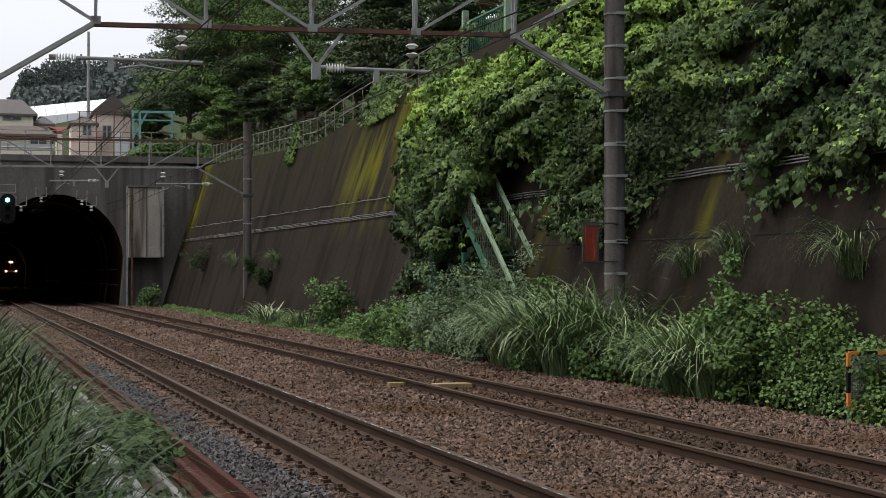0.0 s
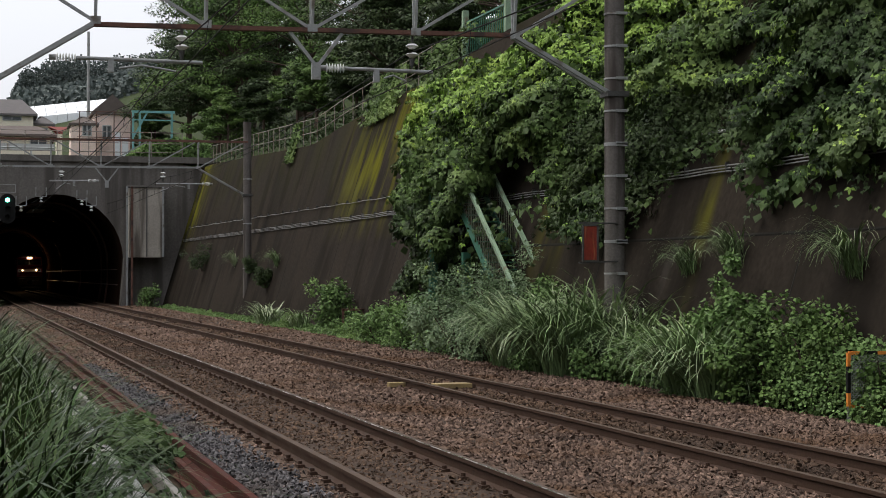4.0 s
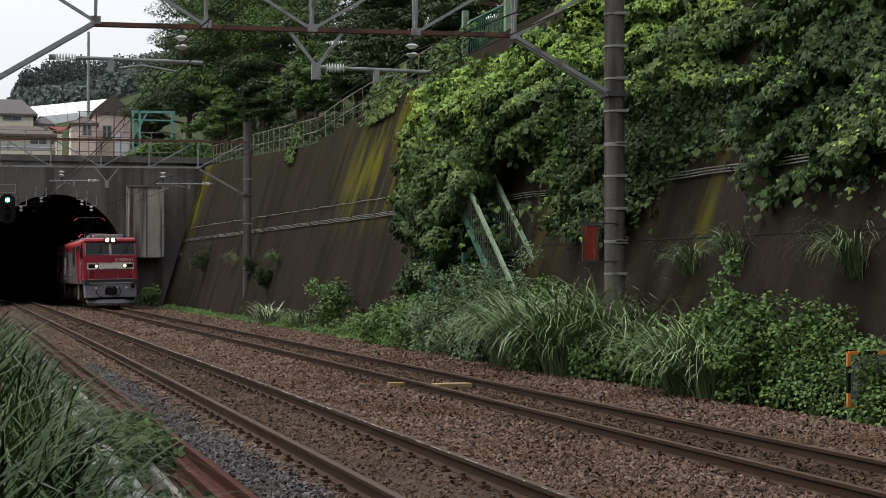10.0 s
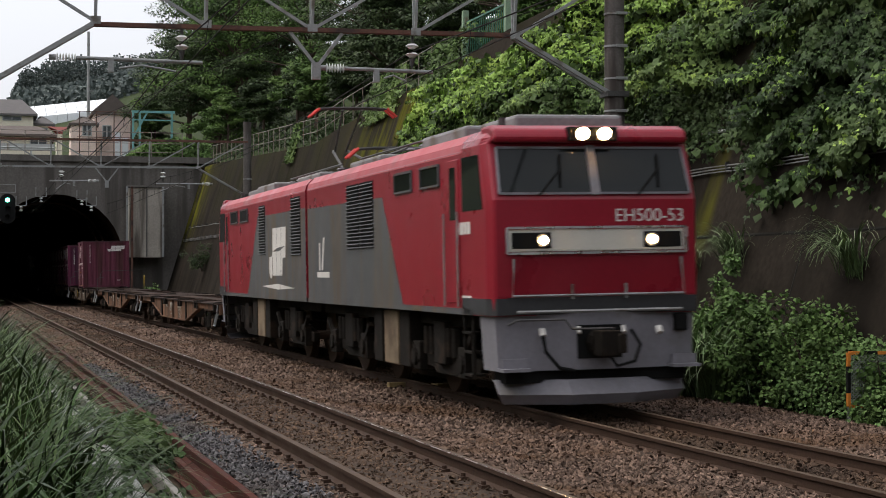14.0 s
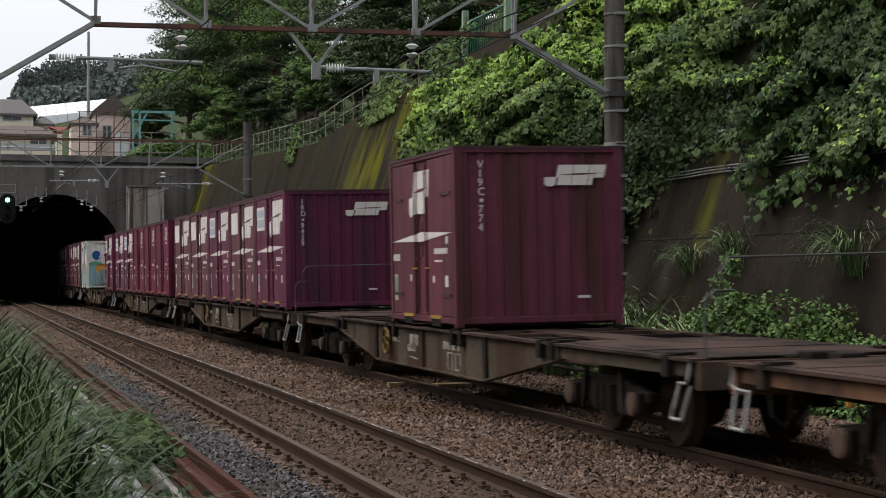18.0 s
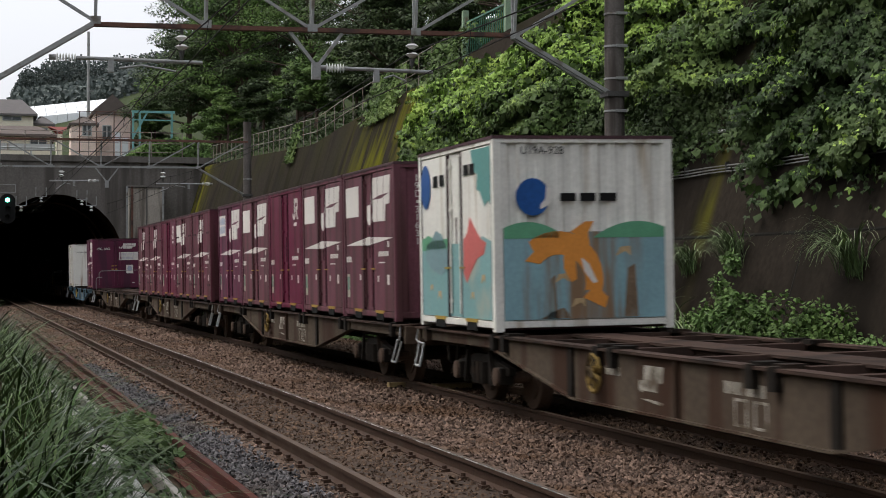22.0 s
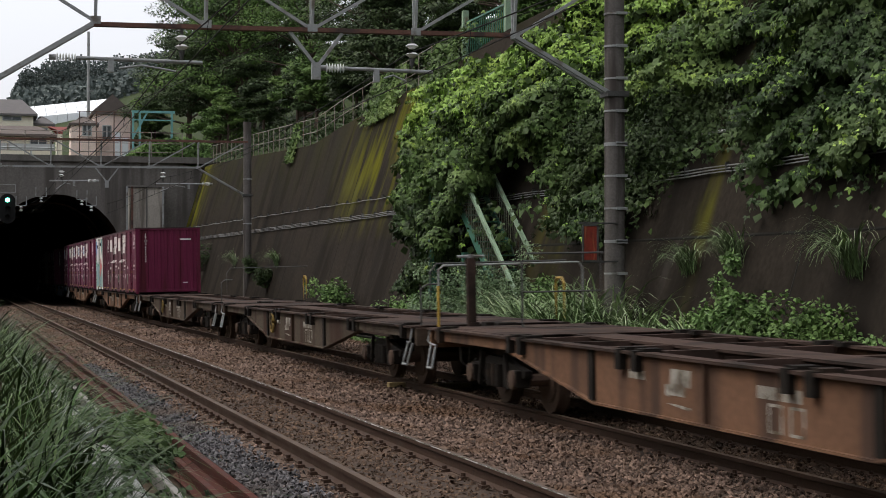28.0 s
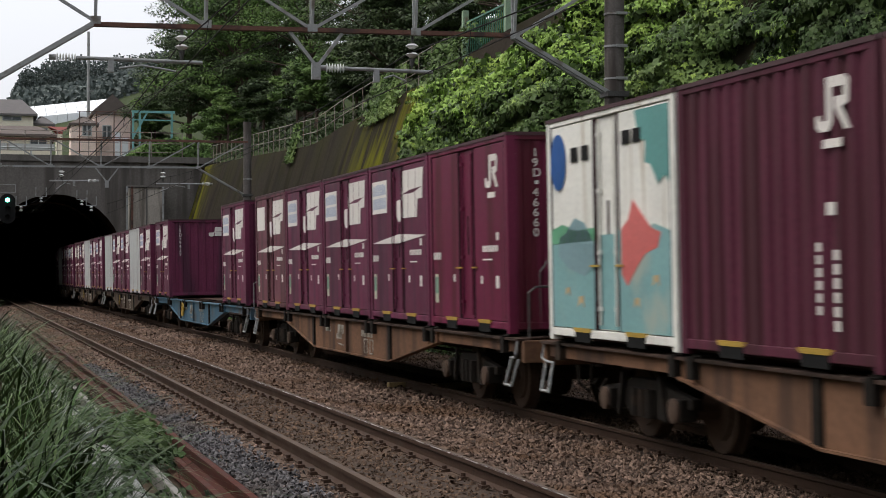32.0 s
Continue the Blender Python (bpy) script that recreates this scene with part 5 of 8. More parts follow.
            m.bar((xm + 0.2, Y(0.02), 2.86), (xm + 0.24, Y(0.16), 3.28), 0.025)
            part("wiper", m, INK, w)
        # lamp band
        m = Mesh()
        m.box(-1.18, min(Y(-0.03), Y(0.02)), 2.05, 1.18, max(Y(-0.03), Y(0.02)), 2.33)
        band = part("lamp_band", m, BANDWHITE, th, "cream lamp band with bright rim", bevel=0.03)
        m = Mesh()
        for (xa, za), (xb, zb) in (((-1.2, 2.03), (1.2, 2.03)), ((-1.2, 2.35), (1.2, 2.35)), ((-1.2, 2.03), (-1.2, 2.35)), ((1.2, 2.03), (1.2, 2.35))):
            m.bar((xa, Y(-0.035), za), (xb, Y(-0.035), zb), 0.03)
        part("band_rim", m, CHROME, band)
        for x in (-1, 1):
            m = Mesh()
            m.box(min(x * 0.62, x * 1.14), min(Y(-0.045), Y(-0.02)), 2.09, max(x * 0.62, x * 1.14), max(Y(-0.045), Y(-0.02)), 2.29)
            h = part("lamp_housing", m, INK, band, bevel=0.02)
            m = Mesh()
            m.tube([(x * 0.73, Y(-0.02), 2.19), (x * 0.73, Y(-0.05), 2.19), (x * 0.73, Y(-0.062), 2.19)], [0.075, 0.085, 0.085], 20)
            lamp = part("head_lamp", m, CHROME, band, "lit warm head lamp" if end == 0 else "")
            m = Mesh()
            m.add([(x * 0.73 + 0.052 * math.cos(a), Y(-0.072), 2.19 + 0.052 * math.sin(a)) for a in np.linspace(0, 2 * math.pi, 20, False)], [tuple(range(19, -1, -1)) if end else tuple(range(20))])
            part("lens", m, LAMP if end == 0 else INK, lamp, fix=False)
        # brow over the windscreens, with the roof lamps let into it
        m = Mesh()
        m.prism([(Y(0.12), 3.43), (Y(0.1), 3.5), (Y(0.16), 3.6), (Y(0.34), 3.66), (Y(0.7), 3.66), (Y(0.7), 3.43)], -1.3, 1.3, "x")
        brow = part("brow", m, LOCORED, th, bevel=0.04)
        m = Mesh()
        m.box(-0.33, min(Y(0.06), Y(0.3)), 3.445, 0.33, max(Y(0.06), Y(0.3)), 3.625)
        ho = part("roof_lamp_housing", m, INK, brow, "dark roof lamp frame", bevel=0.012)
        for x in (-0.145, 0.145):
            m = Mesh()
            m.tube([(x, Y(0.08), 3.535), (x, Y(0.045), 3.535)], [0.085, 0.085], 20)
            part("roof_lamp", m, CHROME, brow, "lit warm roof lamp" if end == 0 else "")
            m = Mesh()
            m.add([(x + 0.078 * math.cos(a), Y(0.036), 3.535 + 0.078 * math.sin(a)) for a in np.linspace(0, 2 * math.pi, 20, False)], [tuple(range(19, -1, -1)) if end else tuple(range(20))])
            part("lens", m, LAMPTOP if end == 0 else INK, brow, "glowing warm lens" if end == 0 else "", fix=False)
        m = Mesh()
        m.bar((0, Y(0.0), 2.76), (0, Y(0.22), 3.4), 0.1, 0.03, (0, 1, 0))
        part("windscreen_pillar", m, SKIRTGREY, th, "grey pillar between the windscreens")
        # lower red panel and grey waist
        m = Mesh()
        m.box(-1.13, min(Y(-0.012), Y(0.03)), 1.5, 1.13, max(Y(-0.012), Y(0.03)), 2.0)
        part("nose_panel", m, LOCODEEP, th, "deep red lower nose panel", bevel=0.02)
        m = Mesh()
        m.box(-1.2, min(Y(-0.02), Y(0.03)), 1.27, 1.2, max(Y(-0.02), Y(0.03)), 1.48)
        m.prism([(-1.41, Y(1.3)), (-1.41, Y(0.22)), (-1.34, Y(-0.01)), (1.34, Y(-0.01)), (1.41, Y(0.22)), (1.41, Y(1.3))], 1.26, 1.47, "z")
        part("nose_waist", m, WAISTGREY, th, "dark grey waist band")
        m = Mesh()
        for x in (-0.36, 0.36):
            m.tube([(x, Y(-0.06), 1.45), (x, Y(-0.06), 1.64)], 0.018, 6)
        m.tube([(-1.12, Y(-0.05), 1.96), (-1.15, Y(-0.07), 1.5), (1.15, Y(-0.07), 1.5), (1.12, Y(-0.05), 1.96)], 0.018, 6)
        m.tube([(-1.1, Y(-0.1), 1.3), (1.1, Y(-0.1), 1.3)], 0.022, 6)
        part("nose_rail", m, GALV, th)
        # skirt, plough, coupler
        m = Mesh()
        out = [(-1.38, 0.6), (-1.34, 0.1), (-0.3, -0.03), (0.3, -0.03), (1.34, 0.1), (1.38, 0.6)]
        m.sheet([[(x * k, Y(y), z) for x, y in out] for z, k in ((0.56, 0.97), (1.28, 1.0))])
        m.sheet([[(x * k * 0.96, Y(y + 0.06), z) for x, y in out] for z, k in ((0.56, 0.97), (1.28, 1.0))])
        m.add([(x * 0.97, Y(y), 0.56) for x, y in out], [tuple(range(6))])
        part("skirt", m, SKIRTGREY, th, "pale grey steel skirt")
        m = Mesh()
        m.sheet([[(x * k, Y(y + dy), z) for x, y in ((-1.3, 0.3), (-0.45, -0.12), (0.45, -0.12), (1.3, 0.3))] for z, k, dy in ((0.13, 0.9, 0.02), (0.26, 0.96, -0.08), (0.44, 0.98, 0.1))])
        m.sheet([[(x * k, Y(y + dy + 0.05), z) for x, y in ((-1.3, 0.3), (-0.45, -0.12), (0.45, -0.12), (1.3, 0.3))] for z, k, dy in ((0.13, 0.9, 0.02), (0.26, 0.96, -0.08), (0.44, 0.98, 0.1))])
        part("snow_plough", m, SKIRTGREY, th, "scuffed grey snow plough")
        m = Mesh()
        m.box(-0.3, min(Y(-0.04), Y(0.1)), 0.7, 0.3, max(Y(-0.04), Y(0.1)), 1.12)
        rec = part("coupler_recess", m, INK, th, "dark coupler opening in the skirt")
        m = Mesh()
        m.tube([(0.0, Y(-0.08), 0.9), (0.0, Y(-0.2), 0.9)], [0.2, 0.17], 12)
        part("draft_gear", m, GRIME, rec)
        m = Mesh()
        m.tube([(-1.2, Y(-0.02), 1.14), (-1.1, Y(-0.1), 1.2), (-0.5, Y(-0.16), 1.2), (-0.42, Y(-0.2), 1.08), (0.1, Y(-0.28), 1.08)], 0.016, 6)
        part("uncoupling_lever", m, DARKSTEEL, th)
        for x in (-1, 1):
            m = Mesh()
            m.box(min(x * 0.95, x * 1.32), min(Y(-0.16), Y(0.1)), 0.56, max(x * 0.95, x * 1.32), max(Y(-0.16), Y(0.1)), 0.6)
            m.box(min(x * 0.97, x * 1.3), min(Y(-0.06), Y(-0.02)), 0.6, max(x * 0.97, x * 1.3), max(Y(-0.06), Y(-0.02)), 0.72)
            part("corner_step", m, SKIRTGREY, th)
        m = Mesh()
        m.tube([(0.42, Y(-0.06), 1.05), (0.5, Y(-0.16), 0.86), (0.4, Y(-0.22), 0.66), (0.16, Y(-0.22), 0.6), (0.08, Y(-0.12), 0.76)], 0.022, 8)
        part("jumper_hose", m, INK, th)
        m = Mesh()
        m.box(1.04, min(Y(-0.01), Y(0.12)), 1.02, 1.22, max(Y(-0.01), Y(0.12)), 1.24)
        part("jumper_socket", m, INK, th, bevel=0.02)
        # added black block: stands for the shade in the gap above the plough
        m = Mesh()
        m.box(-1.2, min(Y(0.1), Y(0.6)), 0.4, 1.2, max(Y(0.1), Y(0.6)), 0.6)
        part("buffer_beam", m, INK, th, "black block standing for the shaded gap between skirt and plough")
        coupler(th, -0.35 - NOSE if end == 0 else LOCO_L + 0.35 + NOSE, 1 if end == 0 else -1, 0.9)
        m = Mesh()
        for x in (-1,):
            m.tube([(x * 0.78, Y(-0.1), 1.02), (x * 0.76, Y(-0.16), 0.8), (x * 0.6, Y(-0.2), 0.6), (x * 0.4, Y(-0.18), 0.56)], 0.024, 8)
        part("air_hose", m, INK, th)
        m = Mesh()
        for x in (-1, 1):
            m.tube([(x * 0.78, Y(-0.08), 1.08), (x * 0.78, Y(-0.12), 1.0)], 0.045, 8)
            m.tube([(x * 0.3, Y(-0.08), 1.1), (x * 0.3, Y(-0.12), 1.02)], 0.03, 8)
        part("hose_cock", m, WHITE, th)
        m = Mesh()
        for z in (0.45, 0.75, 1.0):
            m.box(-1.4, min(Y(0.95), Y(1.35)), z, -1.2, max(Y(0.95), Y(1.35)), z + 0.03)
        for y in (0.95, 1.35):
            m.bar((-1.36, Y(y), 0.42), (-1.36, Y(y), 1.25), 0.04)
        part("cab_steps", m, GRIME, th)
        Y = (lambda y: y) if end == 0 else (lambda y: LOCO_L - y)
        # under-floor equipment
        for a, b, mt in ((5.0, 5.9, TANBOX), (6.05, 6.6, GRIME), (4.3, 4.9, GRIME)):
            m = Mesh()
            m.box(-1.28, min(Y(a), Y(b)), 0.38, 1.28, max(Y(a), Y(b)), 1.22)
            part("equipment_box", m, mt, th, "dusty tan equipment box" if mt is TANBOX else "", bevel=0.02)
        loco_bogie(th, Y(2.9))
        loco_bogie(th, Y(8.9))
        m = Mesh()
        m.box(-1.1, min(Y(0.6), Y(yc - 0.2)), 1.05, 1.1, max(Y(0.6), Y(yc - 0.2)), 1.25)
        part("underframe", m, GRIME, th)
        # roof equipment
        for a, b, w, h in ((0.6, 2.2, 0.75, 0.2), (2.6, 5.0, 0.85, 0.22), (7.8, 10.2, 0.85, 0.16)):
            m = Mesh()
            m.box(-w, min(Y(a), Y(b)), 3.62, w, max(Y(a), Y(b)), 3.66 + h)
            part("roof_hatch", m, ROOFGREY, th, "grey roof equipment hatch", bevel=0.05)
        m = Mesh()
        for y in (5.4, 6.2, 7.0, 10.6):
            for x in (-0.5, 0.5):
                for k in range(4):
                    m.tube([(x, Y(y), 3.66 + 0.06 * k), (x, Y(y), 3.69 + 0.06 * k)], [0.08, 0.05], 8)
        part("roof_insulator", m, SKIRTGREY, th)
        m = Mesh()
        for x in (-0.5, 0.5):
            m.tube([(x, Y(5.2), 3.93), (x, Y(10.8), 3.93)], 0.02, 6)
        m.tube([(-0.9, Y(0.7), 3.66), (-0.9, Y(0.7), 3.82)], 0.05, 8)
        m.tube([(0.9, Y(0.9), 3.66), (0.9, Y(0.9), 3.76)], 0.09, 10)
        part("roof_busbar", m, DARKSTEEL, th)
        # pantograph: raised on the leading half, folded on the other
        m = Mesh()
        yb = 10.4
        up = end == 1
        if up:
            knee, head = (Y(8.3), 4.35), (Y(9.5), 5.12)
        else:
            knee, head = (Y(8.5), 3.98), (Y(10.2), 4.06)
        for x in (-0.4, 0.4):
            m.tube([(x, Y(yb), 3.85), (x * 0.4, knee[0], knee[1])], 0.03, 6)
            m.tube([(x * 0.3, knee[0], knee[1]), (x * 0.5, head[0], head[1])], 0.022, 6)
        m.box(-0.5, min(Y(yb - 0.1), Y(yb + 0.1)), 3.78, 0.5, max(Y(yb - 0.1), Y(yb + 0.1)), 3.88)
        pg = part("pantograph", m, DARKSTEEL, th, "raised single-arm pantograph" if up else "folded pantograph")
        m = Mesh()
        for dy in (-0.12, 0.12):
            m.tube([(-0.88, head[0] + dy, head[1] - 0.14), (-0.7, head[0] + dy, head[1] + 0.01), (-0.4, head[0] + dy, head[1] + 0.03), (0.4, head[0] + dy, head[1] + 0.03), (0.7, head[0] + dy, head[1] + 0.01), (0.88, head[0] + dy, head[1] - 0.14)], 0.025, 6)
        part("pantograph_head", m, DARKSTEEL, pg, "dark collector head")
        for sx in (-1, 1):
            for dy in (-0.12, 0.12):
                m = Mesh()
                m.tube([(sx * 0.9, head[0] + dy, head[1] - 0.15), (sx * 0.7, head[0] + dy, head[1] + 0.02)], 0.03, 6)
                part("horn", m, BOOTRED, pg, "red collector horn")
    # gangway between the halves
    m = Mesh()
    m.box(-1.2, yc - 0.1, 1.3, 1.2, yc + 0.1, 3.45)
    part("gangway", m, INK, th)
    lettering("fleet_number", "EH500-53", 0.235, WHITE, th, on_end(0.24, -0.012 - NOSE, 2.42))
    m = Mesh()
    s = on_side(-1.405, LOCO_L, 0)
    freight_mark(m, 7.4, 1.7, 2.0, 1.05, s)
    mark_cuts(part("operator_mark", m, WHITE, th, "white slanted operator mark"), 7.4, 1.7, 2.0, 1.05, s, LOCOGREY)
    m = Mesh()
    flat(m, [(6.4, 1.52), (8.4, 1.58), (10.3, 1.5), (8.4, 1.46)], s)
    part("flank_stripe", m, WHITE, th, "pointed white stripe")
    m = Mesh()
    for k in range(5):
        rect(m, LOCO_L - 0.95 + k * 0.16 - 0.35, 2.3, 0.12, 0.16, s)
    rect(m, LOCO_L - 0.95, 1.36, 0.4, 0.14, s)
    rect(m, LOCO_L - 10.6, 1.72, 1.1, 0.1, s)
    rect(m, LOCO_L - 10.4, 1.85, 0.1, 0.5, s)
    rect(m, LOCO_L - 10.2, 1.85, 0.12, 0.6, s, 0.3)
    part("side_marks", m, WHITE, th, "small white flank markings")
    return th


RIDERS.append((locomotive(), 0.0, 0.0))


# ---- overhead line gantries ----
def insulator_string(m, a, b, n, r):
    a, b = Vector(a), Vector(b)
    for k in range(n):
        p, q = a.lerp(b, (k + 0.15) / n), a.lerp(b, (k + 0.75) / n)
        m.tube([p, p.lerp(q, 0.45), q], [r * 0.45, r, r * 0.4], 12)


def gantry(y, beam_x0, beam_x1, z_low, z_high, nodes, left_pole_x, right_pole_x, pole_top, tracks, v_x, lower_paint, upper_paint, label, right_knee_z, bands, pole_r):
    th = thing("line_gantry", label, "gantry", "overhead line gantries")
    for nm, x in (("pole", left_pole_x), ("pole", right_pole_x)):
        m = Mesh()
        m.tube([(x, y, -0.9), (x, y, pole_top)], [pole_r, pole_r * 0.92], 20, True)
        p = part(nm, m, POLE, th, "grey concrete pole", smooth=True)
        for z in bands if x == right_pole_x else ():
            m = Mesh()
            m.tube([(x, y, z), (x, y, z + 0.035)], pole_r * 1.025, 20)
            m.box(x - pole_r * 0.2, y - pole_r - 0.03, z - 0.01, x + pole_r * 0.9, y - pole_r + 0.05, z + 0.045)
            part("band", m, GALV, p, "thin steel band")
    m = Mesh()
    for dy in (-0.05, 0.05):
        m.bar((beam_x0, y + dy, z_low), (beam_x1, y + dy, z_low + 0.08), 0.06, 0.075)
    part("lower_chord", m, lower_paint, th)
    m = Mesh()
    for dy in (-0.16, 0.16):
        m.bar((left_pole_x if upper_paint is GALV else beam_x0 - 1.5, y + dy, z_high), (right_pole_x, y + dy, z_high + 0.06), 0.08)
    part("upper_chord", m, upper_paint, th)
    mid = len(nodes) // 2
    for i, x in enumerate(nodes):
        m = Mesh()
        for dy in (-0.16, 0.16):
            m.bar((x, y + dy * 0.3, z_low + 0.05), (x + 0.02, y + dy, z_high), 0.05)
        part("post", m, GALV, th)
        m = Mesh()
        step = nodes[1] - nodes[0]
        if i <= mid:
            m.bar((x, y, z_low + 0.05), (x - step, y, z_high), 0.055)
        if i >= mid:
            m.bar((x, y, z_low + 0.05), (x + step, y, z_high), 0.055)
        part("diagonal", m, GALV, th)
        m = Mesh()
        m.box(x - 0.09, y - 0.1, z_low, x + 0.09, y - 0.085, z_low + 0.14)
        part("gusset", m, GALV, th)
    m = Mesh()
    for dy in (-0.1, 0.1):
        m.bar((beam_x0, y + dy, z_low), (left_pole_x, y + dy, z_low - (beam_x0 - left_pole_x) * 0.62), 0.08)
    part("knee_brace", m, GALV, th)
    m = Mesh()
    for dy in (-0.1, 0.1):
        m.bar((beam_x1, y + dy, z_low + 0.05), (right_pole_x - pole_r * 0.5, y + dy, right_knee_z), 0.07)
    part("knee_brace", m, GALV, th)
    m = Mesh()
    m.box(right_pole_x - pole_r * 1.1, y - pole_r * 1.1, right_knee_z - 0.05, right_pole_x + pole_r * 1.1, y + pole_r * 1.1, right_knee_z + 0.05)
    part("clamp", m, DARKSTEEL, th)
    # hanging bracket between the tracks
    m = Mesh()
    m.bar((v_x - 0.48, y, z_low), (v_x, y, z_low - 0.6), 0.06)
    m.bar((v_x + 0.5, y, z_low), (v_x + 0.05, y, z_low - 0.6), 0.06)
    m.box(v_x - 0.07, y - 0.05, z_low - 0.86, v_x + 0.09, y + 0.05, z_low - 0.55)
    part("hanging_bracket", m, GALV, th)
    for x_ins, x_a, x_b, z_arm, x_wire, z_wire in tracks:
        m = Mesh()
        m.tube([(x_ins, y, z_low), (x_ins, y, z_low - 0.12)], 0.03, 8)
        drop = part("dropper_rod", m, DARKSTEEL, th)
        m = Mesh()
        m.tube([(x_ins, y, z_low - 0.42), (x_ins, y, z_low - 0.6)], [0.06, 0.02], 8)
        part("insulator_cap", m, DARKSTEEL, th)
        m = Mesh()
        insulator_string(m, (x_ins, y, z_low - 0.12), (x_ins, y, z_low - 0.44), 2, 0.13)
        part("disc_insulator", m, PORCELAIN, th, "white porcelain disc insulator", smooth=True)
        m = Mesh()
        sgn = 1 if x_b > x_a else -1
        insulator_string(m, (x_a, y, z_arm), (x_a + sgn * 0.36, y, z_arm), 7, 0.085)
        part("rod_insulator", m, PORCELAIN, th, "white ribbed rod insulator", smooth=True)
        m = Mesh()
        m.tube([(x_a - sgn * 0.12, y, z_arm), (x_a, y, z_arm)], 0.05, 8)
        m.tube([(x_a + sgn * 0.36, y, z_arm), (x_b, y, z_arm - 0.02)], 0.035, 10)
        m.box(x_a + sgn * 0.95 - 0.05, y - 0.05, z_arm - 0.24, x_a + sgn * 0.95 + 0.05, y + 0.05, z_arm)
        arm = part("pull_off_arm", m, GALV, th)
        m = Mesh()
        xs = x_a + sgn * 1.1
        m.tube([(xs, y, z_arm - 0.16), (xs + (x_wire - xs) * 0.4, y, z_arm - 0.1), (x_wire, y, z_wire + 0.03)], 0.018, 8)
        part("steady_arm", m, GALV, arm)
    return th


gantry(31.0, 1.9, 9.69, 6.17, 7.4, [1.95, 3.9, 5.83, 7.77, 9.69], -1.2, 11.71, 9.6,
       [(3.47, 1.27, 3.84, 5.57, 3.37, 5.35), (7.72, 6.09, 8.11, 5.53, 7.6, 5.3)], 5.9, RUSTBEAM, GALV,
       "steel truss gantry on concrete poles over both tracks", 5.19, [1.75 + 0.62 * k for k in range(13)] + [2.35, 4.2], 0.2)
gantry(77.0, -1.3, 9.35, 6.42, 7.62, [-1.2, 0.8, 2.95, 5.1, 7.2, 9.35], -2.6, 11.56, 8.58,
       [(3.41, 4.9, 2.9, 5.85, 3.2, 5.45), (7.81, 9.9, 7.5, 5.78, 7.7, 5.4)], 5.35, GALV, RUSTBEAM,
       "grey steel truss gantry near the tunnel mouth", 5.29, [2.0, 4.0, 6.0], 0.195)

# contact and carrier wires with droppers
for nm, x1, x2 in (("far", 7.65, 7.75), ("near", 3.42, 3.3)):
    th = thing("overhead_line", "dark contact and carrier wires above the track", "overhead wire", "overhead lines")
    spans = [((x1 - 0.15, -20, 5.9), (x1, 31, 5.85)), ((x1, 31, 5.85), (x2, 77, 6.02)), ((x2, 77, 6.02), (x2 - 0.35, 107, 6.05))]
    for a, b in spans:
        a, b = Vector(a), Vector(b)
        m = Mesh()
        sag = 0.0002 * (b - a).length ** 2
        pts = []
        for k in range(13):
            f = k / 12
            p = a.lerp(b, f)
            p.z -= 4 * sag * f * (1 - f)
            pts.append(p)
        m.tube(pts, 0.012, 5)
        part("carrier_wire", m, WIRE, th)
        m = Mesh()
        lo = [Vector((p.x - 0.05, p.y, 5.3 + 0.1 * (p.y > 60))) for p in (a, b)]
        m.tube([lo[0], lo[1]], 0.01, 5)
        part("contact_wire", m, WIRE, th)
        for k in range(1, 12, 2):
            m = Mesh()
            p = pts[k]
            m.tube([p, Vector((p.x - 0.05, p.y, lo[0].z + (lo[1].z - lo[0].z) * k / 12))], 0.006, 4)
            part("dropper", m, WIRE, th)
# feeder wires that cross from the gantry top to the houses and the slope
for i, (a, b) in enumerate([((9.7, 31, 6.6), (13.5, 20, 8.2)), ((7.75, 31, 7.3), (2.6, 77, 7.7)), ((-0.9, 12, 5.5), (-3, 6, 3.2)), ((5.8, 77, 7.6), (9.0, 108, 11.5)), ((3.0, 77, 7.6), (6.8, 108, 11.5))]):
    a, b = Vector(a), Vector(b)
    m = Mesh()
    m.tube([a.lerp(b, k / 8) - Vector((0, 0, 0.6 * (k / 8) * (1 - k / 8))) for k in range(9)], 0.009, 5)
    tagged(part("feeder_wire", m, WIRE), "dark sagging feeder wire above the tracks", "wire", "feeder wires")

# ---- tunnel mouth fittings ----
TROUGHGREY = mat("pale_weathered_concrete", (0.34, 0.31, 0.27), 0.85, vary=0.25, scale=0.8, fine=12, bump=0.1, tint=(0.11, 0.095, 0.08), tint_amount=0.45, streak=True)
m = Mesh()
at = Matrix.Translation(line(104.6, 0))
x0 = line(104.6, 0).x
th = thing("portal_shaft", "weathered concrete panel box beside the tunnel mouth", "concrete box")
m.box(8.6, 104.4, 2.75, 10.55, 106.0, 6.95)
part("panel", m, TROUGHGREY, th, bevel=0.03)
m = Mesh()
m.box(8.5, 104.3, 6.95, 10.65, 106.0, 7.08)
part("cap", m, PORTAL, th)
for x in (8.45, 8.75, 10.58):
    m = Mesh()
    m.box(x - 0.06, 104.2, -0.4 if x < 9 else 2.8, x + 0.06, 104.34, 7.0)
    part("steel_post", m, RUSTBEAM if x == 8.75 else GALV, th, "rust-streaked steel post")
m = Mesh()
m.box(9.6, 104.37, 2.8, 9.66, 104.41, 6.9)
part("joint_strip", m, DARKSTEEL, th)
m = Mesh()
m.prism([(8.1, -0.5), (8.5, -0.5), (8.5, 2.8), (8.35, 2.8)], 104.6, 105.98, "y")
part("footing", m, PORTAL, th)

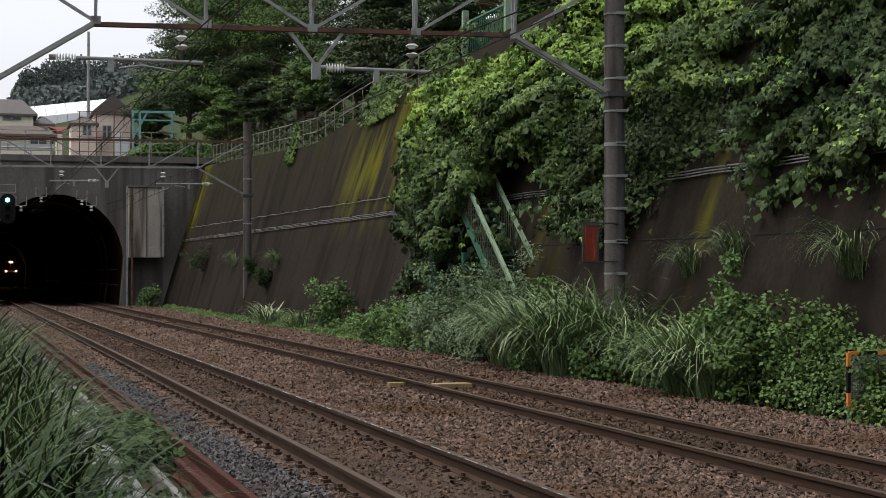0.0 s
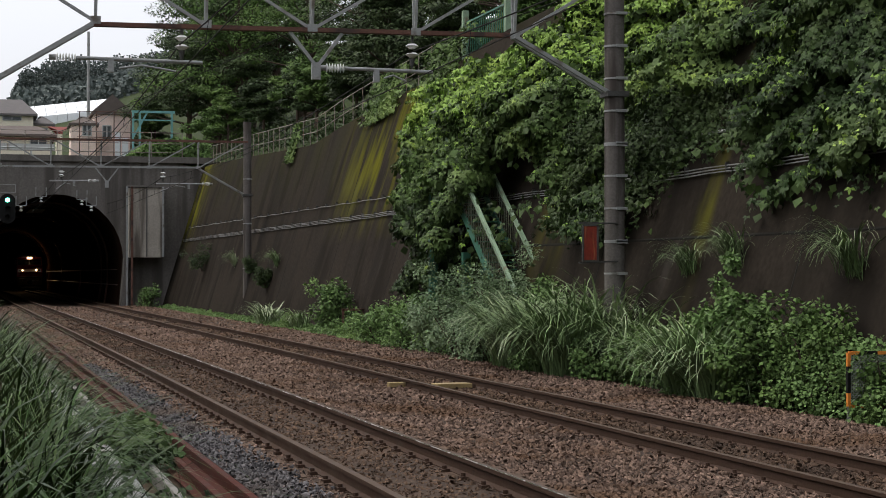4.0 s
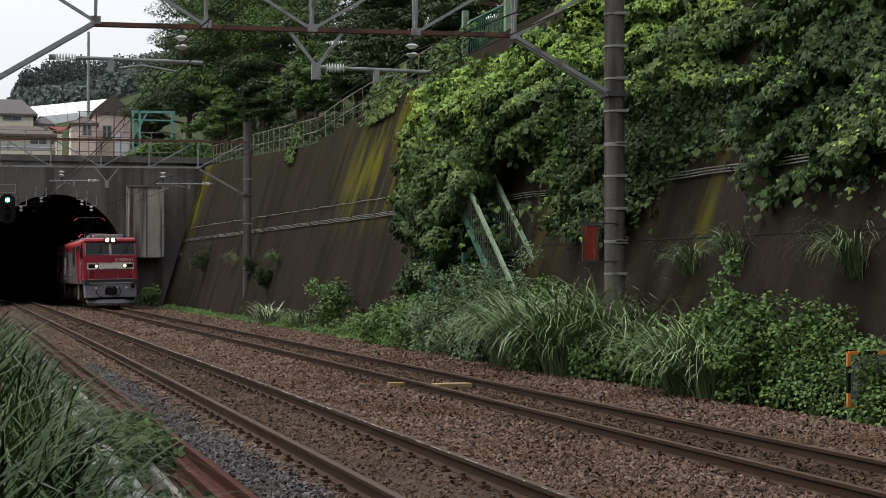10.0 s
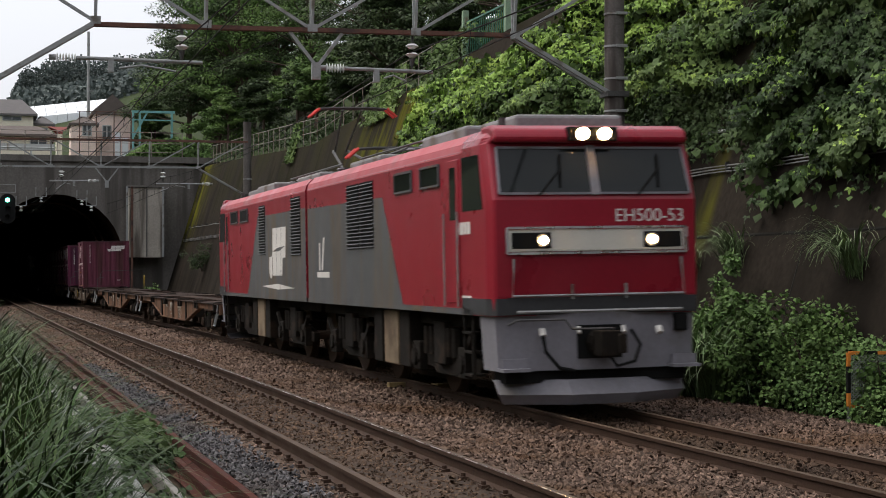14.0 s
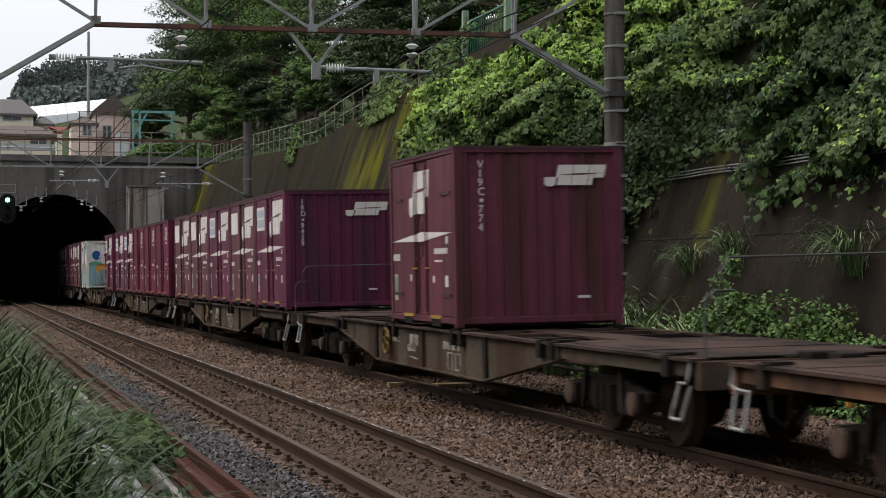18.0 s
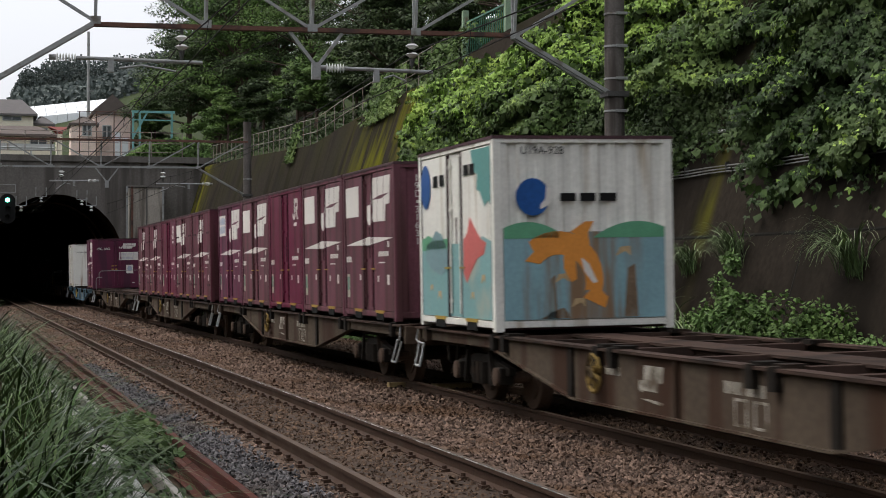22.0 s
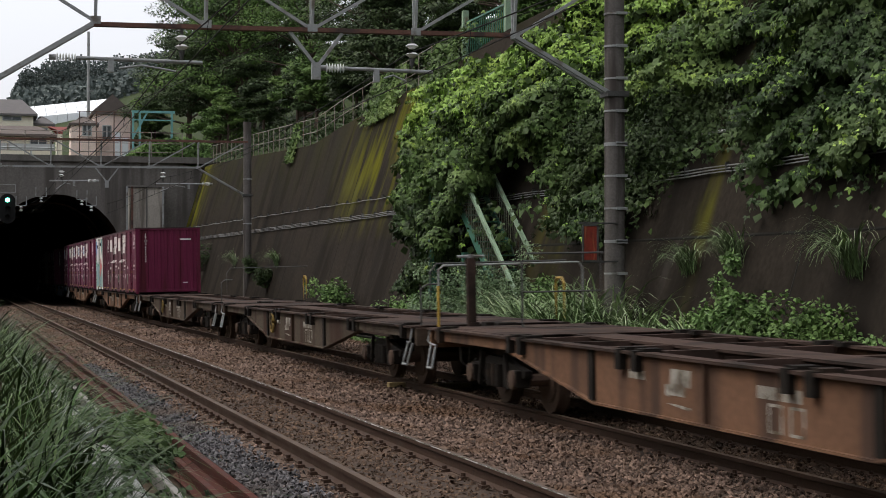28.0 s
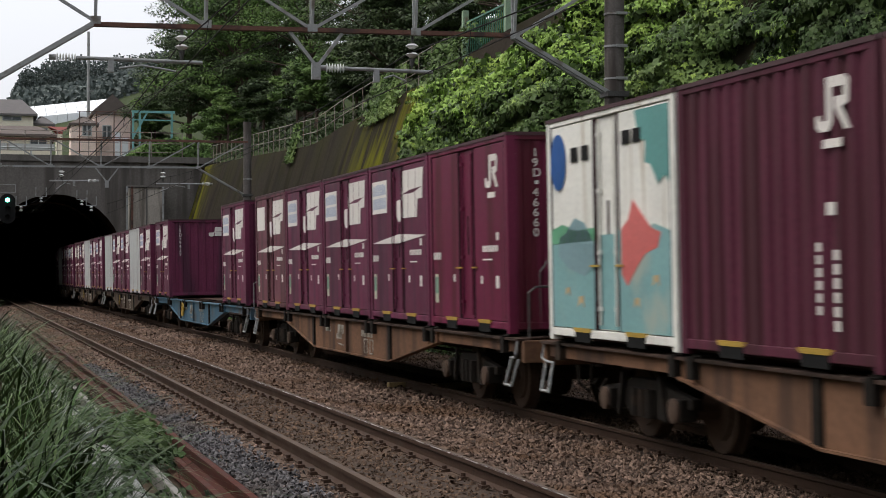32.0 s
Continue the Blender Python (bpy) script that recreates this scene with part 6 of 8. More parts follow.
SIGNALGREEN = glow("green_signal_light", (0.12, 1.0, 0.62), 9.0)
sg = thing("railway_signal", "colour light signal showing green on a black backboard", "signal")
sx, sy, sz = 1.52, 103.0, 5.55
m = Mesh()
m.prism([(sx - 0.42 + 0.42 * (1 - math.cos(a)) if False else sx + 0.45 * math.cos(a), sz + (0.42 if math.sin(a) > 0 else -0.42) + 0.45 * math.sin(a)) for a in np.linspace(0, 2 * math.pi, 24, endpoint=False)], sy, sy + 0.05, "y")
bb = part("backboard", m, INK, sg, "black oval backboard")
for k, z in enumerate((sz + 0.5, sz, sz - 0.5)):
    m = Mesh()
    m.tube([(sx, sy - 0.02, z), (sx, sy - 0.04, z)], 0.13, 16)
    part("lens", m, SIGNALGREEN if k == 0 else INK, bb, "lit green lens" if k == 0 else "")
    m = Mesh()
    m.sheet([[(sx + 0.16 * math.cos(a), sy - d, z + 0.16 * math.sin(a)) for a in np.linspace(0.2, math.pi - 0.2, 10)] for d in (0.0, 0.28)])
    part("hood", m, INK, bb)
m = Mesh()
m.tube([(sx - 0.55, sy + 0.1, -0.6), (sx - 0.55, sy + 0.1, sz + 1.3)], 0.08, 10)
m.bar((sx - 0.55, sy + 0.08, sz), (sx, sy + 0.08, sz), 0.06)
part("mast", m, GALV, sg)
m = Mesh()
for (xa, za), (xb, zb) in (((-0.5, 0.95), (0.45, 0.95)), ((-0.5, 1.4), (0.45, 1.4)), ((0.45, 0.95), (0.45, 1.4)), ((-0.5, 0.95), (-0.5, 1.4))):
    m.bar((sx + xa, sy, sz + za), (sx + xb, sy, sz + zb), 0.035)
part("cage", m, GALV, sg)
# brackets and little insulators on the portal's face
for x, z in ((2.35, 5.85), (3.5, 6.4), (5.9, 6.25), (6.45, 5.9)):
    th = thing("portal_bracket", "galvanised bracket with insulator on the portal wall", "bracket", "portal brackets")
    m = Mesh()
    m.bar((x - 0.3, 105.85, z + 0.55), (x - 0.3, 105.85, z), 0.05)
    m.bar((x + 0.3, 105.85, z + 0.55), (x + 0.3, 105.85, z), 0.05)
    m.bar((x - 0.3, 105.85, z), (x + 0.3, 105.85, z), 0.05)
    m.bar((x - 0.3, 105.9, z + 0.5), (x - 0.3, 106.05, z + 0.5), 0.05)
    m.bar((x + 0.3, 105.9, z + 0.5), (x + 0.3, 106.05, z + 0.5), 0.05)
    part("bracket", m, GALV, th)
    m = Mesh()
    insulator_string(m, (x, 105.85, z - 0.02), (x, 105.85, z - 0.4), 2, 0.12)
    part("disc_insulator", m, PORCELAIN, th, smooth=True)

# ---- fences ----
def fence(name, label, spots, height, paint, rails=(1.0, 0.55), r=0.024):
    th = thing(name, label, "fence")
    tops = []
    for p in spots:
        m = Mesh()
        m.tube([p - Vector((0, 0, 0.15)), p + Vector((0, 0, height))], r, 6)
        part("post", m, paint, th)
    for f in rails:
        for a, b in zip(spots, spots[1:]):
            m = Mesh()
            m.tube([a + Vector((0, 0, height * f)), b + Vector((0, 0, height * f))], r * 0.9, 6)
            part("rail", m, paint, th)
    return th


FENCEGREY = mat("weathered_fence_pipe", (0.22, 0.19, 0.165), 0.6, metal=0.3, vary=0.25, scale=5, fine=30, bump=0.05, tint=(0.15, 0.09, 0.06), tint_amount=0.4)
spots = [wall_at(s, wall_top(s), -0.2) + Vector((0, 0, 0.0)) for s in np.arange(52.4, 104, 1.55)]
fence("wall_fence", "rusty pipe fence along the retaining wall's top", spots, 1.15, FENCEGREY, (1.0, 0.5), 0.02)
spots = [line(107.6, o, 8.75) for o in np.arange(-9.5, 6.6, 1.9)]
fence("road_fence", "weathered pipe railing on the portal's parapet", spots, 1.75, FENCEGREY, (1.0, 0.62, 0.3), 0.026)
gr = thing("guard_rail", "white steel road guard rail above the tunnel", "guard rail")
m = Mesh()
m.prism([(109.0, 9.35), (109.0, 9.5), (108.96, 9.55), (109.0, 9.6), (109.0, 9.78), (109.06, 9.78), (109.06, 9.35)], -10, 4.4, "x")
part("beam", m, PALEGREY, gr)
for x in np.arange(-9, 4.4, 2.0):
    m = Mesh()
    m.tube([(x, 109.1, 8.3), (x, 109.1, 9.7)], 0.06, 8)
    part("post", m, PALEGREY, gr)
gf = thing("green_fence", "green steel bar fence at the top of the stairs", "fence")
p0, p1 = wall_at(51.8, 8.3, -0.6), wall_at(47.5, 8.3, -0.6)
for k in range(2):
    q = p0 if k == 0 else p1
    m = Mesh()
    m.box(q.x - 0.09, q.y - 0.09, q.z - 0.6, q.x + 0.09, q.y + 0.09, q.z + 1.7)
    part("post", m, PALEGREEN, gf, "pale green square post")
for k in range(1, 22):
    q = p0.lerp(p1, k / 22)
    m = Mesh()
    m.tube([q + Vector((0, 0, -0.2)), q + Vector((0, 0, 1.35))], 0.014, 5)
    part("bar", m, GREENPAINT, gf)
for z in (0.0, 1.3):
    m = Mesh()
    m.bar(p0 + Vector((0, 0, z)), p1 + Vector((0, 0, z)), 0.045)
    part("rail", m, GREENPAINT, gf)

# ---- green service stairs on the wall ----
STAIRBAR = mat("stained_baluster_paint", (0.13, 0.14, 0.105), 0.8, vary=0.3, scale=4, fine=30, bump=0.05, tint=(0.09, 0.06, 0.04), tint_amount=0.4)
st = thing("service_stairs", "overgrown green steel stairs beside the retaining wall", "stairs")
lowp, highp = Vector((0, 36.2, -0.1)), Vector((0, 42.9, 4.28))
for x in (11.6, 12.4):
    m = Mesh()
    m.bar((x, lowp.y, lowp.z), (x, highp.y, highp.z), 0.05, 0.2)
    part("stringer", m, GREENPAINT, st, "dark green stringer")
    m = Mesh()
    m.bar((x, lowp.y, lowp.z + 0.95), (x, highp.y, highp.z + 0.95), 0.075, 0.1)
    part("handrail", m, PALEGREEN, st, "faded pale green handrail")
    for k in range(44):
        q = lowp.lerp(highp, (k + 0.5) / 44)
        m = Mesh()
        m.bar((x, q.y, q.z), (x, q.y, q.z + 0.95), 0.018)
        part("baluster", m, STAIRBAR, st)
for k in range(26):
    q = lowp.lerp(highp, (k + 0.5) / 26)
    m = Mesh()
    m.box(11.62, q.y - 0.13, q.z + 0.02, 12.38, q.y + 0.13, q.z + 0.05)
    part("tread", m, GREENPAINT, st)
for x, y, top in ((11.45, 43.7, 3.9), (11.75, 41.6, 2.3), (12.25, 41.6, 2.3)):
    m = Mesh()
    m.box(x - 0.1, y - 0.1, -0.5, x + 0.1, y + 0.1, top)
    m.box(x - 0.14, y - 0.14, 0.9, x + 0.14, y + 0.14, 0.95)
    part("column", m, GREENPAINT, st, "dark green steel column", bevel=0.01)

# ---- cables clipped to the wall ----
CABLE = mat("grey_cable_sheath", (0.17, 0.17, 0.165), 0.6, vary=0.2, scale=3, fine=20, bump=0.05)
for nm, z0, z1, s0, s1, n in (("cable_bundle", 3.58, 3.75, 14, 105, 3), ("cable", 4.22, 4.55, 46, 104, 1)):
    th = thing(nm, "grey cables clipped along the retaining wall", "cable", "wall cables")
    for k in range(n):
        m = Mesh()
        pts = []
        for s in np.arange(s0, s1, 0.9):
            z = z0 + (z1 - z0) * (s - s0) / (s1 - s0) + k * 0.055 - 0.03 * abs(math.sin(s * math.pi / 3.6)) + 0.01 * noise.noise((s, k, 0))
            pts.append(wall_at(s, z, 0.06 + 0.012 * k))
        m.tube(pts, 0.013, 5)
        part("cable_run", m, CABLE, th)
    for s in np.arange(s0, s1, 1.8):
        z = z0 + (z1 - z0) * (s - s0) / (s1 - s0)
        m = Mesh()
        q = wall_at(s, z, 0.03)
        m.box(q.x - 0.05, q.y - 0.012, q.z - 0.03, q.x + 0.03, q.y + 0.012, q.z + 0.05 + 0.035 * n)
        part("cable_clip", m, DARKSTEEL, th)
th = thing("wall_conduit", "short steel pipe high on the wall", "pipe")
m = Mesh()
m.tube([wall_at(31.2, 4.38, 0.08), wall_at(27.6, 4.36, 0.08)], 0.03, 8)
part("pipe", m, GALV, th)

# ---- signs and small things ----
SIGNRED = mat("faded_red_sign", (0.2, 0.026, 0.014), 0.5, vary=0.35, scale=6, fine=20, bump=0.05, tint=(0.42, 0.17, 0.08), tint_amount=0.4, streak=True)
sn = thing("pole_sign", "faded red picture sign in a grey frame beside the pole", "sign")
m = Mesh()
m.box(10.98, 30.72, 2.02, 11.25, 30.75, 2.66)
part("plate", m, SIGNRED, sn)
m = Mesh()
for (xa, za), (xb, zb) in (((10.97, 2.0), (11.26, 2.0)), ((10.97, 2.68), (11.26, 2.68)), ((10.97, 2.0), (10.97, 2.68)), ((11.26, 2.0), (11.26, 2.68))):
    m.bar((xa, 30.72, za), (xb, 30.72, zb), 0.035)
m.bar((10.9, 30.76, 2.72), (11.7, 30.8, 2.72), 0.03)
m.bar((10.9, 30.76, 1.97), (11.7, 30.8, 2.0), 0.03)
part("frame", m, DARKSTEEL, sn)

SAFETYORANGE = mat("safety_orange", (0.6, 0.2, 0.03), 0.55, vary=0.2, scale=6, fine=30, bump=0.05)
mp = thing("mesh_barrier", "orange and black framed wire mesh panel in weeds", "barrier")
bx, by = 11.12, 20.72
for k in range(8):
    m = Mesh()
    m.bar((bx + k * 0.2, by - k * 0.02, 0.71), (bx + (k + 1) * 0.2, by - (k + 1) * 0.02, 0.71), 0.045)
    part("top_bar", m, SAFETYORANGE if k % 2 == 0 else INK, mp)
    m = Mesh()
    m.bar((bx + k * 0.2, by - k * 0.02, 0.0), (bx + (k + 1) * 0.2, by - (k + 1) * 0.02, 0.0), 0.045)
    part("bottom_bar", m, SAFETYORANGE if k % 2 == 0 else INK, mp)
for k in range(4):
    m = Mesh()
    m.bar((bx, by, k * 0.1775), (bx, by, (k + 1) * 0.1775), 0.045)
    part("side_bar", m, SAFETYORANGE if k in (0, 3) else INK, mp)
m = Mesh()
m.bar((bx + 1.6, by - 0.16, 0.0), (bx + 1.6, by - 0.16, 0.71), 0.045)
m.bar((bx, by, -0.35), (bx, by, 0.0), 0.035)
m.bar((bx + 1.6, by - 0.16, -0.35), (bx + 1.6, by - 0.16, 0.0), 0.035)
part("leg", m, GALV, mp)
m = Mesh()
for k in range(-14, 32):
    for d in (1, -1):
        a, b = (k * 0.05, 0.0), (k * 0.05 + 0.71, 0.71)
        if d < 0:
            a, b = (k * 0.05, 0.71), (k * 0.05 + 0.71, 0.0)
        f0, f1 = max(0.0, -a[0] / 0.71), min(1.0, (1.6 - a[0]) / 0.71)
        if f1 > f0:
            p = [(bx + a[0] + f * 0.71, by - (a[0] + f * 0.71) * 0.1, a[1] + (b[1] - a[1]) * f) for f in (f0, f1)]
            m.bar(p[0], p[1], 0.011)
part("wire_mesh", m, GALV, mp)

rr = thing("small_railing", "small rusty pipe railing in the weeds", "railing")
for x in (11.02, 11.65):
    m = Mesh()
    m.bar((x, 53.2, -0.4), (x, 53.2, 0.66), 0.07)
    part("post", m, RUSTBEAM, rr)
for z in (0.64, 0.1):
    m = Mesh()
    m.bar((10.98, 53.2, z), (11.7, 53.2, z), 0.07)
    part("rail", m, RUSTBEAM, rr)

YELLOWWOOD = mat("yellow_board", (0.26, 0.19, 0.085), 0.7, vary=0.25, scale=5, fine=30, bump=0.1, tint=(0.2, 0.15, 0.08), tint_amount=0.35)
for s, o, l, w in ((27.6, 0.05, 0.62, 0.3), (28.3, -0.72, 0.3, 0.12)):
    m = Mesh()
    q = railspot(s, o, -0.1)
    m.box(-l / 2, -w / 2, -0.05, l / 2, w / 2, 0.03, at=pose(q.x, q.y, q.z + 0.02, 0, 0, 8))
    tagged(part("marker_board", m, YELLOWWOOD, bevel=0.01), "worn yellow marker block between the rails", "marker")

# ---- left verge: spare rails, cable trough ----
for k, o in enumerate((-5.50, -5.72)):
    th = thing("spare_rail", "rust-red spare rail lying on its foot beside the ballast", "rail", "spare rails")
    m = Mesh()
    sweep(m, list(np.arange(9, 66, 1.5)), [(o + a * 1.05, z - 0.02 - 0.03 * k) for a, z in PROFILE], False, False)
    m.sheet([[line(s, o - 0.03, -0.022 - 0.03 * k), line(s, o + 0.03, -0.022 - 0.03 * k)] for s in np.arange(9, 66, 1.5)])
    part("bar", m, REDRUST, th)
TROUGH = mat("trough_concrete", (0.2, 0.19, 0.175), 0.85, vary=0.25, scale=2, fine=20, bump=0.15, tint=(0.09, 0.085, 0.07), tint_amount=0.35)
LID = mat("pale_trough_lid", (0.24, 0.24, 0.23), 0.7, vary=0.2, scale=3, fine=25, bump=0.1, tint=(0.2, 0.2, 0.17), tint_amount=0.3)
ct = thing("cable_trough", "pale concrete cable trough half hidden by grass", "cable trough")
for k in range(34):
    s = 9 + k * 1.0
    for o in (-5.95, -6.32):
        m = Mesh()
        a, b = line(s, o, 0), line(s + 0.98, o, 0)
        m.bar((a.x, a.y, -0.28), (b.x, b.y, -0.28), 0.07, 0.3)
        part("side_slab", m, TROUGH, ct, bevel=0.01)
    if k % 3 != 1:
        m = Mesh()
        a, b = line(s, -6.42, 0), line(s + 0.9, -6.42, 0)
        m.bar((a.x, a.y, -0.1 + 0.02 * (k % 2)), (b.x, b.y, -0.1), 0.34, 0.05)
        part("lid", m, LID, ct)

# ---- houses and structures above the tunnel ----
ROOFTILE = mat("brown_roof_tile", (0.12, 0.1, 0.09), 0.92, vary=0.25, scale=2, fine=14, bump=0.3)
TILEGREY = mat("grey_roof_tile", (0.12, 0.112, 0.11), 0.92, vary=0.2, scale=2, fine=14, bump=0.3)
HOUSECREAM = mat("cream_house_wall", (0.72, 0.67, 0.55), 0.85, vary=0.12, scale=1, fine=12, bump=0.05)
HOUSEPINK = mat("pinkish_house_wall", (0.72, 0.57, 0.5), 0.85, vary=0.25, scale=1, fine=12, bump=0.05)
HOUSEPANE = mat("house_window_glass", (0.05, 0.06, 0.065), 0.1, vary=0.1, bump=0.0)
SHEETWHITE = mat("greenhouse_sheet", (0.7, 0.72, 0.74), 0.35, vary=0.12, scale=0.5, fine=6, bump=0.05)
TEALSTEEL = mat("teal_steel", (0.14, 0.33, 0.32), 0.5, vary=0.15, scale=3, fine=20, bump=0.05)


BRICKRED = mat("faded_red_roof", (0.2, 0.05, 0.042), 0.7, vary=0.2, scale=2, fine=14, bump=0.2)


def house(label, x0, y0, x1, y1, z0, z1, ridge, wall, roof=ROOFTILE, windows=(), over=0.5, along="x"):
    th = thing("house", label, "house", "houses above the tunnel")
    m = Mesh()
    m.box(x0, y0, z0 - 3, x1, y1, z1)
    part("wall", m, wall, th)
    m = Mesh()
    xa, xb, ya, yb = x0 - over, x1 + over, y0 - over, y1 + over
    if along == "x":
        ym = (ya + yb) / 2
        m.add([(xa, ya, z1), (xb, ya, z1), (xb, yb, z1), (xa, yb, z1), (xa + 1.2, ym, ridge), (xb - 1.2, ym, ridge)], [(0, 1, 5, 4), (2, 3, 4, 5), (0, 4, 3), (1, 2, 5), (3, 2, 1, 0)])
    else:
        xm = (xa + xb) / 2
        m.add([(xa, ya, z1), (xb, ya, z1), (xb, yb, z1), (xa, yb, z1), (xm, ya, ridge), (xm, yb, ridge)], [(0, 4, 5, 3), (1, 2, 5, 4), (0, 1, 4), (2, 3, 5), (3, 2, 1, 0)])
    m.box(xa, ya, z1 - 0.18, xb, yb, z1 - 0.002)
    part("roof", m, roof, th)
    for wx0, wx1, wz0, wz1 in windows:
        m = Mesh()
        m.box(wx0, y0 - 0.06, wz0, wx1, y0 - 0.02, wz1)
        w = part("window", m, HOUSEPANE, th)
        m = Mesh()
        for (xa_, za), (xb_, zb) in (((wx0, wz0), (wx1, wz0)), ((wx0, wz1), (wx1, wz1)), ((wx0, wz0), (wx0, wz1)), ((wx1, wz0), (wx1, wz1)), (((wx0 + wx1) / 2, wz0), ((wx0 + wx1) / 2, wz1))):
            m.bar((xa_, y0 - 0.07, za), (xb_, y0 - 0.07, zb), 0.07)
        part("window_frame", m, PALEGREY, w)
    return th


house("grey-roofed cream house with small upper windows", -6, 150, 4.3, 158, 10, 15.3, 16.9, HOUSECREAM, windows=[(1.8, 3.3, 14.75, 15.1), (-3, -1, 14.6, 15.1)], over=0.35, roof=TILEGREY)
house("low wing of the cream house with grey hip roof", 4.3, 151, 5.9, 157, 10, 14.6, 15.5, HOUSECREAM, windows=[(4.6, 5.5, 13.4, 14.2)], over=0.25, roof=TILEGREY)
house("low cream house with brown tiled roof behind the railing", -7, 130, 4.9, 138, 9.5, 12.0, 12.95, HOUSECREAM, windows=[(3.5, 4.7, 11.2, 11.8), (-2, 0.5, 10.8, 11.8)])
house("pinkish gabled house with weathered boards", 8.0, 128, 10.6, 136, 9.5, 13.6, 14.9, HOUSEPINK, windows=[(8.6, 9.2, 11.6, 12.6)], over=0.2, along="y")
house("small pale plank lean-to house", 6.2, 125, 8.0, 128, 9.3, 12.5, 13.1, HOUSEPINK, roof=ROOFTILE, windows=[(7.0, 7.6, 11.6, 12.5)], over=0.15)
house("small house with red roof beyond the road", 5.85, 141, 6.3, 142.6, 9.5, 13.15, 13.6, HOUSECREAM, roof=BRICKRED, over=0.03)
sc = thing("scaffold", "brown pipe scaffold in front of the plank houses", "scaffold")
for x in (6.57, 7.7, 8.9, 10.1):
    m = Mesh()
    m.tube([(x, 121, 8.4), (x, 121, 13.0)], 0.035, 6)
    part("standard", m, RUSTBEAM, sc)
for z in (12.97, 11.2, 10.2):
    m = Mesh()
    m.tube([(6.4, 121, z), (10.3, 121, z)], 0.03, 6)
    part("ledger", m, RUSTBEAM, sc)
m = Mesh()
m.tube([(6.57, 121, 11.2), (8.9, 121, 13.0)], 0.025, 6)
part("brace", m, GALV, sc)
for x, z0, z1 in ((9.0, 9.4, 11.6), (9.5, 9.4, 11.2)):
    m = Mesh()
    m.box(x, 121.4, z0, x + 0.42, 121.44, z1)
    part("panel", m, SHEETWHITE, sc, "pale blue-grey sheet leaning on the scaffold")
gh = thing("greenhouse", "long white plastic greenhouse roof on the hill", "greenhouse")
for k in range(9):
    m = Mesh()
    x, z = 5.6 + k * 1.32, 22.75 + k * 0.17
    m.add([(x, 228, z - 0.9), (x + 1.27, 228, z - 0.73), (x + 1.27, 236, z + 1.4), (x, 236, z + 1.23), (x, 228, z - 2), (x + 1.27, 228, z - 2), (x + 1.27, 236, z - 2), (x, 236, z - 2)], [(0, 1, 2, 3), (0, 4, 5, 1), (1, 5, 6, 2), (2, 6, 7, 3), (3, 7, 4, 0)])
    part("roof_panel", m, SHEETWHITE, gh)
tg = thing("teal_frame", "teal painted steel frame above the tunnel", "steel frame")
for x in (9.95, 10.4, 12.55):
    m = Mesh()
    m.bar((x, 118, 8.5), (x, 118, 12.7), 0.14)
    part("post", m, TEALSTEEL, tg)
for z in (12.75, 12.2):
    m = Mesh()
    m.bar((9.85, 118, z), (12.75, 118, z), 0.16 if z > 12.5 else 0.08)
    part("beam", m, TEALSTEEL, tg)
m = Mesh()
m.bar((9.95, 118, 11.0), (10.9, 118, 12.7), 0.12)
part("brace", m, TEALSTEEL, tg)
up = thing("utility_pole", "slim grey steel utility pole", "utility pole")
m = Mesh()
m.tube([(8.75, 148, 9), (8.75, 148, 22.2)], [0.16, 0.11], 10)
part("pole", m, GALV, up)
m = Mesh()
m.bar((8.75, 147.9, 17.2), (9.2, 147.9, 17.2), 0.1)
part("fitting", m, GALV, up)


# ---- terrain beside and above the line ----
rng = np.random.default_rng(7)
KUDZU = leafy("kudzu_leaf", (0.058, 0.094, 0.028), (0.15, 0.215, 0.064), 0.65)
# yellower, brighter kudzu green: crest light is put into the colour
KUDZUTOP = leafy("lit_kudzu_leaf", (0.15, 0.24, 0.048), (0.285, 0.4, 0.085), 0.5)
# darker copy of the kudzu green: shade is put into the colour
SHADEKUDZU = leafy("shade_kudzu_leaf", (0.028, 0.048, 0.017), (0.07, 0.105, 0.036), 0.65)
# darker kudzu green: shade in the curtain's gaps is put into the colour
GAPKUDZU = leafy("gap_shade_kudzu_leaf", (0.052, 0.084, 0.027), (0.088, 0.134, 0.043), 0.5)
IVY = leafy("dark_ivy_leaf", (0.03, 0.047, 0.018), (0.042, 0.063, 0.022))
WEED = leafy("weed_leaf", (0.09, 0.15, 0.048), (0.145, 0.225, 0.07), 0.55)
SAGE = leafy("grey_green_leaf", (0.105, 0.155, 0.08), (0.17, 0.225, 0.125), 0.5)
PAMPAS = leafy("pampas_blade", (0.125, 0.185, 0.08), (0.34, 0.4, 0.25), 0.55)
NEARGRASS = leafy("verge_grass_blade", (0.02, 0.041, 0.009), (0.08, 0.115, 0.045), 0.7)
TREELEAF = leafy("woodland_leaf", (0.036, 0.055, 0.022), (0.066, 0.092, 0.038))
BRIGHTLEAF = leafy("light_woodland_leaf", (0.07, 0.118, 0.034), (0.115, 0.18, 0.05), 0.5)
# leaf green turned pale blue-grey: distance haze is put into the colour
HAZELEAF = leafy("hazy_far_wood_leaf", (0.07, 0.086, 0.08), (0.088, 0.104, 0.094), 0.15)
BARK = mat("bark", (0.07, 0.052, 0.04), 0.9, vary=0.3, scale=3, fine=25, bump=0.4)
UNDER = mat("leaf_litter_slope", (0.03, 0.042, 0.014), 0.95, vary=0.4, scale=0.6, fine=8, bump=0.6)


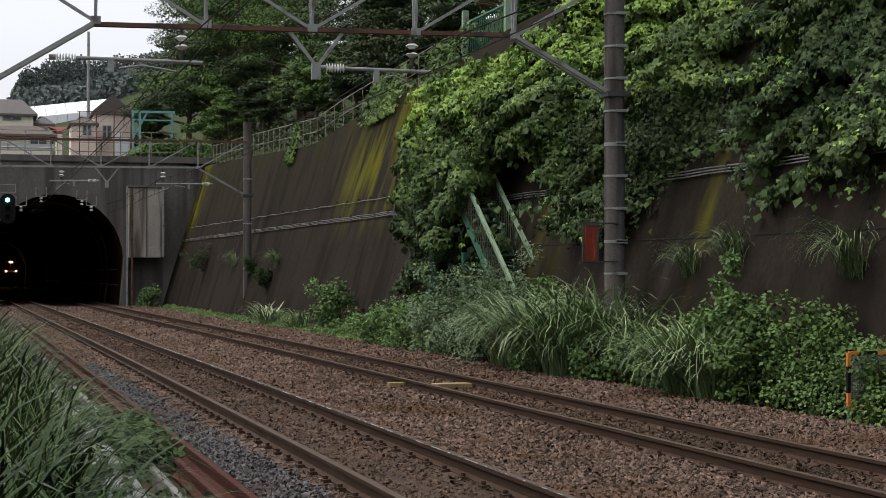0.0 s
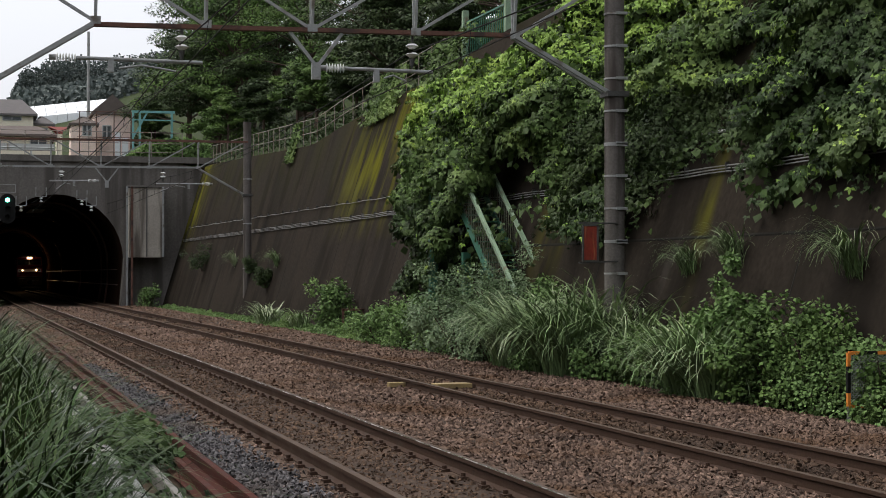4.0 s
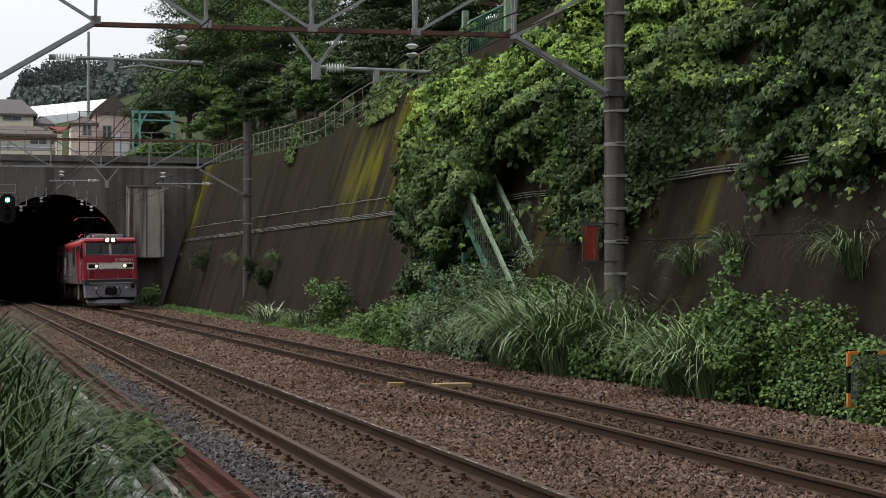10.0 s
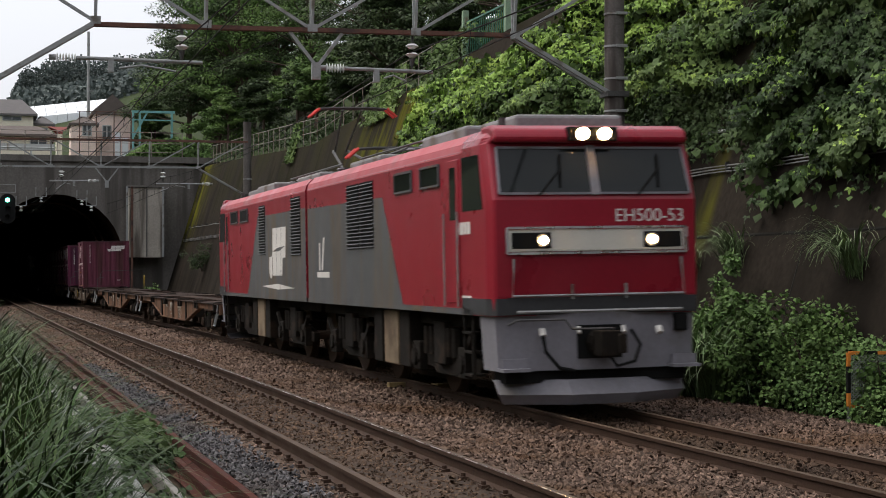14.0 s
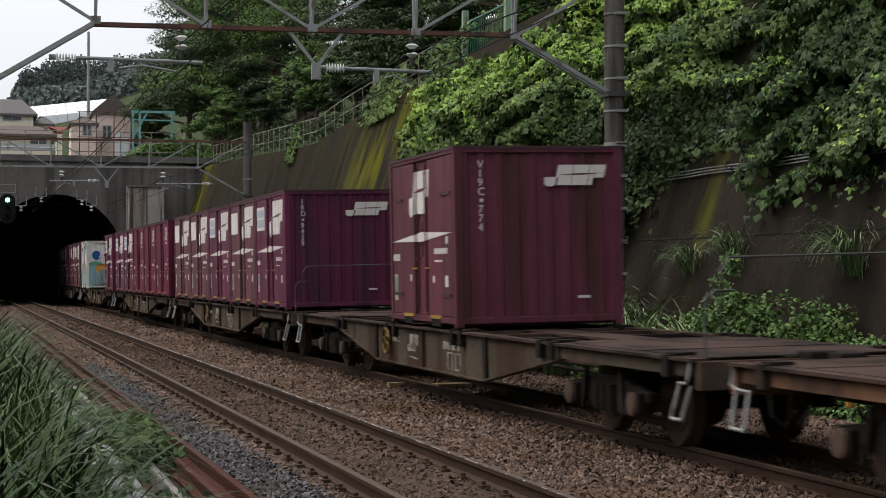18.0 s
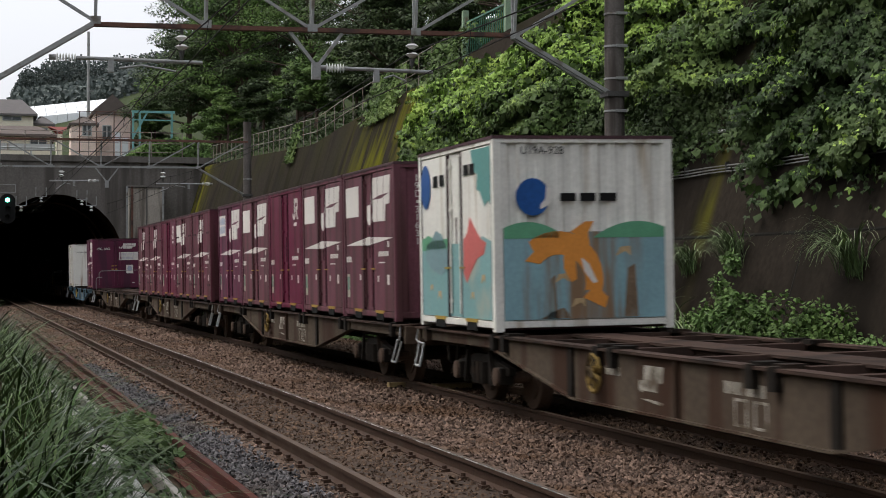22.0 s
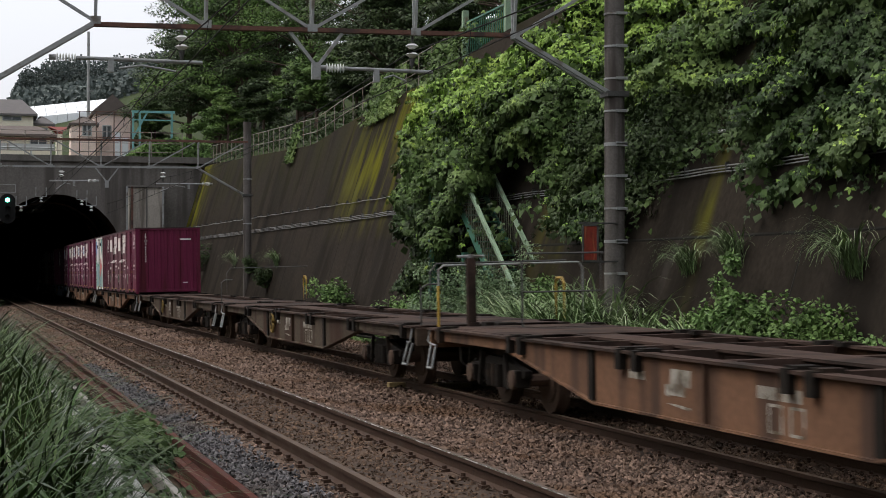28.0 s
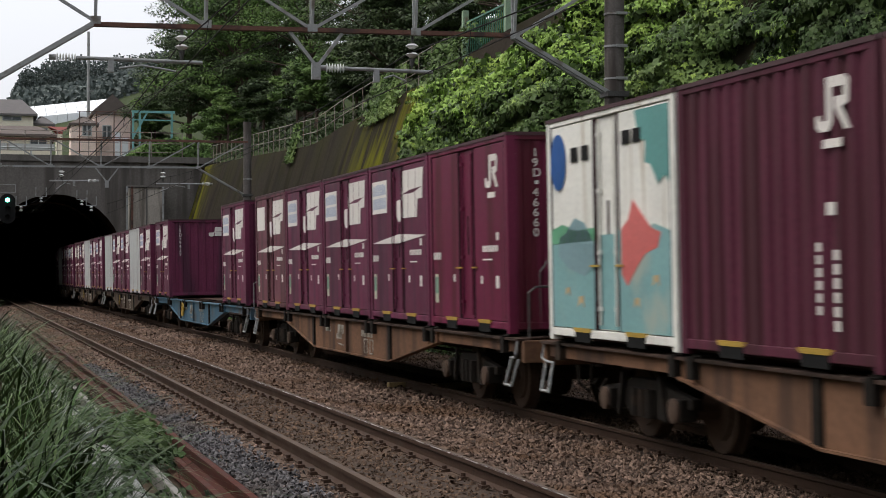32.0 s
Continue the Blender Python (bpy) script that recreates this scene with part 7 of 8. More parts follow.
def slope_height(s, d):
    """Ground d metres behind the wall's top edge."""
    rise = np.interp(s, [0, 30, 42, 50, 60, 80, 104], [1.0, 0.95, 0.55, 0.12, 0.25, 0.45, 0.5])
    return wall_top(s) - 0.05 + d * rise if d < 9 else wall_top(s) - 0.05 + 9 * rise + (d - 9) * 0.55


m = Mesh()
rows = []
for s in list(range(-330, 0, 30)) + list(range(0, 108, 3)):
    p = wall_at(s, wall_top(s))
    rows.append([Vector((p.x + 0.3 + d, p.y, float(slope_height(s, d)) + 0.25 * noise.noise((d * 0.5, s * 0.4, 3)))) for d in (0, 1, 2.5, 4.5, 7, 10, 16, 26, 45, 90)])
m.sheet(rows)
tagged(part("hillside_right", m, UNDER, smooth=True), "dark overgrown hillside above the wall", "hillside", kind="structure")

m = Mesh()


def plateau(x, y):
    z = np.interp(y, [107, 112, 150, 230, 330, 420, 700], [8.35, 8.4, 10.2, 21.2, 34.0, 37, 20])
    return float(z + np.interp(x, [-60, 8, 14, 40, 80], [2, 0, 1.5, 12, 20]) * np.interp(y, [107, 118, 200, 330], [0.2, 0.8, 1, 0.6]))


xs = [-200, -90, -45, -20, -8, 0, 4, 8, 12, 16, 24, 34, 50, 80, 140]
m.sheet([[(x, y, plateau(x, y)) for x in xs] for y in (107.2, 110, 114, 120, 130, 145, 165, 190, 220, 250, 290, 330, 380, 450, 700)])
m.sheet([[(x, y, z) for x in (-200, -14.5)] for y, z in ((106.4, -0.8), (107.2, 8.35))])
tagged(part("hill_above_tunnel", m, UNDER, smooth=True), "grassy hill with a road above the tunnel", "hill", kind="structure")

m = Mesh()
m.sheet([[(-3.4 - d + 0.4 * noise.noise((d, y * 0.2, 1)), y, -0.5 + d * 0.5 + 0.3 * noise.noise((d, y * 0.3, 9))) for d in (-0.6, 0.8, 3, 7, 13, 30)] for y in list(range(-120, 112, 8))])
tagged(part("bank_left", m, UNDER, smooth=True), "overgrown bank on the near side of the line", "bank", kind="structure")

# three leaflets on one stalk: a middle one and two side lobes
LEAF = np.array([(0, 0.0, 0.02), (0.24, 0.42, 0.05), (0, 1.0, -0.16), (-0.24, 0.42, 0.05), (0.42, -0.2, 0.0), (0.72, 0.3, -0.1), (0.3, 0.36, 0.06), (-0.42, -0.2, 0.0), (-0.72, 0.3, -0.1), (-0.3, 0.36, 0.06)])
LEAFF = [(0, 1, 2, 3), (0, 4, 5, 6), (0, 9, 8, 7)]


SPRIG = np.array([(0, 0, 0), (0.4, 0.48, 0.06), (0, 1, -0.1), (-0.4, 0.48, 0.06)])
SPRIGF = [(0, 1, 2, 3)]


def unit(v):
    return v / np.maximum(np.linalg.norm(v, axis=-1, keepdims=True), 1e-9)


def leaves(P, tip, nrm, size, slim=1.0, shape=LEAF):
    """Vertices of folded leaves at P, pointing along tip, facing nrm."""
    tip = unit(tip)
    side = unit(np.cross(tip, nrm))
    nn = np.cross(side, tip)
    L = shape * np.array([slim, 1, 1])
    return P[:, None, :] + size[:, None, None] * (side[:, None, :] * L[None, :, 0:1] + tip[:, None, :] * L[None, :, 1:2] + nn[:, None, :] * L[None, :, 2:3])


def blades(P, length, lean_dir, bend, width, start=None, seg=7):
    """Grass blades that rise, arch over and hang; bend is the turn from root to tip."""
    n = len(P)
    start = np.full(n, 0.12) if start is None else start
    d = np.stack([np.cos(lean_dir), np.sin(lean_dir), np.zeros(n)], 1)
    side = np.stack([-np.sin(lean_dir), np.cos(lean_dir), np.zeros(n)], 1)
    out = np.zeros((n, 2 * (seg + 1), 3))
    c = P.copy()
    for k in range(seg + 1):
        t = k / seg
        if k:
            a = start + bend * ((t - 0.5 / seg) ** 1.7)
            c = c + (length / seg)[:, None] * (d * np.sin(a)[:, None] + np.array([0, 0, 1.0]) * np.cos(a)[:, None])
        w = (width * np.clip((1.02 - t) * 2.2, 0, 1) * (0.6 + 0.4 * min(t * 3, 1)) + 0.0006)[:, None]
        out[:, 2 * k] = c - side * w
        out[:, 2 * k + 1] = c + side * w
    return out


BLADEF = [(2 * k, 2 * k + 1, 2 * k + 3, 2 * k + 2) for k in range(7)]


def stuff(name, verts, faces, material, label, category):
    return tagged(part(name, soup(name, verts, faces, material), material), label, category, kind="stuff")


def vnoise(a, b, f, seed=0):
    return np.array([noise.noise((x * f, y * f, seed)) for x, y in zip(a, b)])


# ---- kudzu curtain over the wall ----
LOW = [(10, 3.3), (22.3, 3.2), (23.8, 3.3), (25, 3.5), (25.4, 3.0), (26.5, 3.1), (27.2, 4.2), (28, 4.5), (29.8, 4.4), (31.1, 3.7), (31.4, 3.3), (32.4, 3.1), (33.6, 2.7), (36.5, 3.1), (37.6, 3.2), (38.2, 2.4), (40.0, 2.0), (43.5, 0.6), (46.5, 0.8), (47.6, 3.0), (50.0, 4.9), (53.0, 6.2), (55.6, 7.1)]


def low(s):
    return np.interp(s, [a for a, b in LOW], [b for a, b in LOW])


def out_from_wall(s, z):
    """How far the curtain stands off the wall: rounded lumps in overlapping drapes."""
    bulge = 0.25 + 0.7 * np.clip(vnoise(s, z, 0.6, 2) + 0.3, 0, 1) + 0.34 * vnoise(s, z, 1.5, 5)
    stairs = np.clip(1 - np.abs(s - 43.5) / 7.0, 0, 1) ** 0.5 * np.clip((z - 1.2) / 2.6, 0.2, 1) * np.clip((9 - z) / 3.0, 0.3, 1) * 1.35
    tier = 0.95 * z + 1.6 * vnoise(s, z * 0.2, 0.45, 13) + 0.6 * vnoise(s, z, 1.1, 17)
    tier = tier - np.floor(tier)
    return bulge + stairs + 0.8 * (1 - tier) ** 1.3 * np.clip(tier * 8, 0, 1) - 0.4


tops = np.array([wall_top(a) for a in np.arange(0, 60)])
n = 116000
s = 19 + 34.5 * rng.random(n) ** 1.3
z = 0.6 + 9.2 * rng.random(n)
edge = low(s) + 0.35 * vnoise(s, z, 0.9, 8) + 0.25 * rng.standard_normal(n)
top = np.interp(s, np.arange(0, 60), tops)
keep = (z > edge) & (z < np.interp(s, [10, 36, 38, 40, 42, 44, 46, 48, 50, 52, 54], [9.8, 9.2, 8.6, 7.8, 7.4, 7.5, 7.5, 7.5, 7.3, 6.9, 6.2]) + 0.3 * vnoise(s, z, 0.8, 3)) & ~((s > 35.5) & (s < 43.5) & (z < np.interp(s, [35.5, 38, 42, 43.5], [2.6, 4.0, 4.5, 3.6])) & (rng.random(n) < 0.9)) & ~((s > 42.5) & (z < 3.3) & (rng.random(n) < 0.2))
gap = vnoise(s * 1.5, z * 0.4, 0.9, 51) < np.interp(z - low(s), [0, 1.2, 3.5, 6], [-0.08, -0.2, -0.4, -0.7])
keep &= ~(gap & ((s < 28.2) | (s > 36.5) & (s < 41.5)))
s, z, top = s[keep], z[keep], top[keep]
face = out_from_wall(s, z)
gs = np.clip((out_from_wall(s + 0.12, z) - face) / 0.12, -1.6, 1.6)
gz = np.clip((out_from_wall(s, z + 0.12) - face) / 0.12, -2.2, 0.6)
out = face - 0.22 * rng.random(len(s)) ** 2
P = np.array([wall_at(a, min(b, t + 0.3), o) for a, b, o, t in zip(s, z, out, top)])
n = len(s)
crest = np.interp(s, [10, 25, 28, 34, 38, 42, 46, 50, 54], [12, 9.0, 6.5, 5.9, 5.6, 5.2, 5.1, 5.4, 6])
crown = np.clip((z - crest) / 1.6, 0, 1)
nrm = unit(np.stack([-np.ones(n), -gs - 0.35, -gz + BATTER + 0.2 + 0.5 * crown], 1)) + 0.36 * rng.standard_normal((n, 3))
tip = np.stack([-0.45 + 0.3 * rng.standard_normal(n), -0.1 + 0.45 * rng.standard_normal(n), -0.9 + 0.25 * rng.standard_normal(n)], 1)
dark = (vnoise(s, z, 0.35, 21) > 0.12) & (s > 28.5) & (s < 36) & (z < 6.6) | ((s > 28.3) & (s < 33) & (z < 5.2))
size = np.interp(s, [20, 27, 34, 45], [0.083, 0.082, 0.084, 0.094]) * (0.7 + 0.8 * rng.random(n))
V = leaves(P, tip, nrm, size, 1.05)
# upper leaves, by height, take the colour brightened for crest light
crest_lit = (crown > 0.35 + 0.5 * vnoise(s, z, 0.5, 71) + 0.2 * rng.standard_normal(n)) & ~dark
stuff("kudzu_crown", V[crest_lit], LEAFF, KUDZUTOP, "yellow-green kudzu on the crest of the wall, colour brightened for sky light", "climbing plant")
# right end and low band take the leaf colour darkened as shade
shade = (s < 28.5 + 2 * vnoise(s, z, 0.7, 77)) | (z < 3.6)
stuff("kudzu_curtain", V[~dark & ~crest_lit & shade], LEAFF, SHADEKUDZU, "kudzu hanging low over the wall, colour darkened for shade", "climbing plant")
stuff("kudzu_curtain", V[~dark & ~crest_lit & ~shade], LEAFF, KUDZU, "broad-leaved kudzu hanging over the retaining wall", "climbing plant")
# inner layer that fills the curtain, coloured dark to read as shaded gaps
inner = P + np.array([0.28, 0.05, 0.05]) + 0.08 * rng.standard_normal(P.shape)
stuff("kudzu_understorey", leaves(inner, tip, nrm, size * 1.9, 1.2, SPRIG), SPRIGF, GAPKUDZU, "inner kudzu leaves close to the wall, colour darkened for gap shade", "climbing plant")
ivy = np.where(dark)[0]
ivy = np.concatenate([ivy, ivy, ivy])
jit = 0.12 * rng.standard_normal((len(ivy), 3))
stuff("ivy_patch", leaves(P[ivy] + jit, tip[ivy] + 0.5 * rng.standard_normal((len(ivy), 3)), nrm[ivy], 0.065 + 0.03 * rng.random(len(ivy)), 0.9), LEAFF, IVY, "dark small-leaved creeper on the wall", "climbing plant")
# kudzu mounds on the slope above; lit, plain and shade greens split along s
n = 30000
s = 10 + 43 * rng.random(n)
d = 10.5 * rng.random(n) ** 0.8
keep = d < np.interp(s, [10, 37, 40, 41.5], [10.5, 10.5, 3, 0])
s, d = s[keep], d[keep]
base = np.array([wall_at(a, wall_top(a)) for a in s])
h = np.array([float(slope_height(a, b)) for a, b in zip(s, d)])
P = base + np.stack([d, np.zeros_like(d), h - base[:, 2] + 0.15 + 0.55 * np.clip(vnoise(s, d, 0.5, 4) + 0.3, 0, 1) - 0.25 * rng.random(len(s))], 1)
tip = np.stack([-0.7 + 0.4 * rng.standard_normal(len(s)), -0.2 + 0.5 * rng.standard_normal(len(s)), -0.35 + 0.3 * rng.standard_normal(len(s))], 1)
nrm = np.stack([-0.5 + 0.3 * rng.standard_normal(len(s)), -0.3 + 0.3 * rng.standard_normal(len(s)), 0.9 + 0.2 * rng.standard_normal(len(s))], 1)
V = leaves(P, tip, nrm, 0.1 + 0.09 * rng.random(len(s)), 1.05)
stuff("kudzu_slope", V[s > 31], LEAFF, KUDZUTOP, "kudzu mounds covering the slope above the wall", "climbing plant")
stuff("kudzu_slope", V[(s <= 31) & (s > 28)], LEAFF, KUDZU, "kudzu mounds on the slope above the wall", "climbing plant")
stuff("kudzu_slope", V[s <= 28], LEAFF, SHADEKUDZU, "kudzu mounds on the slope above the wall, colour darkened for shade", "climbing plant")
# a mat of kudzu lying over the stairs
n = 1500
c = np.array([(11.45, 40.9, 4.0), (11.3, 41.6, 3.5), (12.0, 41.2, 4.1), (11.4, 42.6, 4.2), (11.3, 43.2, 3.2), (11.9, 42.0, 4.6), (11.2, 42.4, 2.6)])
d = unit(rng.standard_normal((n, 3)))
P = c[rng.integers(0, len(c), n)] + d * np.array([0.4, 0.5, 0.36]) * (0.6 + 0.4 * rng.random((n, 1)))
stuff("stair_kudzu", leaves(P, d * 0.5 + np.array([-0.3, -0.1, -0.8]), d + np.array([-0.4, -0.3, 0.6]) + 0.25 * rng.standard_normal((n, 3)), 0.1 + 0.07 * rng.random(n), 1.05), LEAFF, KUDZU, "kudzu lying over the stairs", "climbing plant")
# loose vines on the fence
n = 4400
s = np.concatenate([59.0 + 1.0 * rng.standard_normal(n // 2), 75 + 0.35 * rng.standard_normal(n // 4), 52 + 1.2 * rng.standard_normal(n // 4)])
n = len(s)
P = np.array([wall_at(a, wall_top(a) - 0.6 + 1.7 * rng.random(), 0.1 + 0.1 * rng.random()) for a in s])
stuff("fence_vine", leaves(P, rng.standard_normal((n, 3)) + np.array([-0.5, 0, -0.8]), rng.standard_normal((n, 3)) * 0.4 + np.array([-0.8, -0.3, 0.6]), 0.1 + 0.06 * rng.random(n)), LEAFF, KUDZU, "green vine climbing the wall fence", "climbing plant")

# ---- weeds along the foot of the wall ----
TALL = [(14, 1.4), (20, 1.4), (23, 1.7), (25.5, 1.6), (27, 1.9), (28, 1.5), (29.5, 1.1), (31, 1.4), (34, 1.6), (36, 1.9), (37.5, 2.1), (40, 1.8), (44, 1.7), (48, 1.1), (51, 0.9), (56, 0.7), (60, 0.35), (80, 0.3), (104, 0.35)]
n = 84000
s = 13 + 91 * rng.random(n) ** 1.6
o = np.interp(s, [13, 36, 42, 47, 60, 104], [3.6, 3.55, 2.75, 3.2, 3.3, 3.5]) + 1.5 * rng.random(n) + 0.14 * rng.standard_normal(n)
hmax = np.interp(s, [a for a, b in TALL], [b for a, b in TALL]) * (0.78 + 0.45 * vnoise(s, o, 0.9, 31)) * np.clip(0.45 + (o - np.interp(s, [13, 36, 42, 47, 60, 104], [3.6, 3.55, 2.75, 3.2, 3.3, 3.5])) * 0.75, 0.25, 1)
zz = -0.32 + hmax * rng.random(n) ** 0.55
o = np.minimum(o, WALL_OFF + BATTER * zz - 0.02)
P = np.array([line(a, b, c) for a, b, c in zip(s, o, zz)])
tip = rng.standard_normal((n, 3)) * 0.7 + np.array([-0.5, -0.3, -0.2])
nrm = rng.standard_normal((n, 3)) * 0.4 + np.array([-0.4, -0.3, 0.8])
stuff("weed_strip", leaves(P, tip, nrm, 0.045 + 0.045 * rng.random(n), 0.9, SPRIG), SPRIGF, WEED, "leafy weeds along the foot of the wall", "weeds")


def pampas(s0, o0, h, count, spread, seed):
    r = np.random.default_rng(seed)
    base = line(s0, o0, -0.3)
    a = r.random(count) * 2 * math.pi
    rad = spread * np.sqrt(r.random(count)) * 0.45
    P = np.stack([base.x + rad * np.cos(a), base.y + rad * np.sin(a), np.full(count, base.z)], 1)
    hh = h * (0.72 + 0.6 * r.random(count))
    V = blades(P, hh * 1.35, a + 0.6 * r.standard_normal(count), 1.5 + 1.3 * r.random(count), 0.011 + 0.01 * r.random(count), 0.04 + 0.3 * r.random(count))
    ob = part("grass_clump", soup("grass_clump", V, BLADEF, PAMPAS), PAMPAS)
    return tagged(ob, "tall arching pampas grass clump at the track side", "grass", "pampas clumps")


for s0, o0, h, c in [(q[0], q[1], q[2], int(q[3] * 0.75)) for q in [(32.9, 3.15, 1.6, 460), (31.6, 3.2, 1.65, 460), (30.6, 3.15, 1.5, 420), (33.8, 3.15, 1.45, 380), (29.6, 4.1, 1.5, 300), (35.2, 3.5, 1.3, 260), (32.2, 4.1, 1.75, 380), (31.0, 4.2, 1.8, 380),
                     (25.2, 3.3, 1.35, 420), (24.5, 3.4, 1.15, 280), (26.3, 4.0, 1.2, 240), (27.4, 3.9, 1.0, 180), (66.5, 3.8, 0.9, 260), (61.5, 4.2, 0.8, 120), (29.0, 4.2, 1.0, 160)]]:
    pampas(s0, o0, h, c, 0.9, int(s0 * 10))
# tufts rooted in the wall
for s0, z0, h, c in ((28.9, 1.8, 1.2, 120), (27.1, 1.95, 1.3, 170), (22.9, 1.75, 1.7, 150), (82.0, 2.2, 1.4, 110), (70.8, 2.1, 1.4, 110)):
    r = np.random.default_rng(int(s0 * 7))
    b = wall_at(s0, z0, 0.03)
    a = math.pi + 0.9 * r.standard_normal(c)
    P = np.stack([b.x + 0.05 * r.standard_normal(c), b.y + 0.16 * r.standard_normal(c), b.z + 0.05 * r.standard_normal(c)], 1)
    tagged(part("grass_tuft", soup("grass_tuft", blades(P, h * (0.5 + 0.4 * r.random(c)), a, 1.7 + 1.0 * r.random(c), np.full(c, 0.007), 0.1 + 0.5 * r.random(c)), BLADEF, PAMPAS), PAMPAS), "drooping grass tuft rooted in the concrete wall", "grass", "wall tufts")


def shrub(x, y, z, rx, rz, count, leaf, material, label, seed):
    r = np.random.default_rng(seed)
    leaf, count = leaf * 0.78, int(count * 2.1)
    th = thing("shrub", label, "shrub", "shrubs at the wall")
    m = Mesh()
    for k in range(5):
        m = Mesh()
        a = r.random() * 6.28
        m.tube([(x, y, z), (x + rx * 0.3 * math.cos(a), y + rx * 0.3 * math.sin(a), z + rz * 0.8), (x + rx * 0.6 * math.cos(a), y + rx * 0.6 * math.sin(a), z + rz * 1.4)], [0.03, 0.02, 0.008], 6)
        part("stem", m, BARK, th)
    c = r.normal(size=(26, 3)) * np.array([rx * 0.45, rx * 0.45, rz * 0.45]) + np.array([x, y, z + rz])
    pick = r.integers(0, 26, count)
    d = unit(r.normal(size=(count, 3)))
    P = c[pick] + d * (rx * 0.3 * (0.5 + 0.5 * r.random(count)))[:, None]
    P[:, 2] = np.maximum(P[:, 2], z + 0.05)
    V = leaves(P, d + 0.6 * r.normal(size=(count, 3)) + np.array([0, 0, -0.35]), d + np.array([-0.2, -0.2, 0.7]), leaf * (0.7 + 0.6 * r.random(count)), 0.95, SPRIG)
    part("foliage", soup("foliage", V, SPRIGF, material), material, th)
    return th


def on_verge(s, o):
    return line(s, o, -0.3)


for s0, o0, rx, rz, c, lf, mt, lb, sd in [
        (54.8, 4.0, 1.0, 1.05, 1900, 0.13, WEED, "broad-leaved shrub against the dark wall", 1),
        (45.5, 3.1, 0.9, 0.65, 1500, 0.1, WEED, "low bushy weed at the ballast edge", 2), (42.6, 3.2, 1.0, 0.8, 1700, 0.1, WEED, "dense bush below the stairs", 3),
        (39.5, 3.5, 1.05, 0.95, 2600, 0.09, SAGE, "dense bush below the stairs", 4), (36.2, 3.3, 0.85, 0.75, 1900, 0.09, SAGE, "grey-green bush at the ballast edge", 21), (38.0, 3.2, 0.9, 0.75, 1900, 0.09, SAGE, "grey-green bush at the ballast edge", 22), (41.2, 3.7, 1.0, 0.95, 2400, 0.09, SAGE, "dense bush below the stairs", 14), (38.2, 4.2, 0.9, 1.25, 2200, 0.09, SAGE, "grey-green bush at the foot of the stairs", 15),
        (28.4, 3.7, 0.6, 0.55, 1000, 0.1, WEED, "leafy weed in front of the wall", 16), (26.5, 3.8, 0.75, 0.75, 1500, 0.1, WEED, "leafy weed in front of the wall", 17), (25.0, 3.5, 0.6, 0.5, 1000, 0.1, BRIGHTLEAF, "bright green leafy bush", 18), (29.4, 3.3, 0.5, 0.4, 700, 0.09, WEED, "low leafy weed at the ballast edge", 19), (32.0, 2.95, 0.5, 0.35, 700, 0.09, WEED, "low leafy weed at the ballast edge", 20),
        (36.9, 3.9, 1.05, 1.2, 2600, 0.085, SAGE, "grey-green bush beside the pole", 5),
        (25.8, 4.15, 0.45, 1.2, 1200, 0.1, WEED, "tall leafy weed in front of the wall", 6), (23.6, 3.8, 0.75, 0.85, 1500, 0.1, BRIGHTLEAF, "bright green leafy bush", 7),
        (22.4, 4.0, 0.7, 0.8, 1300, 0.1, BRIGHTLEAF, "bright green leafy bush", 8), (20.6, 4.1, 0.6, 0.65, 1000, 0.1, BRIGHTLEAF, "bright green leafy bush", 9), (34.6, 4.3, 0.6, 1.3, 1000, 0.11, WEED, "leafy climber at the pole's foot", 10),
        (101.5, 3.0, 0.9, 0.75, 900, 0.12, WEED, "round bush beside the tunnel mouth", 11), (62.0, 3.9, 0.5, 0.4, 500, 0.08, WEED, "low green weed clump at the ballast", 12), (49.5, 3.6, 0.8, 0.55, 1100, 0.09, WEED, "low bushy weed at the ballast edge", 13)]:
    p = on_verge(s0, o0)
    shrub(p.x, p.y, p.z, rx, rz, c, lf, mt, lb, sd)
for s0, z0, rx in ((92.0, 2.3, 0.75), (71.5, 1.6, 0.5), (76.0, 2.2, 0.4)):
    p = wall_at(s0, z0, 0.25)
    shrub(p.x, p.y, p.z - 0.4, rx, rx * 0.9, 700, 0.11, IVY, "small shrub growing out of the concrete wall", int(s0))


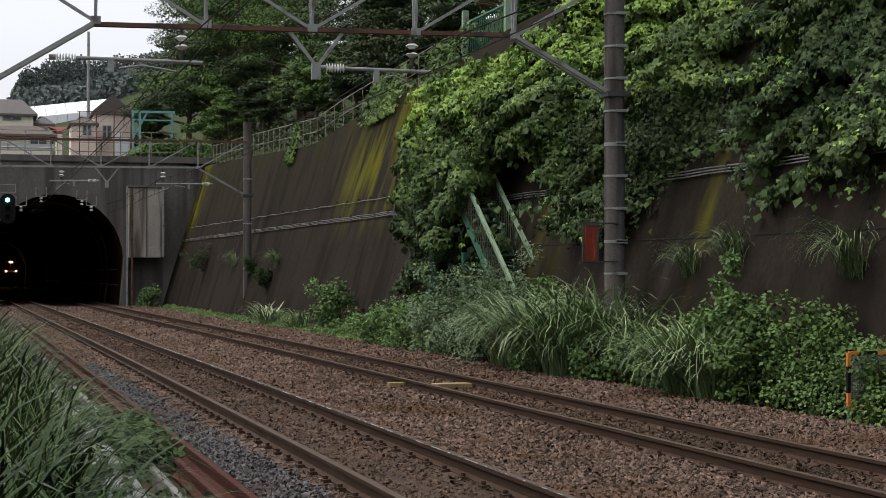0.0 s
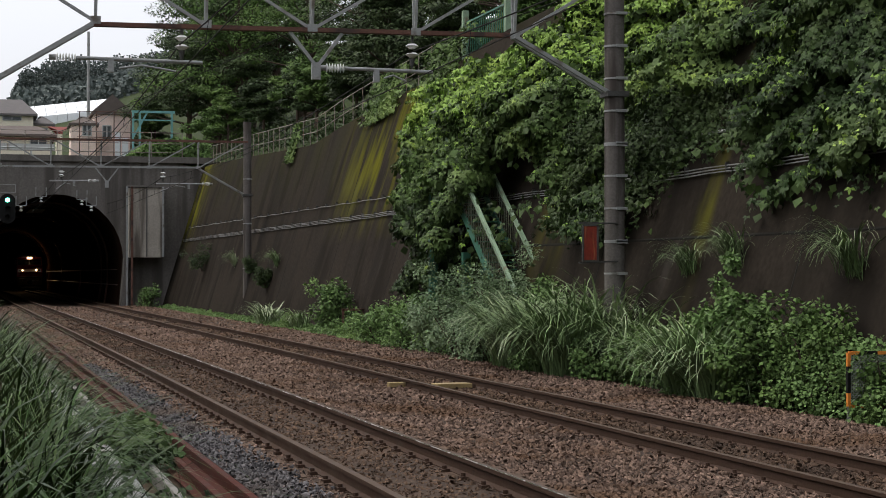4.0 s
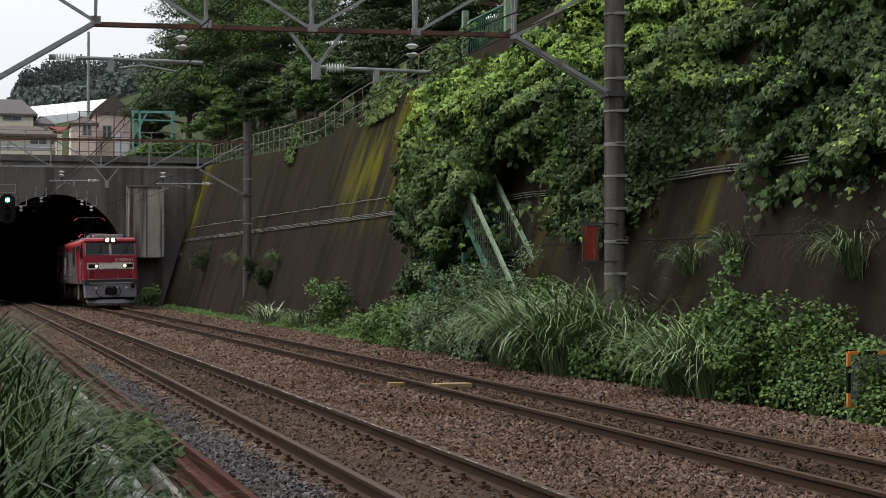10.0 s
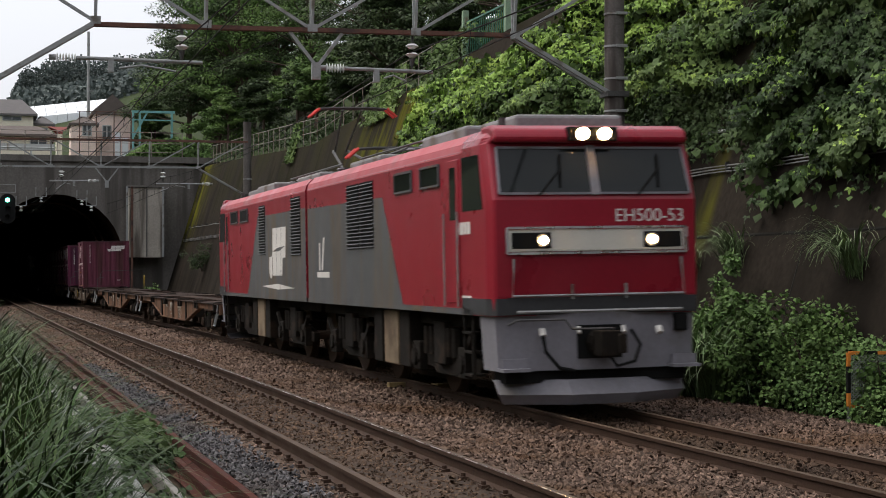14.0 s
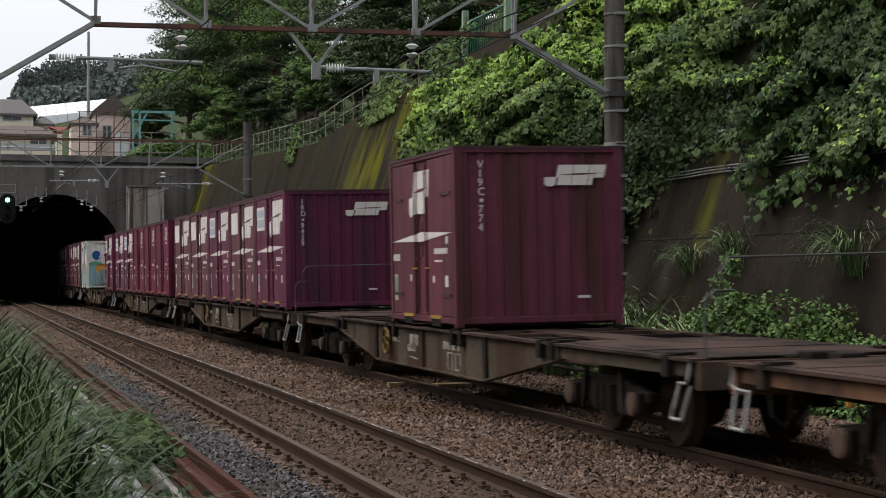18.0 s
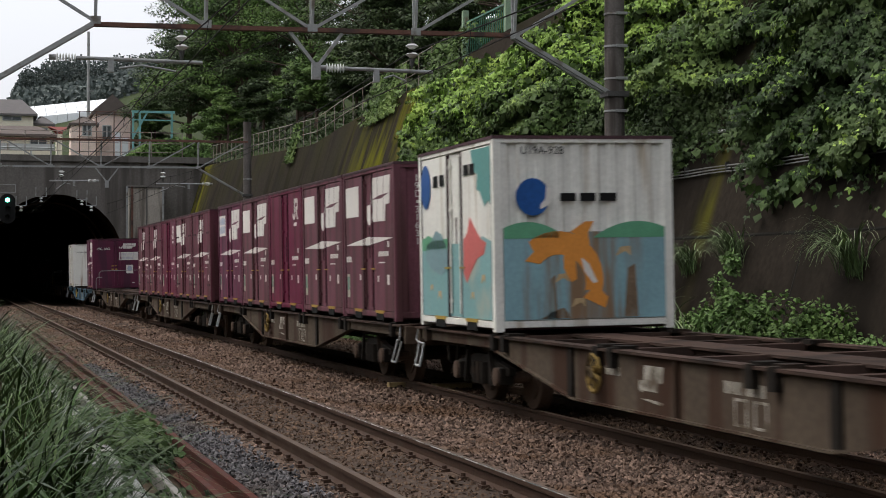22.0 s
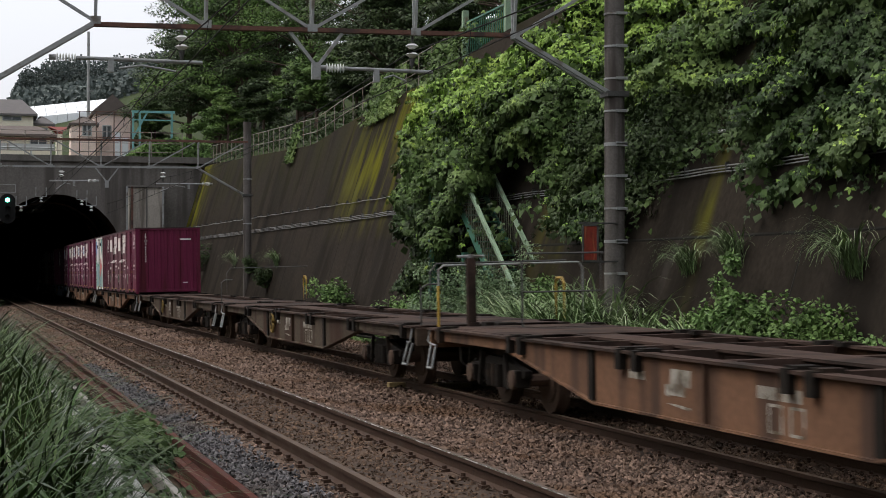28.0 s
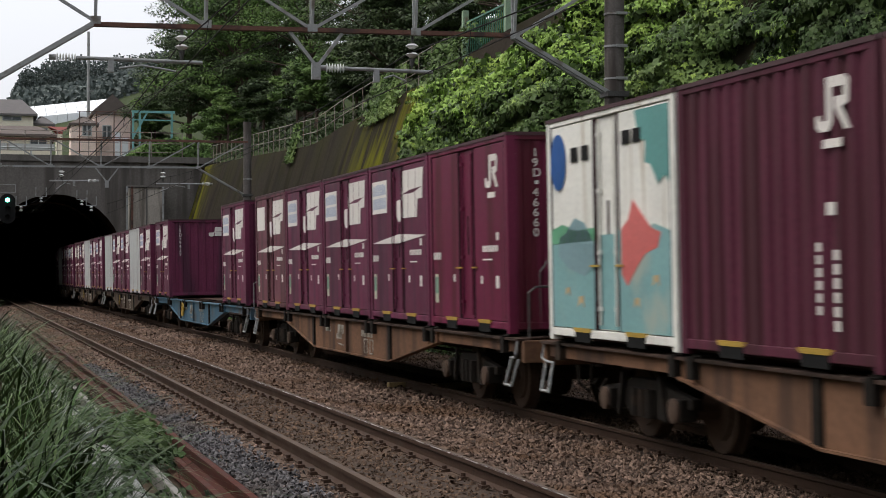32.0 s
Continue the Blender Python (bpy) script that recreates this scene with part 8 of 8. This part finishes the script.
# ---- trees ----
def tree(x, y, z, height, spread, count, leaf, material, label, seed, name="tree", drop=0.35):
    r = np.random.default_rng(seed)
    th = thing(name, label, "tree", "trees on the hillside")
    m = Mesh()
    m.tube([(x, y, z - 0.5), (x + 0.1, y, z + height * 0.4), (x, y + 0.1, z + height * 0.9)], [0.03 * height, 0.02 * height, 0.005 * height], 8)
    tr = part("trunk", m, BARK, th)
    k = 40
    c = np.stack([spread * 0.62 * r.normal(size=k), spread * 0.62 * r.normal(size=k), height * (drop + (1 - drop) * r.random(k))], 1)
    c[:, :2] *= (1.15 - 0.75 * np.clip((c[:, 2:3] / height - drop) / (1 - drop), 0, 1))
    m = Mesh()
    for q in c[::3]:
        m = Mesh()
        f = min(q[2] / height, 0.8) * 0.75
        m.tube([(x, y, z + height * f), (x + q[0] * 0.5, y + q[1] * 0.5, z + (height * f + q[2]) / 2), (x + q[0], y + q[1], z + q[2])], [0.012 * height, 0.007 * height, 0.002 * height], 6)
        part("limb", m, BARK, th)
    pick = r.integers(0, k, count)
    d = unit(r.normal(size=(count, 3)))
    rad = spread * (0.22 + 0.16 * r.random(k))[pick]
    P = np.array([x, y, z]) + c[pick] + d * (rad * (0.5 + 0.5 * r.random(count) ** 0.5))[:, None] * np.array([1.15, 1.15, 0.4])
    V = leaves(P, d + 0.4 * r.normal(size=(count, 3)) + np.array([0, 0, -0.4]), d * np.array([0.7, 0.7, 1.0]) + np.array([0, -0.2, 0.7]), leaf * (0.6 + 0.7 * r.random(count)), 0.9, SPRIG)
    part("crown", soup("crown", V, SPRIGF, material), material, th)
    return th


wood = random.Random(11)
lay = []
for s0 in (112, 104, 97, 90, 84, 78, 72, 67, 62, 57, 53):
    for d0 in (3.0, 9.0, 16.0):
        lay.append((s0 + wood.uniform(-2, 2), d0 + wood.uniform(-1.2, 1.2)))
for k, (s0, d0) in enumerate(lay):
    sw = min(s0, 104)
    p = wall_at(sw, wall_top(sw))
    x, y = p.x + d0 + (0.0 if s0 < 105 else -1.0), float(line(s0).y)
    z = float(slope_height(sw, d0))
    h = wood.uniform(6.5, 9.5) if d0 > 5 else wood.uniform(3.2, 5.2)
    if s0 < 60 and d0 < 6:
        h *= 0.55
    light = wood.random() < 0.35
    many, leaf = (11500, 0.155) if d0 < 12 else (4500, 0.22)
    tree(x, y, z, h, h * 0.36, many, leaf, BRIGHTLEAF if light else TREELEAF, "broad-leaved tree in the dense hillside wood" if not light else "lighter green tree in the hillside wood", 100 + k)
for k, (x, y, z, h) in enumerate([(12.6, 131, 9.5, 5.5), (14.6, 126, 10.0, 9), (17.2, 131, 10, 14), (18.2, 128, 11, 13), (18.4, 140, 11, 14), (18, 135, 12, 14), (15.4, 115.5, 8.8, 5.5), (17.5, 116.5, 8.9, 7.5), (17.0, 124, 10, 12), (17.5, 121, 11, 12), (21, 126, 13, 13), (24, 132, 14, 14), (17.6, 137, 10.5, 14), (19.5, 142, 12, 15), (21.5, 141, 13, 15)]):
    tree(x, y, z, h, h * 0.31, 12000, 0.19, TREELEAF if k % 3 else BRIGHTLEAF, "tall dark broad-leaved tree above the tunnel", 200 + k)
# the wood on the far hill: too dense to count
for n, inner in ((14000, True), (28000, False)):
    x = 5.5 + 38 * rng.random(n)
    y = (334 if inner else 322) + 12 * rng.random(n)
    crest = np.interp(x, [5, 7, 9, 12, 17, 22, 26, 45], [34, 38.7, 39.7, 41.0, 41.8, 41.4, 42.2, 46]) + 1.0 * np.array([noise.noise((a * 0.55, 0, 5)) for a in x])
    crest = crest - 0.9 if inner else crest
    zb = 27.5 + (crest - 27.5) * rng.random(n) ** 0.7
    P = np.stack([x, y, zb], 1)
    size = (0.8 if inner else 0.34) * (1 + 0.8 * rng.random(n))
    ob = stuff("far_wood", leaves(P, rng.standard_normal((n, 3)) + np.array([0, 0, -0.4]), rng.standard_normal((n, 3)) * 0.6 + np.array([0, -0.7, 0.6]), size, 1.0, SPRIG), SPRIGF, HAZELEAF, "dark wooded hilltop far behind the houses, leaf colour greyed for haze", "wood")
n = 15000
x, y = 6.0 + 30 * rng.random(n), 250 + 72 * rng.random(n)
P = np.array([(a, b, plateau(a, b) + 2.6 * c) for a, b, c in zip(x, y, rng.random(n))])
stuff("far_wood", leaves(P, rng.standard_normal((n, 3)) + np.array([0, 0, -0.4]), rng.standard_normal((n, 3)) * 0.6 + np.array([0, -0.7, 0.6]), 0.55 * (1 + 0.8 * rng.random(n)), 1.0, SPRIG), SPRIGF, HAZELEAF, "dark scrub on the hillside behind the greenhouse, leaf colour greyed for haze", "wood")
# left bank wood that closes the near side
for k in range(9):
    y = -40 + k * 16.0
    if k in (3, 4):
        x, z = -22.0, 9.5
    else:
        x, z = -19 + wood.uniform(-3, 3), 8.5
    tree(x, y, z, wood.uniform(8, 11), 3.6, 900, 0.55, TREELEAF, "broad-leaved tree on the near bank", 300 + k)
# bushes on the terrace above the portal
n = 5000
x = rng.uniform(8.5, 14, n)
y = rng.uniform(108, 112, n)
P = np.stack([x, y, 8.4 + np.interp(x, [8.5, 10, 12, 14], [0.5, 1.6, 1.9, 1.7]) * rng.random(n) ** 0.7], 1)
stuff("terrace_bushes", leaves(P, rng.standard_normal((n, 3)), rng.standard_normal((n, 3)) * 0.4 + np.array([0, -0.6, 0.7]), 0.14 + 0.1 * rng.random(n)), LEAFF, WEED, "bushes on the terrace above the tunnel", "bushes")

# rough growth on the slope behind the wall fence
n = 9000
s = 51 + 53 * rng.random(n)
d = 0.5 + 3.5 * rng.random(n) ** 1.3
tall = 0.25 + 0.9 * np.clip(vnoise(s, d, 0.5, 61) + 0.2, 0, 1)
P = np.array([wall_at(a, wall_top(a)) + Vector((b, 0, float(slope_height(a, b)) - wall_top(a) + c)) for a, b, c in zip(s, d, tall * rng.random(n))])
stuff("slope_weeds", leaves(P, rng.standard_normal((n, 3)) + np.array([-0.3, -0.2, 0.2]), rng.standard_normal((n, 3)) * 0.5 + np.array([-0.3, -0.3, 0.7]), 0.1 + 0.1 * rng.random(n), 0.8, SPRIG), SPRIGF, TREELEAF, "rough weeds behind the wall fence", "weeds")

# ---- foreground verge ----
tufts = 230
ty = 5.0 + 45 * rng.random(tufts) ** 1.7
tx = np.interp(ty, [5, 12, 20, 35, 50], [-0.45, -0.2, -0.15, -0.05, 0.15]) + np.interp(ty, [5, 12, 20, 35, 50], [0.75, 1.0, 1.05, 0.95, 0.85]) * rng.random(tufts)
td = np.where(rng.random(tufts) < 0.6, -0.4 + 0.8 * rng.standard_normal(tufts), rng.random(tufts) * 2 * math.pi)
each = 13
x = np.repeat(tx, each) + 0.07 * rng.standard_normal(tufts * each)
y = np.repeat(ty, each) + 0.16 * rng.standard_normal(tufts * each)
n = len(x)
hh = (0.45 + 1.05 * np.clip(1.0 - (x + 0.1) / 1.5, 0, 1)) * (0.55 + 0.6 * rng.random(n)) * np.interp(y, [5, 9, 16, 50], [0.75, 0.9, 1.05, 0.95])
P = np.stack([x, y, np.full(n, -0.35)], 1)
ld = np.repeat(td, each) + 0.7 * rng.standard_normal(n)
stuff("verge_grass", blades(P, hh * 1.6, ld, 1.4 + 1.6 * rng.random(n), 0.003 + 0.014 * rng.random(n) ** 2, 0.05 + 0.4 * rng.random(n)), BLADEF, NEARGRASS, "tall green grass on the near verge", "grass")
n = 1300
y = 8 + 24 * rng.random(n) ** 1.3
x = 0.75 + 0.85 * rng.random(n) + 0.15 * rng.standard_normal(n)
patch = vnoise(x, y, 0.8, 40) > -0.05
x, y = x[patch], y[patch]
n = len(x)
P = np.stack([x, y, -0.3 + 0.38 * rng.random(n)], 1)
stuff("verge_weeds", leaves(P, rng.standard_normal((n, 3)) * 0.8 + np.array([0.3, -0.2, 0]), rng.standard_normal((n, 3)) * 0.35 + np.array([0, -0.2, 0.9]), 0.06 + 0.07 * rng.random(n), 0.9), LEAFF, SHADEKUDZU, "broad-leaved creeper over the cable trough", "weeds")
n = 420
y = 17 + 3.6 * rng.random(n)
x = 1.35 + 0.55 * rng.random(n)
P = np.stack([x, y, -0.2 + 0.34 * rng.random(n)], 1)
stuff("verge_creeper", leaves(P, rng.standard_normal((n, 3)) * 0.8, rng.standard_normal((n, 3)) * 0.3 + np.array([-0.1, -0.3, 0.9]), 0.09 + 0.07 * rng.random(n), 1.0), LEAFF, SHADEKUDZU, "green creeper hanging over the spare rails", "weeds")


# ---- sleepers, rail clips, stones ----
m = Mesh()
m.prism([(-1.0, -0.2), (1.0, -0.2), (0.98, -0.157), (-0.98, -0.157)], -0.11, 0.11, "y")
sleeper_mesh = m.data("sleeper", SLEEPER)
m = Mesh()
for side in (-1, 1):
    for dx in (-0.105, 0.105):
        m.box(side * 0.55 + dx - 0.035, -0.06, -0.16, side * 0.55 + dx + 0.035, 0.06, -0.125)
        m.tube([(side * 0.55 + dx, 0, -0.13), (side * 0.55 + dx, 0, -0.095)], 0.022, 6)
clip_mesh = m.data("rail_clips", RAIL)
for near, th in ((False, FAR_TRACK), (True, NEAR_TRACK)):
    c = NEAR_CANT if near else CANT
    for k in range(150):
        s = 9.0 + k * 0.62
        p = railspot(s, 0, 0, near)
        at = pose(p.x, p.y, p.z, 0, -math.degrees(c), -math.degrees(heading(s)))
        ob = part("sleeper", sleeper_mesh, SLEEPER, th)
        ob.matrix_basis = at
        ob = part("rail_clips", clip_mesh, RAIL, th)
        ob.matrix_basis = at

STONE_V = np.array([(0.7, 0.6, -0.4), (-0.75, 0.6, -0.4), (-0.7, -0.65, -0.4), (0.75, -0.6, -0.4), (0.42, 0.05, 0.5), (-0.4, -0.05, 0.42)]) * 0.8
STONE_F = [(0, 1, 5), (0, 5, 4), (1, 2, 5), (2, 3, 4), (2, 4, 5), (3, 0, 4)]


def stones(s, o, z, size, seed):
    r = np.random.default_rng(seed)
    n = len(s)
    V = (STONE_V[None] + 0.75 * (r.random((n, 6, 3)) - 0.5)) * (size * (0.6 + 0.8 * r.random(n)))[:, None, None] * (0.6 + 0.7 * r.random((n, 1, 3)))
    turn, lean = r.random(n) * math.pi, 0.3 * r.normal(size=(2, n))
    q = unit(np.stack([np.cos(turn), lean[0], lean[1], np.sin(turn)], 1))
    w, x, y, zq = q.T
    R = np.stack([1 - 2 * (y * y + zq * zq), 2 * (x * y - zq * w), 2 * (x * zq + y * w), 2 * (x * y + zq * w), 1 - 2 * (x * x + zq * zq), 2 * (y * zq - x * w), 2 * (x * zq - y * w), 2 * (y * zq + x * w), 1 - 2 * (x * x + y * y)], 1).reshape(n, 3, 3)
    V = np.einsum("nij,nkj->nki", R, V)
    h = np.interp(s, G, _h)
    cx = np.interp(s, G, _x) + o * np.cos(h)
    cy = np.interp(s, G, _y) - o * np.sin(h)
    return V + np.stack([cx, cy, z], 1)[:, None, :]


def clear_of_rails(o):
    ok = np.ones(len(o), bool)
    for c in (NEAR_OFF, 0.0):
        for sd in (-0.55, 0.55):
            ok &= np.abs(o - c - sd) > 0.085
    return ok


n = 116000
s = 10.5 + 50 * rng.random(n) ** 1.5
o = -5.5 + 9.2 * rng.random(n)
inside = np.abs(o - NEAR_OFF) < 0.85
keep = clear_of_rails(o) & ~(inside & (rng.random(n) < 0.12))
s, o = s[keep], o[keep]
size = np.where(np.abs(o - NEAR_OFF) < 0.85, 0.016, 0.022) + 0.0006 * s
z = bed_z(o) + np.where(np.abs(o - NEAR_OFF) < 0.85, -0.006, 0.006) + 0.02 * rng.random(len(s))
far = 52 + 52 * rng.random(11000)
fo = -5.5 + 9.0 * rng.random(11000)
ok = clear_of_rails(fo)
s, o, z, size = np.concatenate([s, far[ok]]), np.concatenate([o, fo[ok]]), np.concatenate([z, bed_z(fo[ok]) + 0.01]), np.concatenate([size, np.full(ok.sum(), 0.065)])
# near track: oily stones; far track: shade under the train put into the colour
oil_and_shade = np.minimum(np.abs(o - NEAR_OFF), np.abs(o)) + 0.05 * vnoise(s, o, 0.8, 91) < 0.56
V = stones(s, o, z, size, 5)
stuff("ballast_stones", V[oil_and_shade], STONE_F, OILSHADESTONE, "dark ballast stones between the rails, oily on the near track, darkened for train shade on the far", "ballast")
stuff("ballast_stones", V[~oil_and_shade], STONE_F, STONE, "rust-brown crushed ballast stones between the rails", "ballast")
n = 16000
s = 12 + 25 * rng.random(n) ** 1.4
o = -5.42 + np.interp(s, [12, 18, 30, 37], [0.56, 0.5, 0.36, 0.2]) * rng.random(n) + 0.09 * rng.standard_normal(n)
z = bed_z(o) + 0.012 + 0.05 * rng.random(n) * np.clip((o + 5.6) * 3, 0, 1)
stuff("fresh_ballast", stones(s, o, z, np.full(n, 0.027), 6), STONE_F, NEWSTONE, "heap of fresh blue-grey ballast stones", "ballast")

# ---- everything that moves ----
motions()
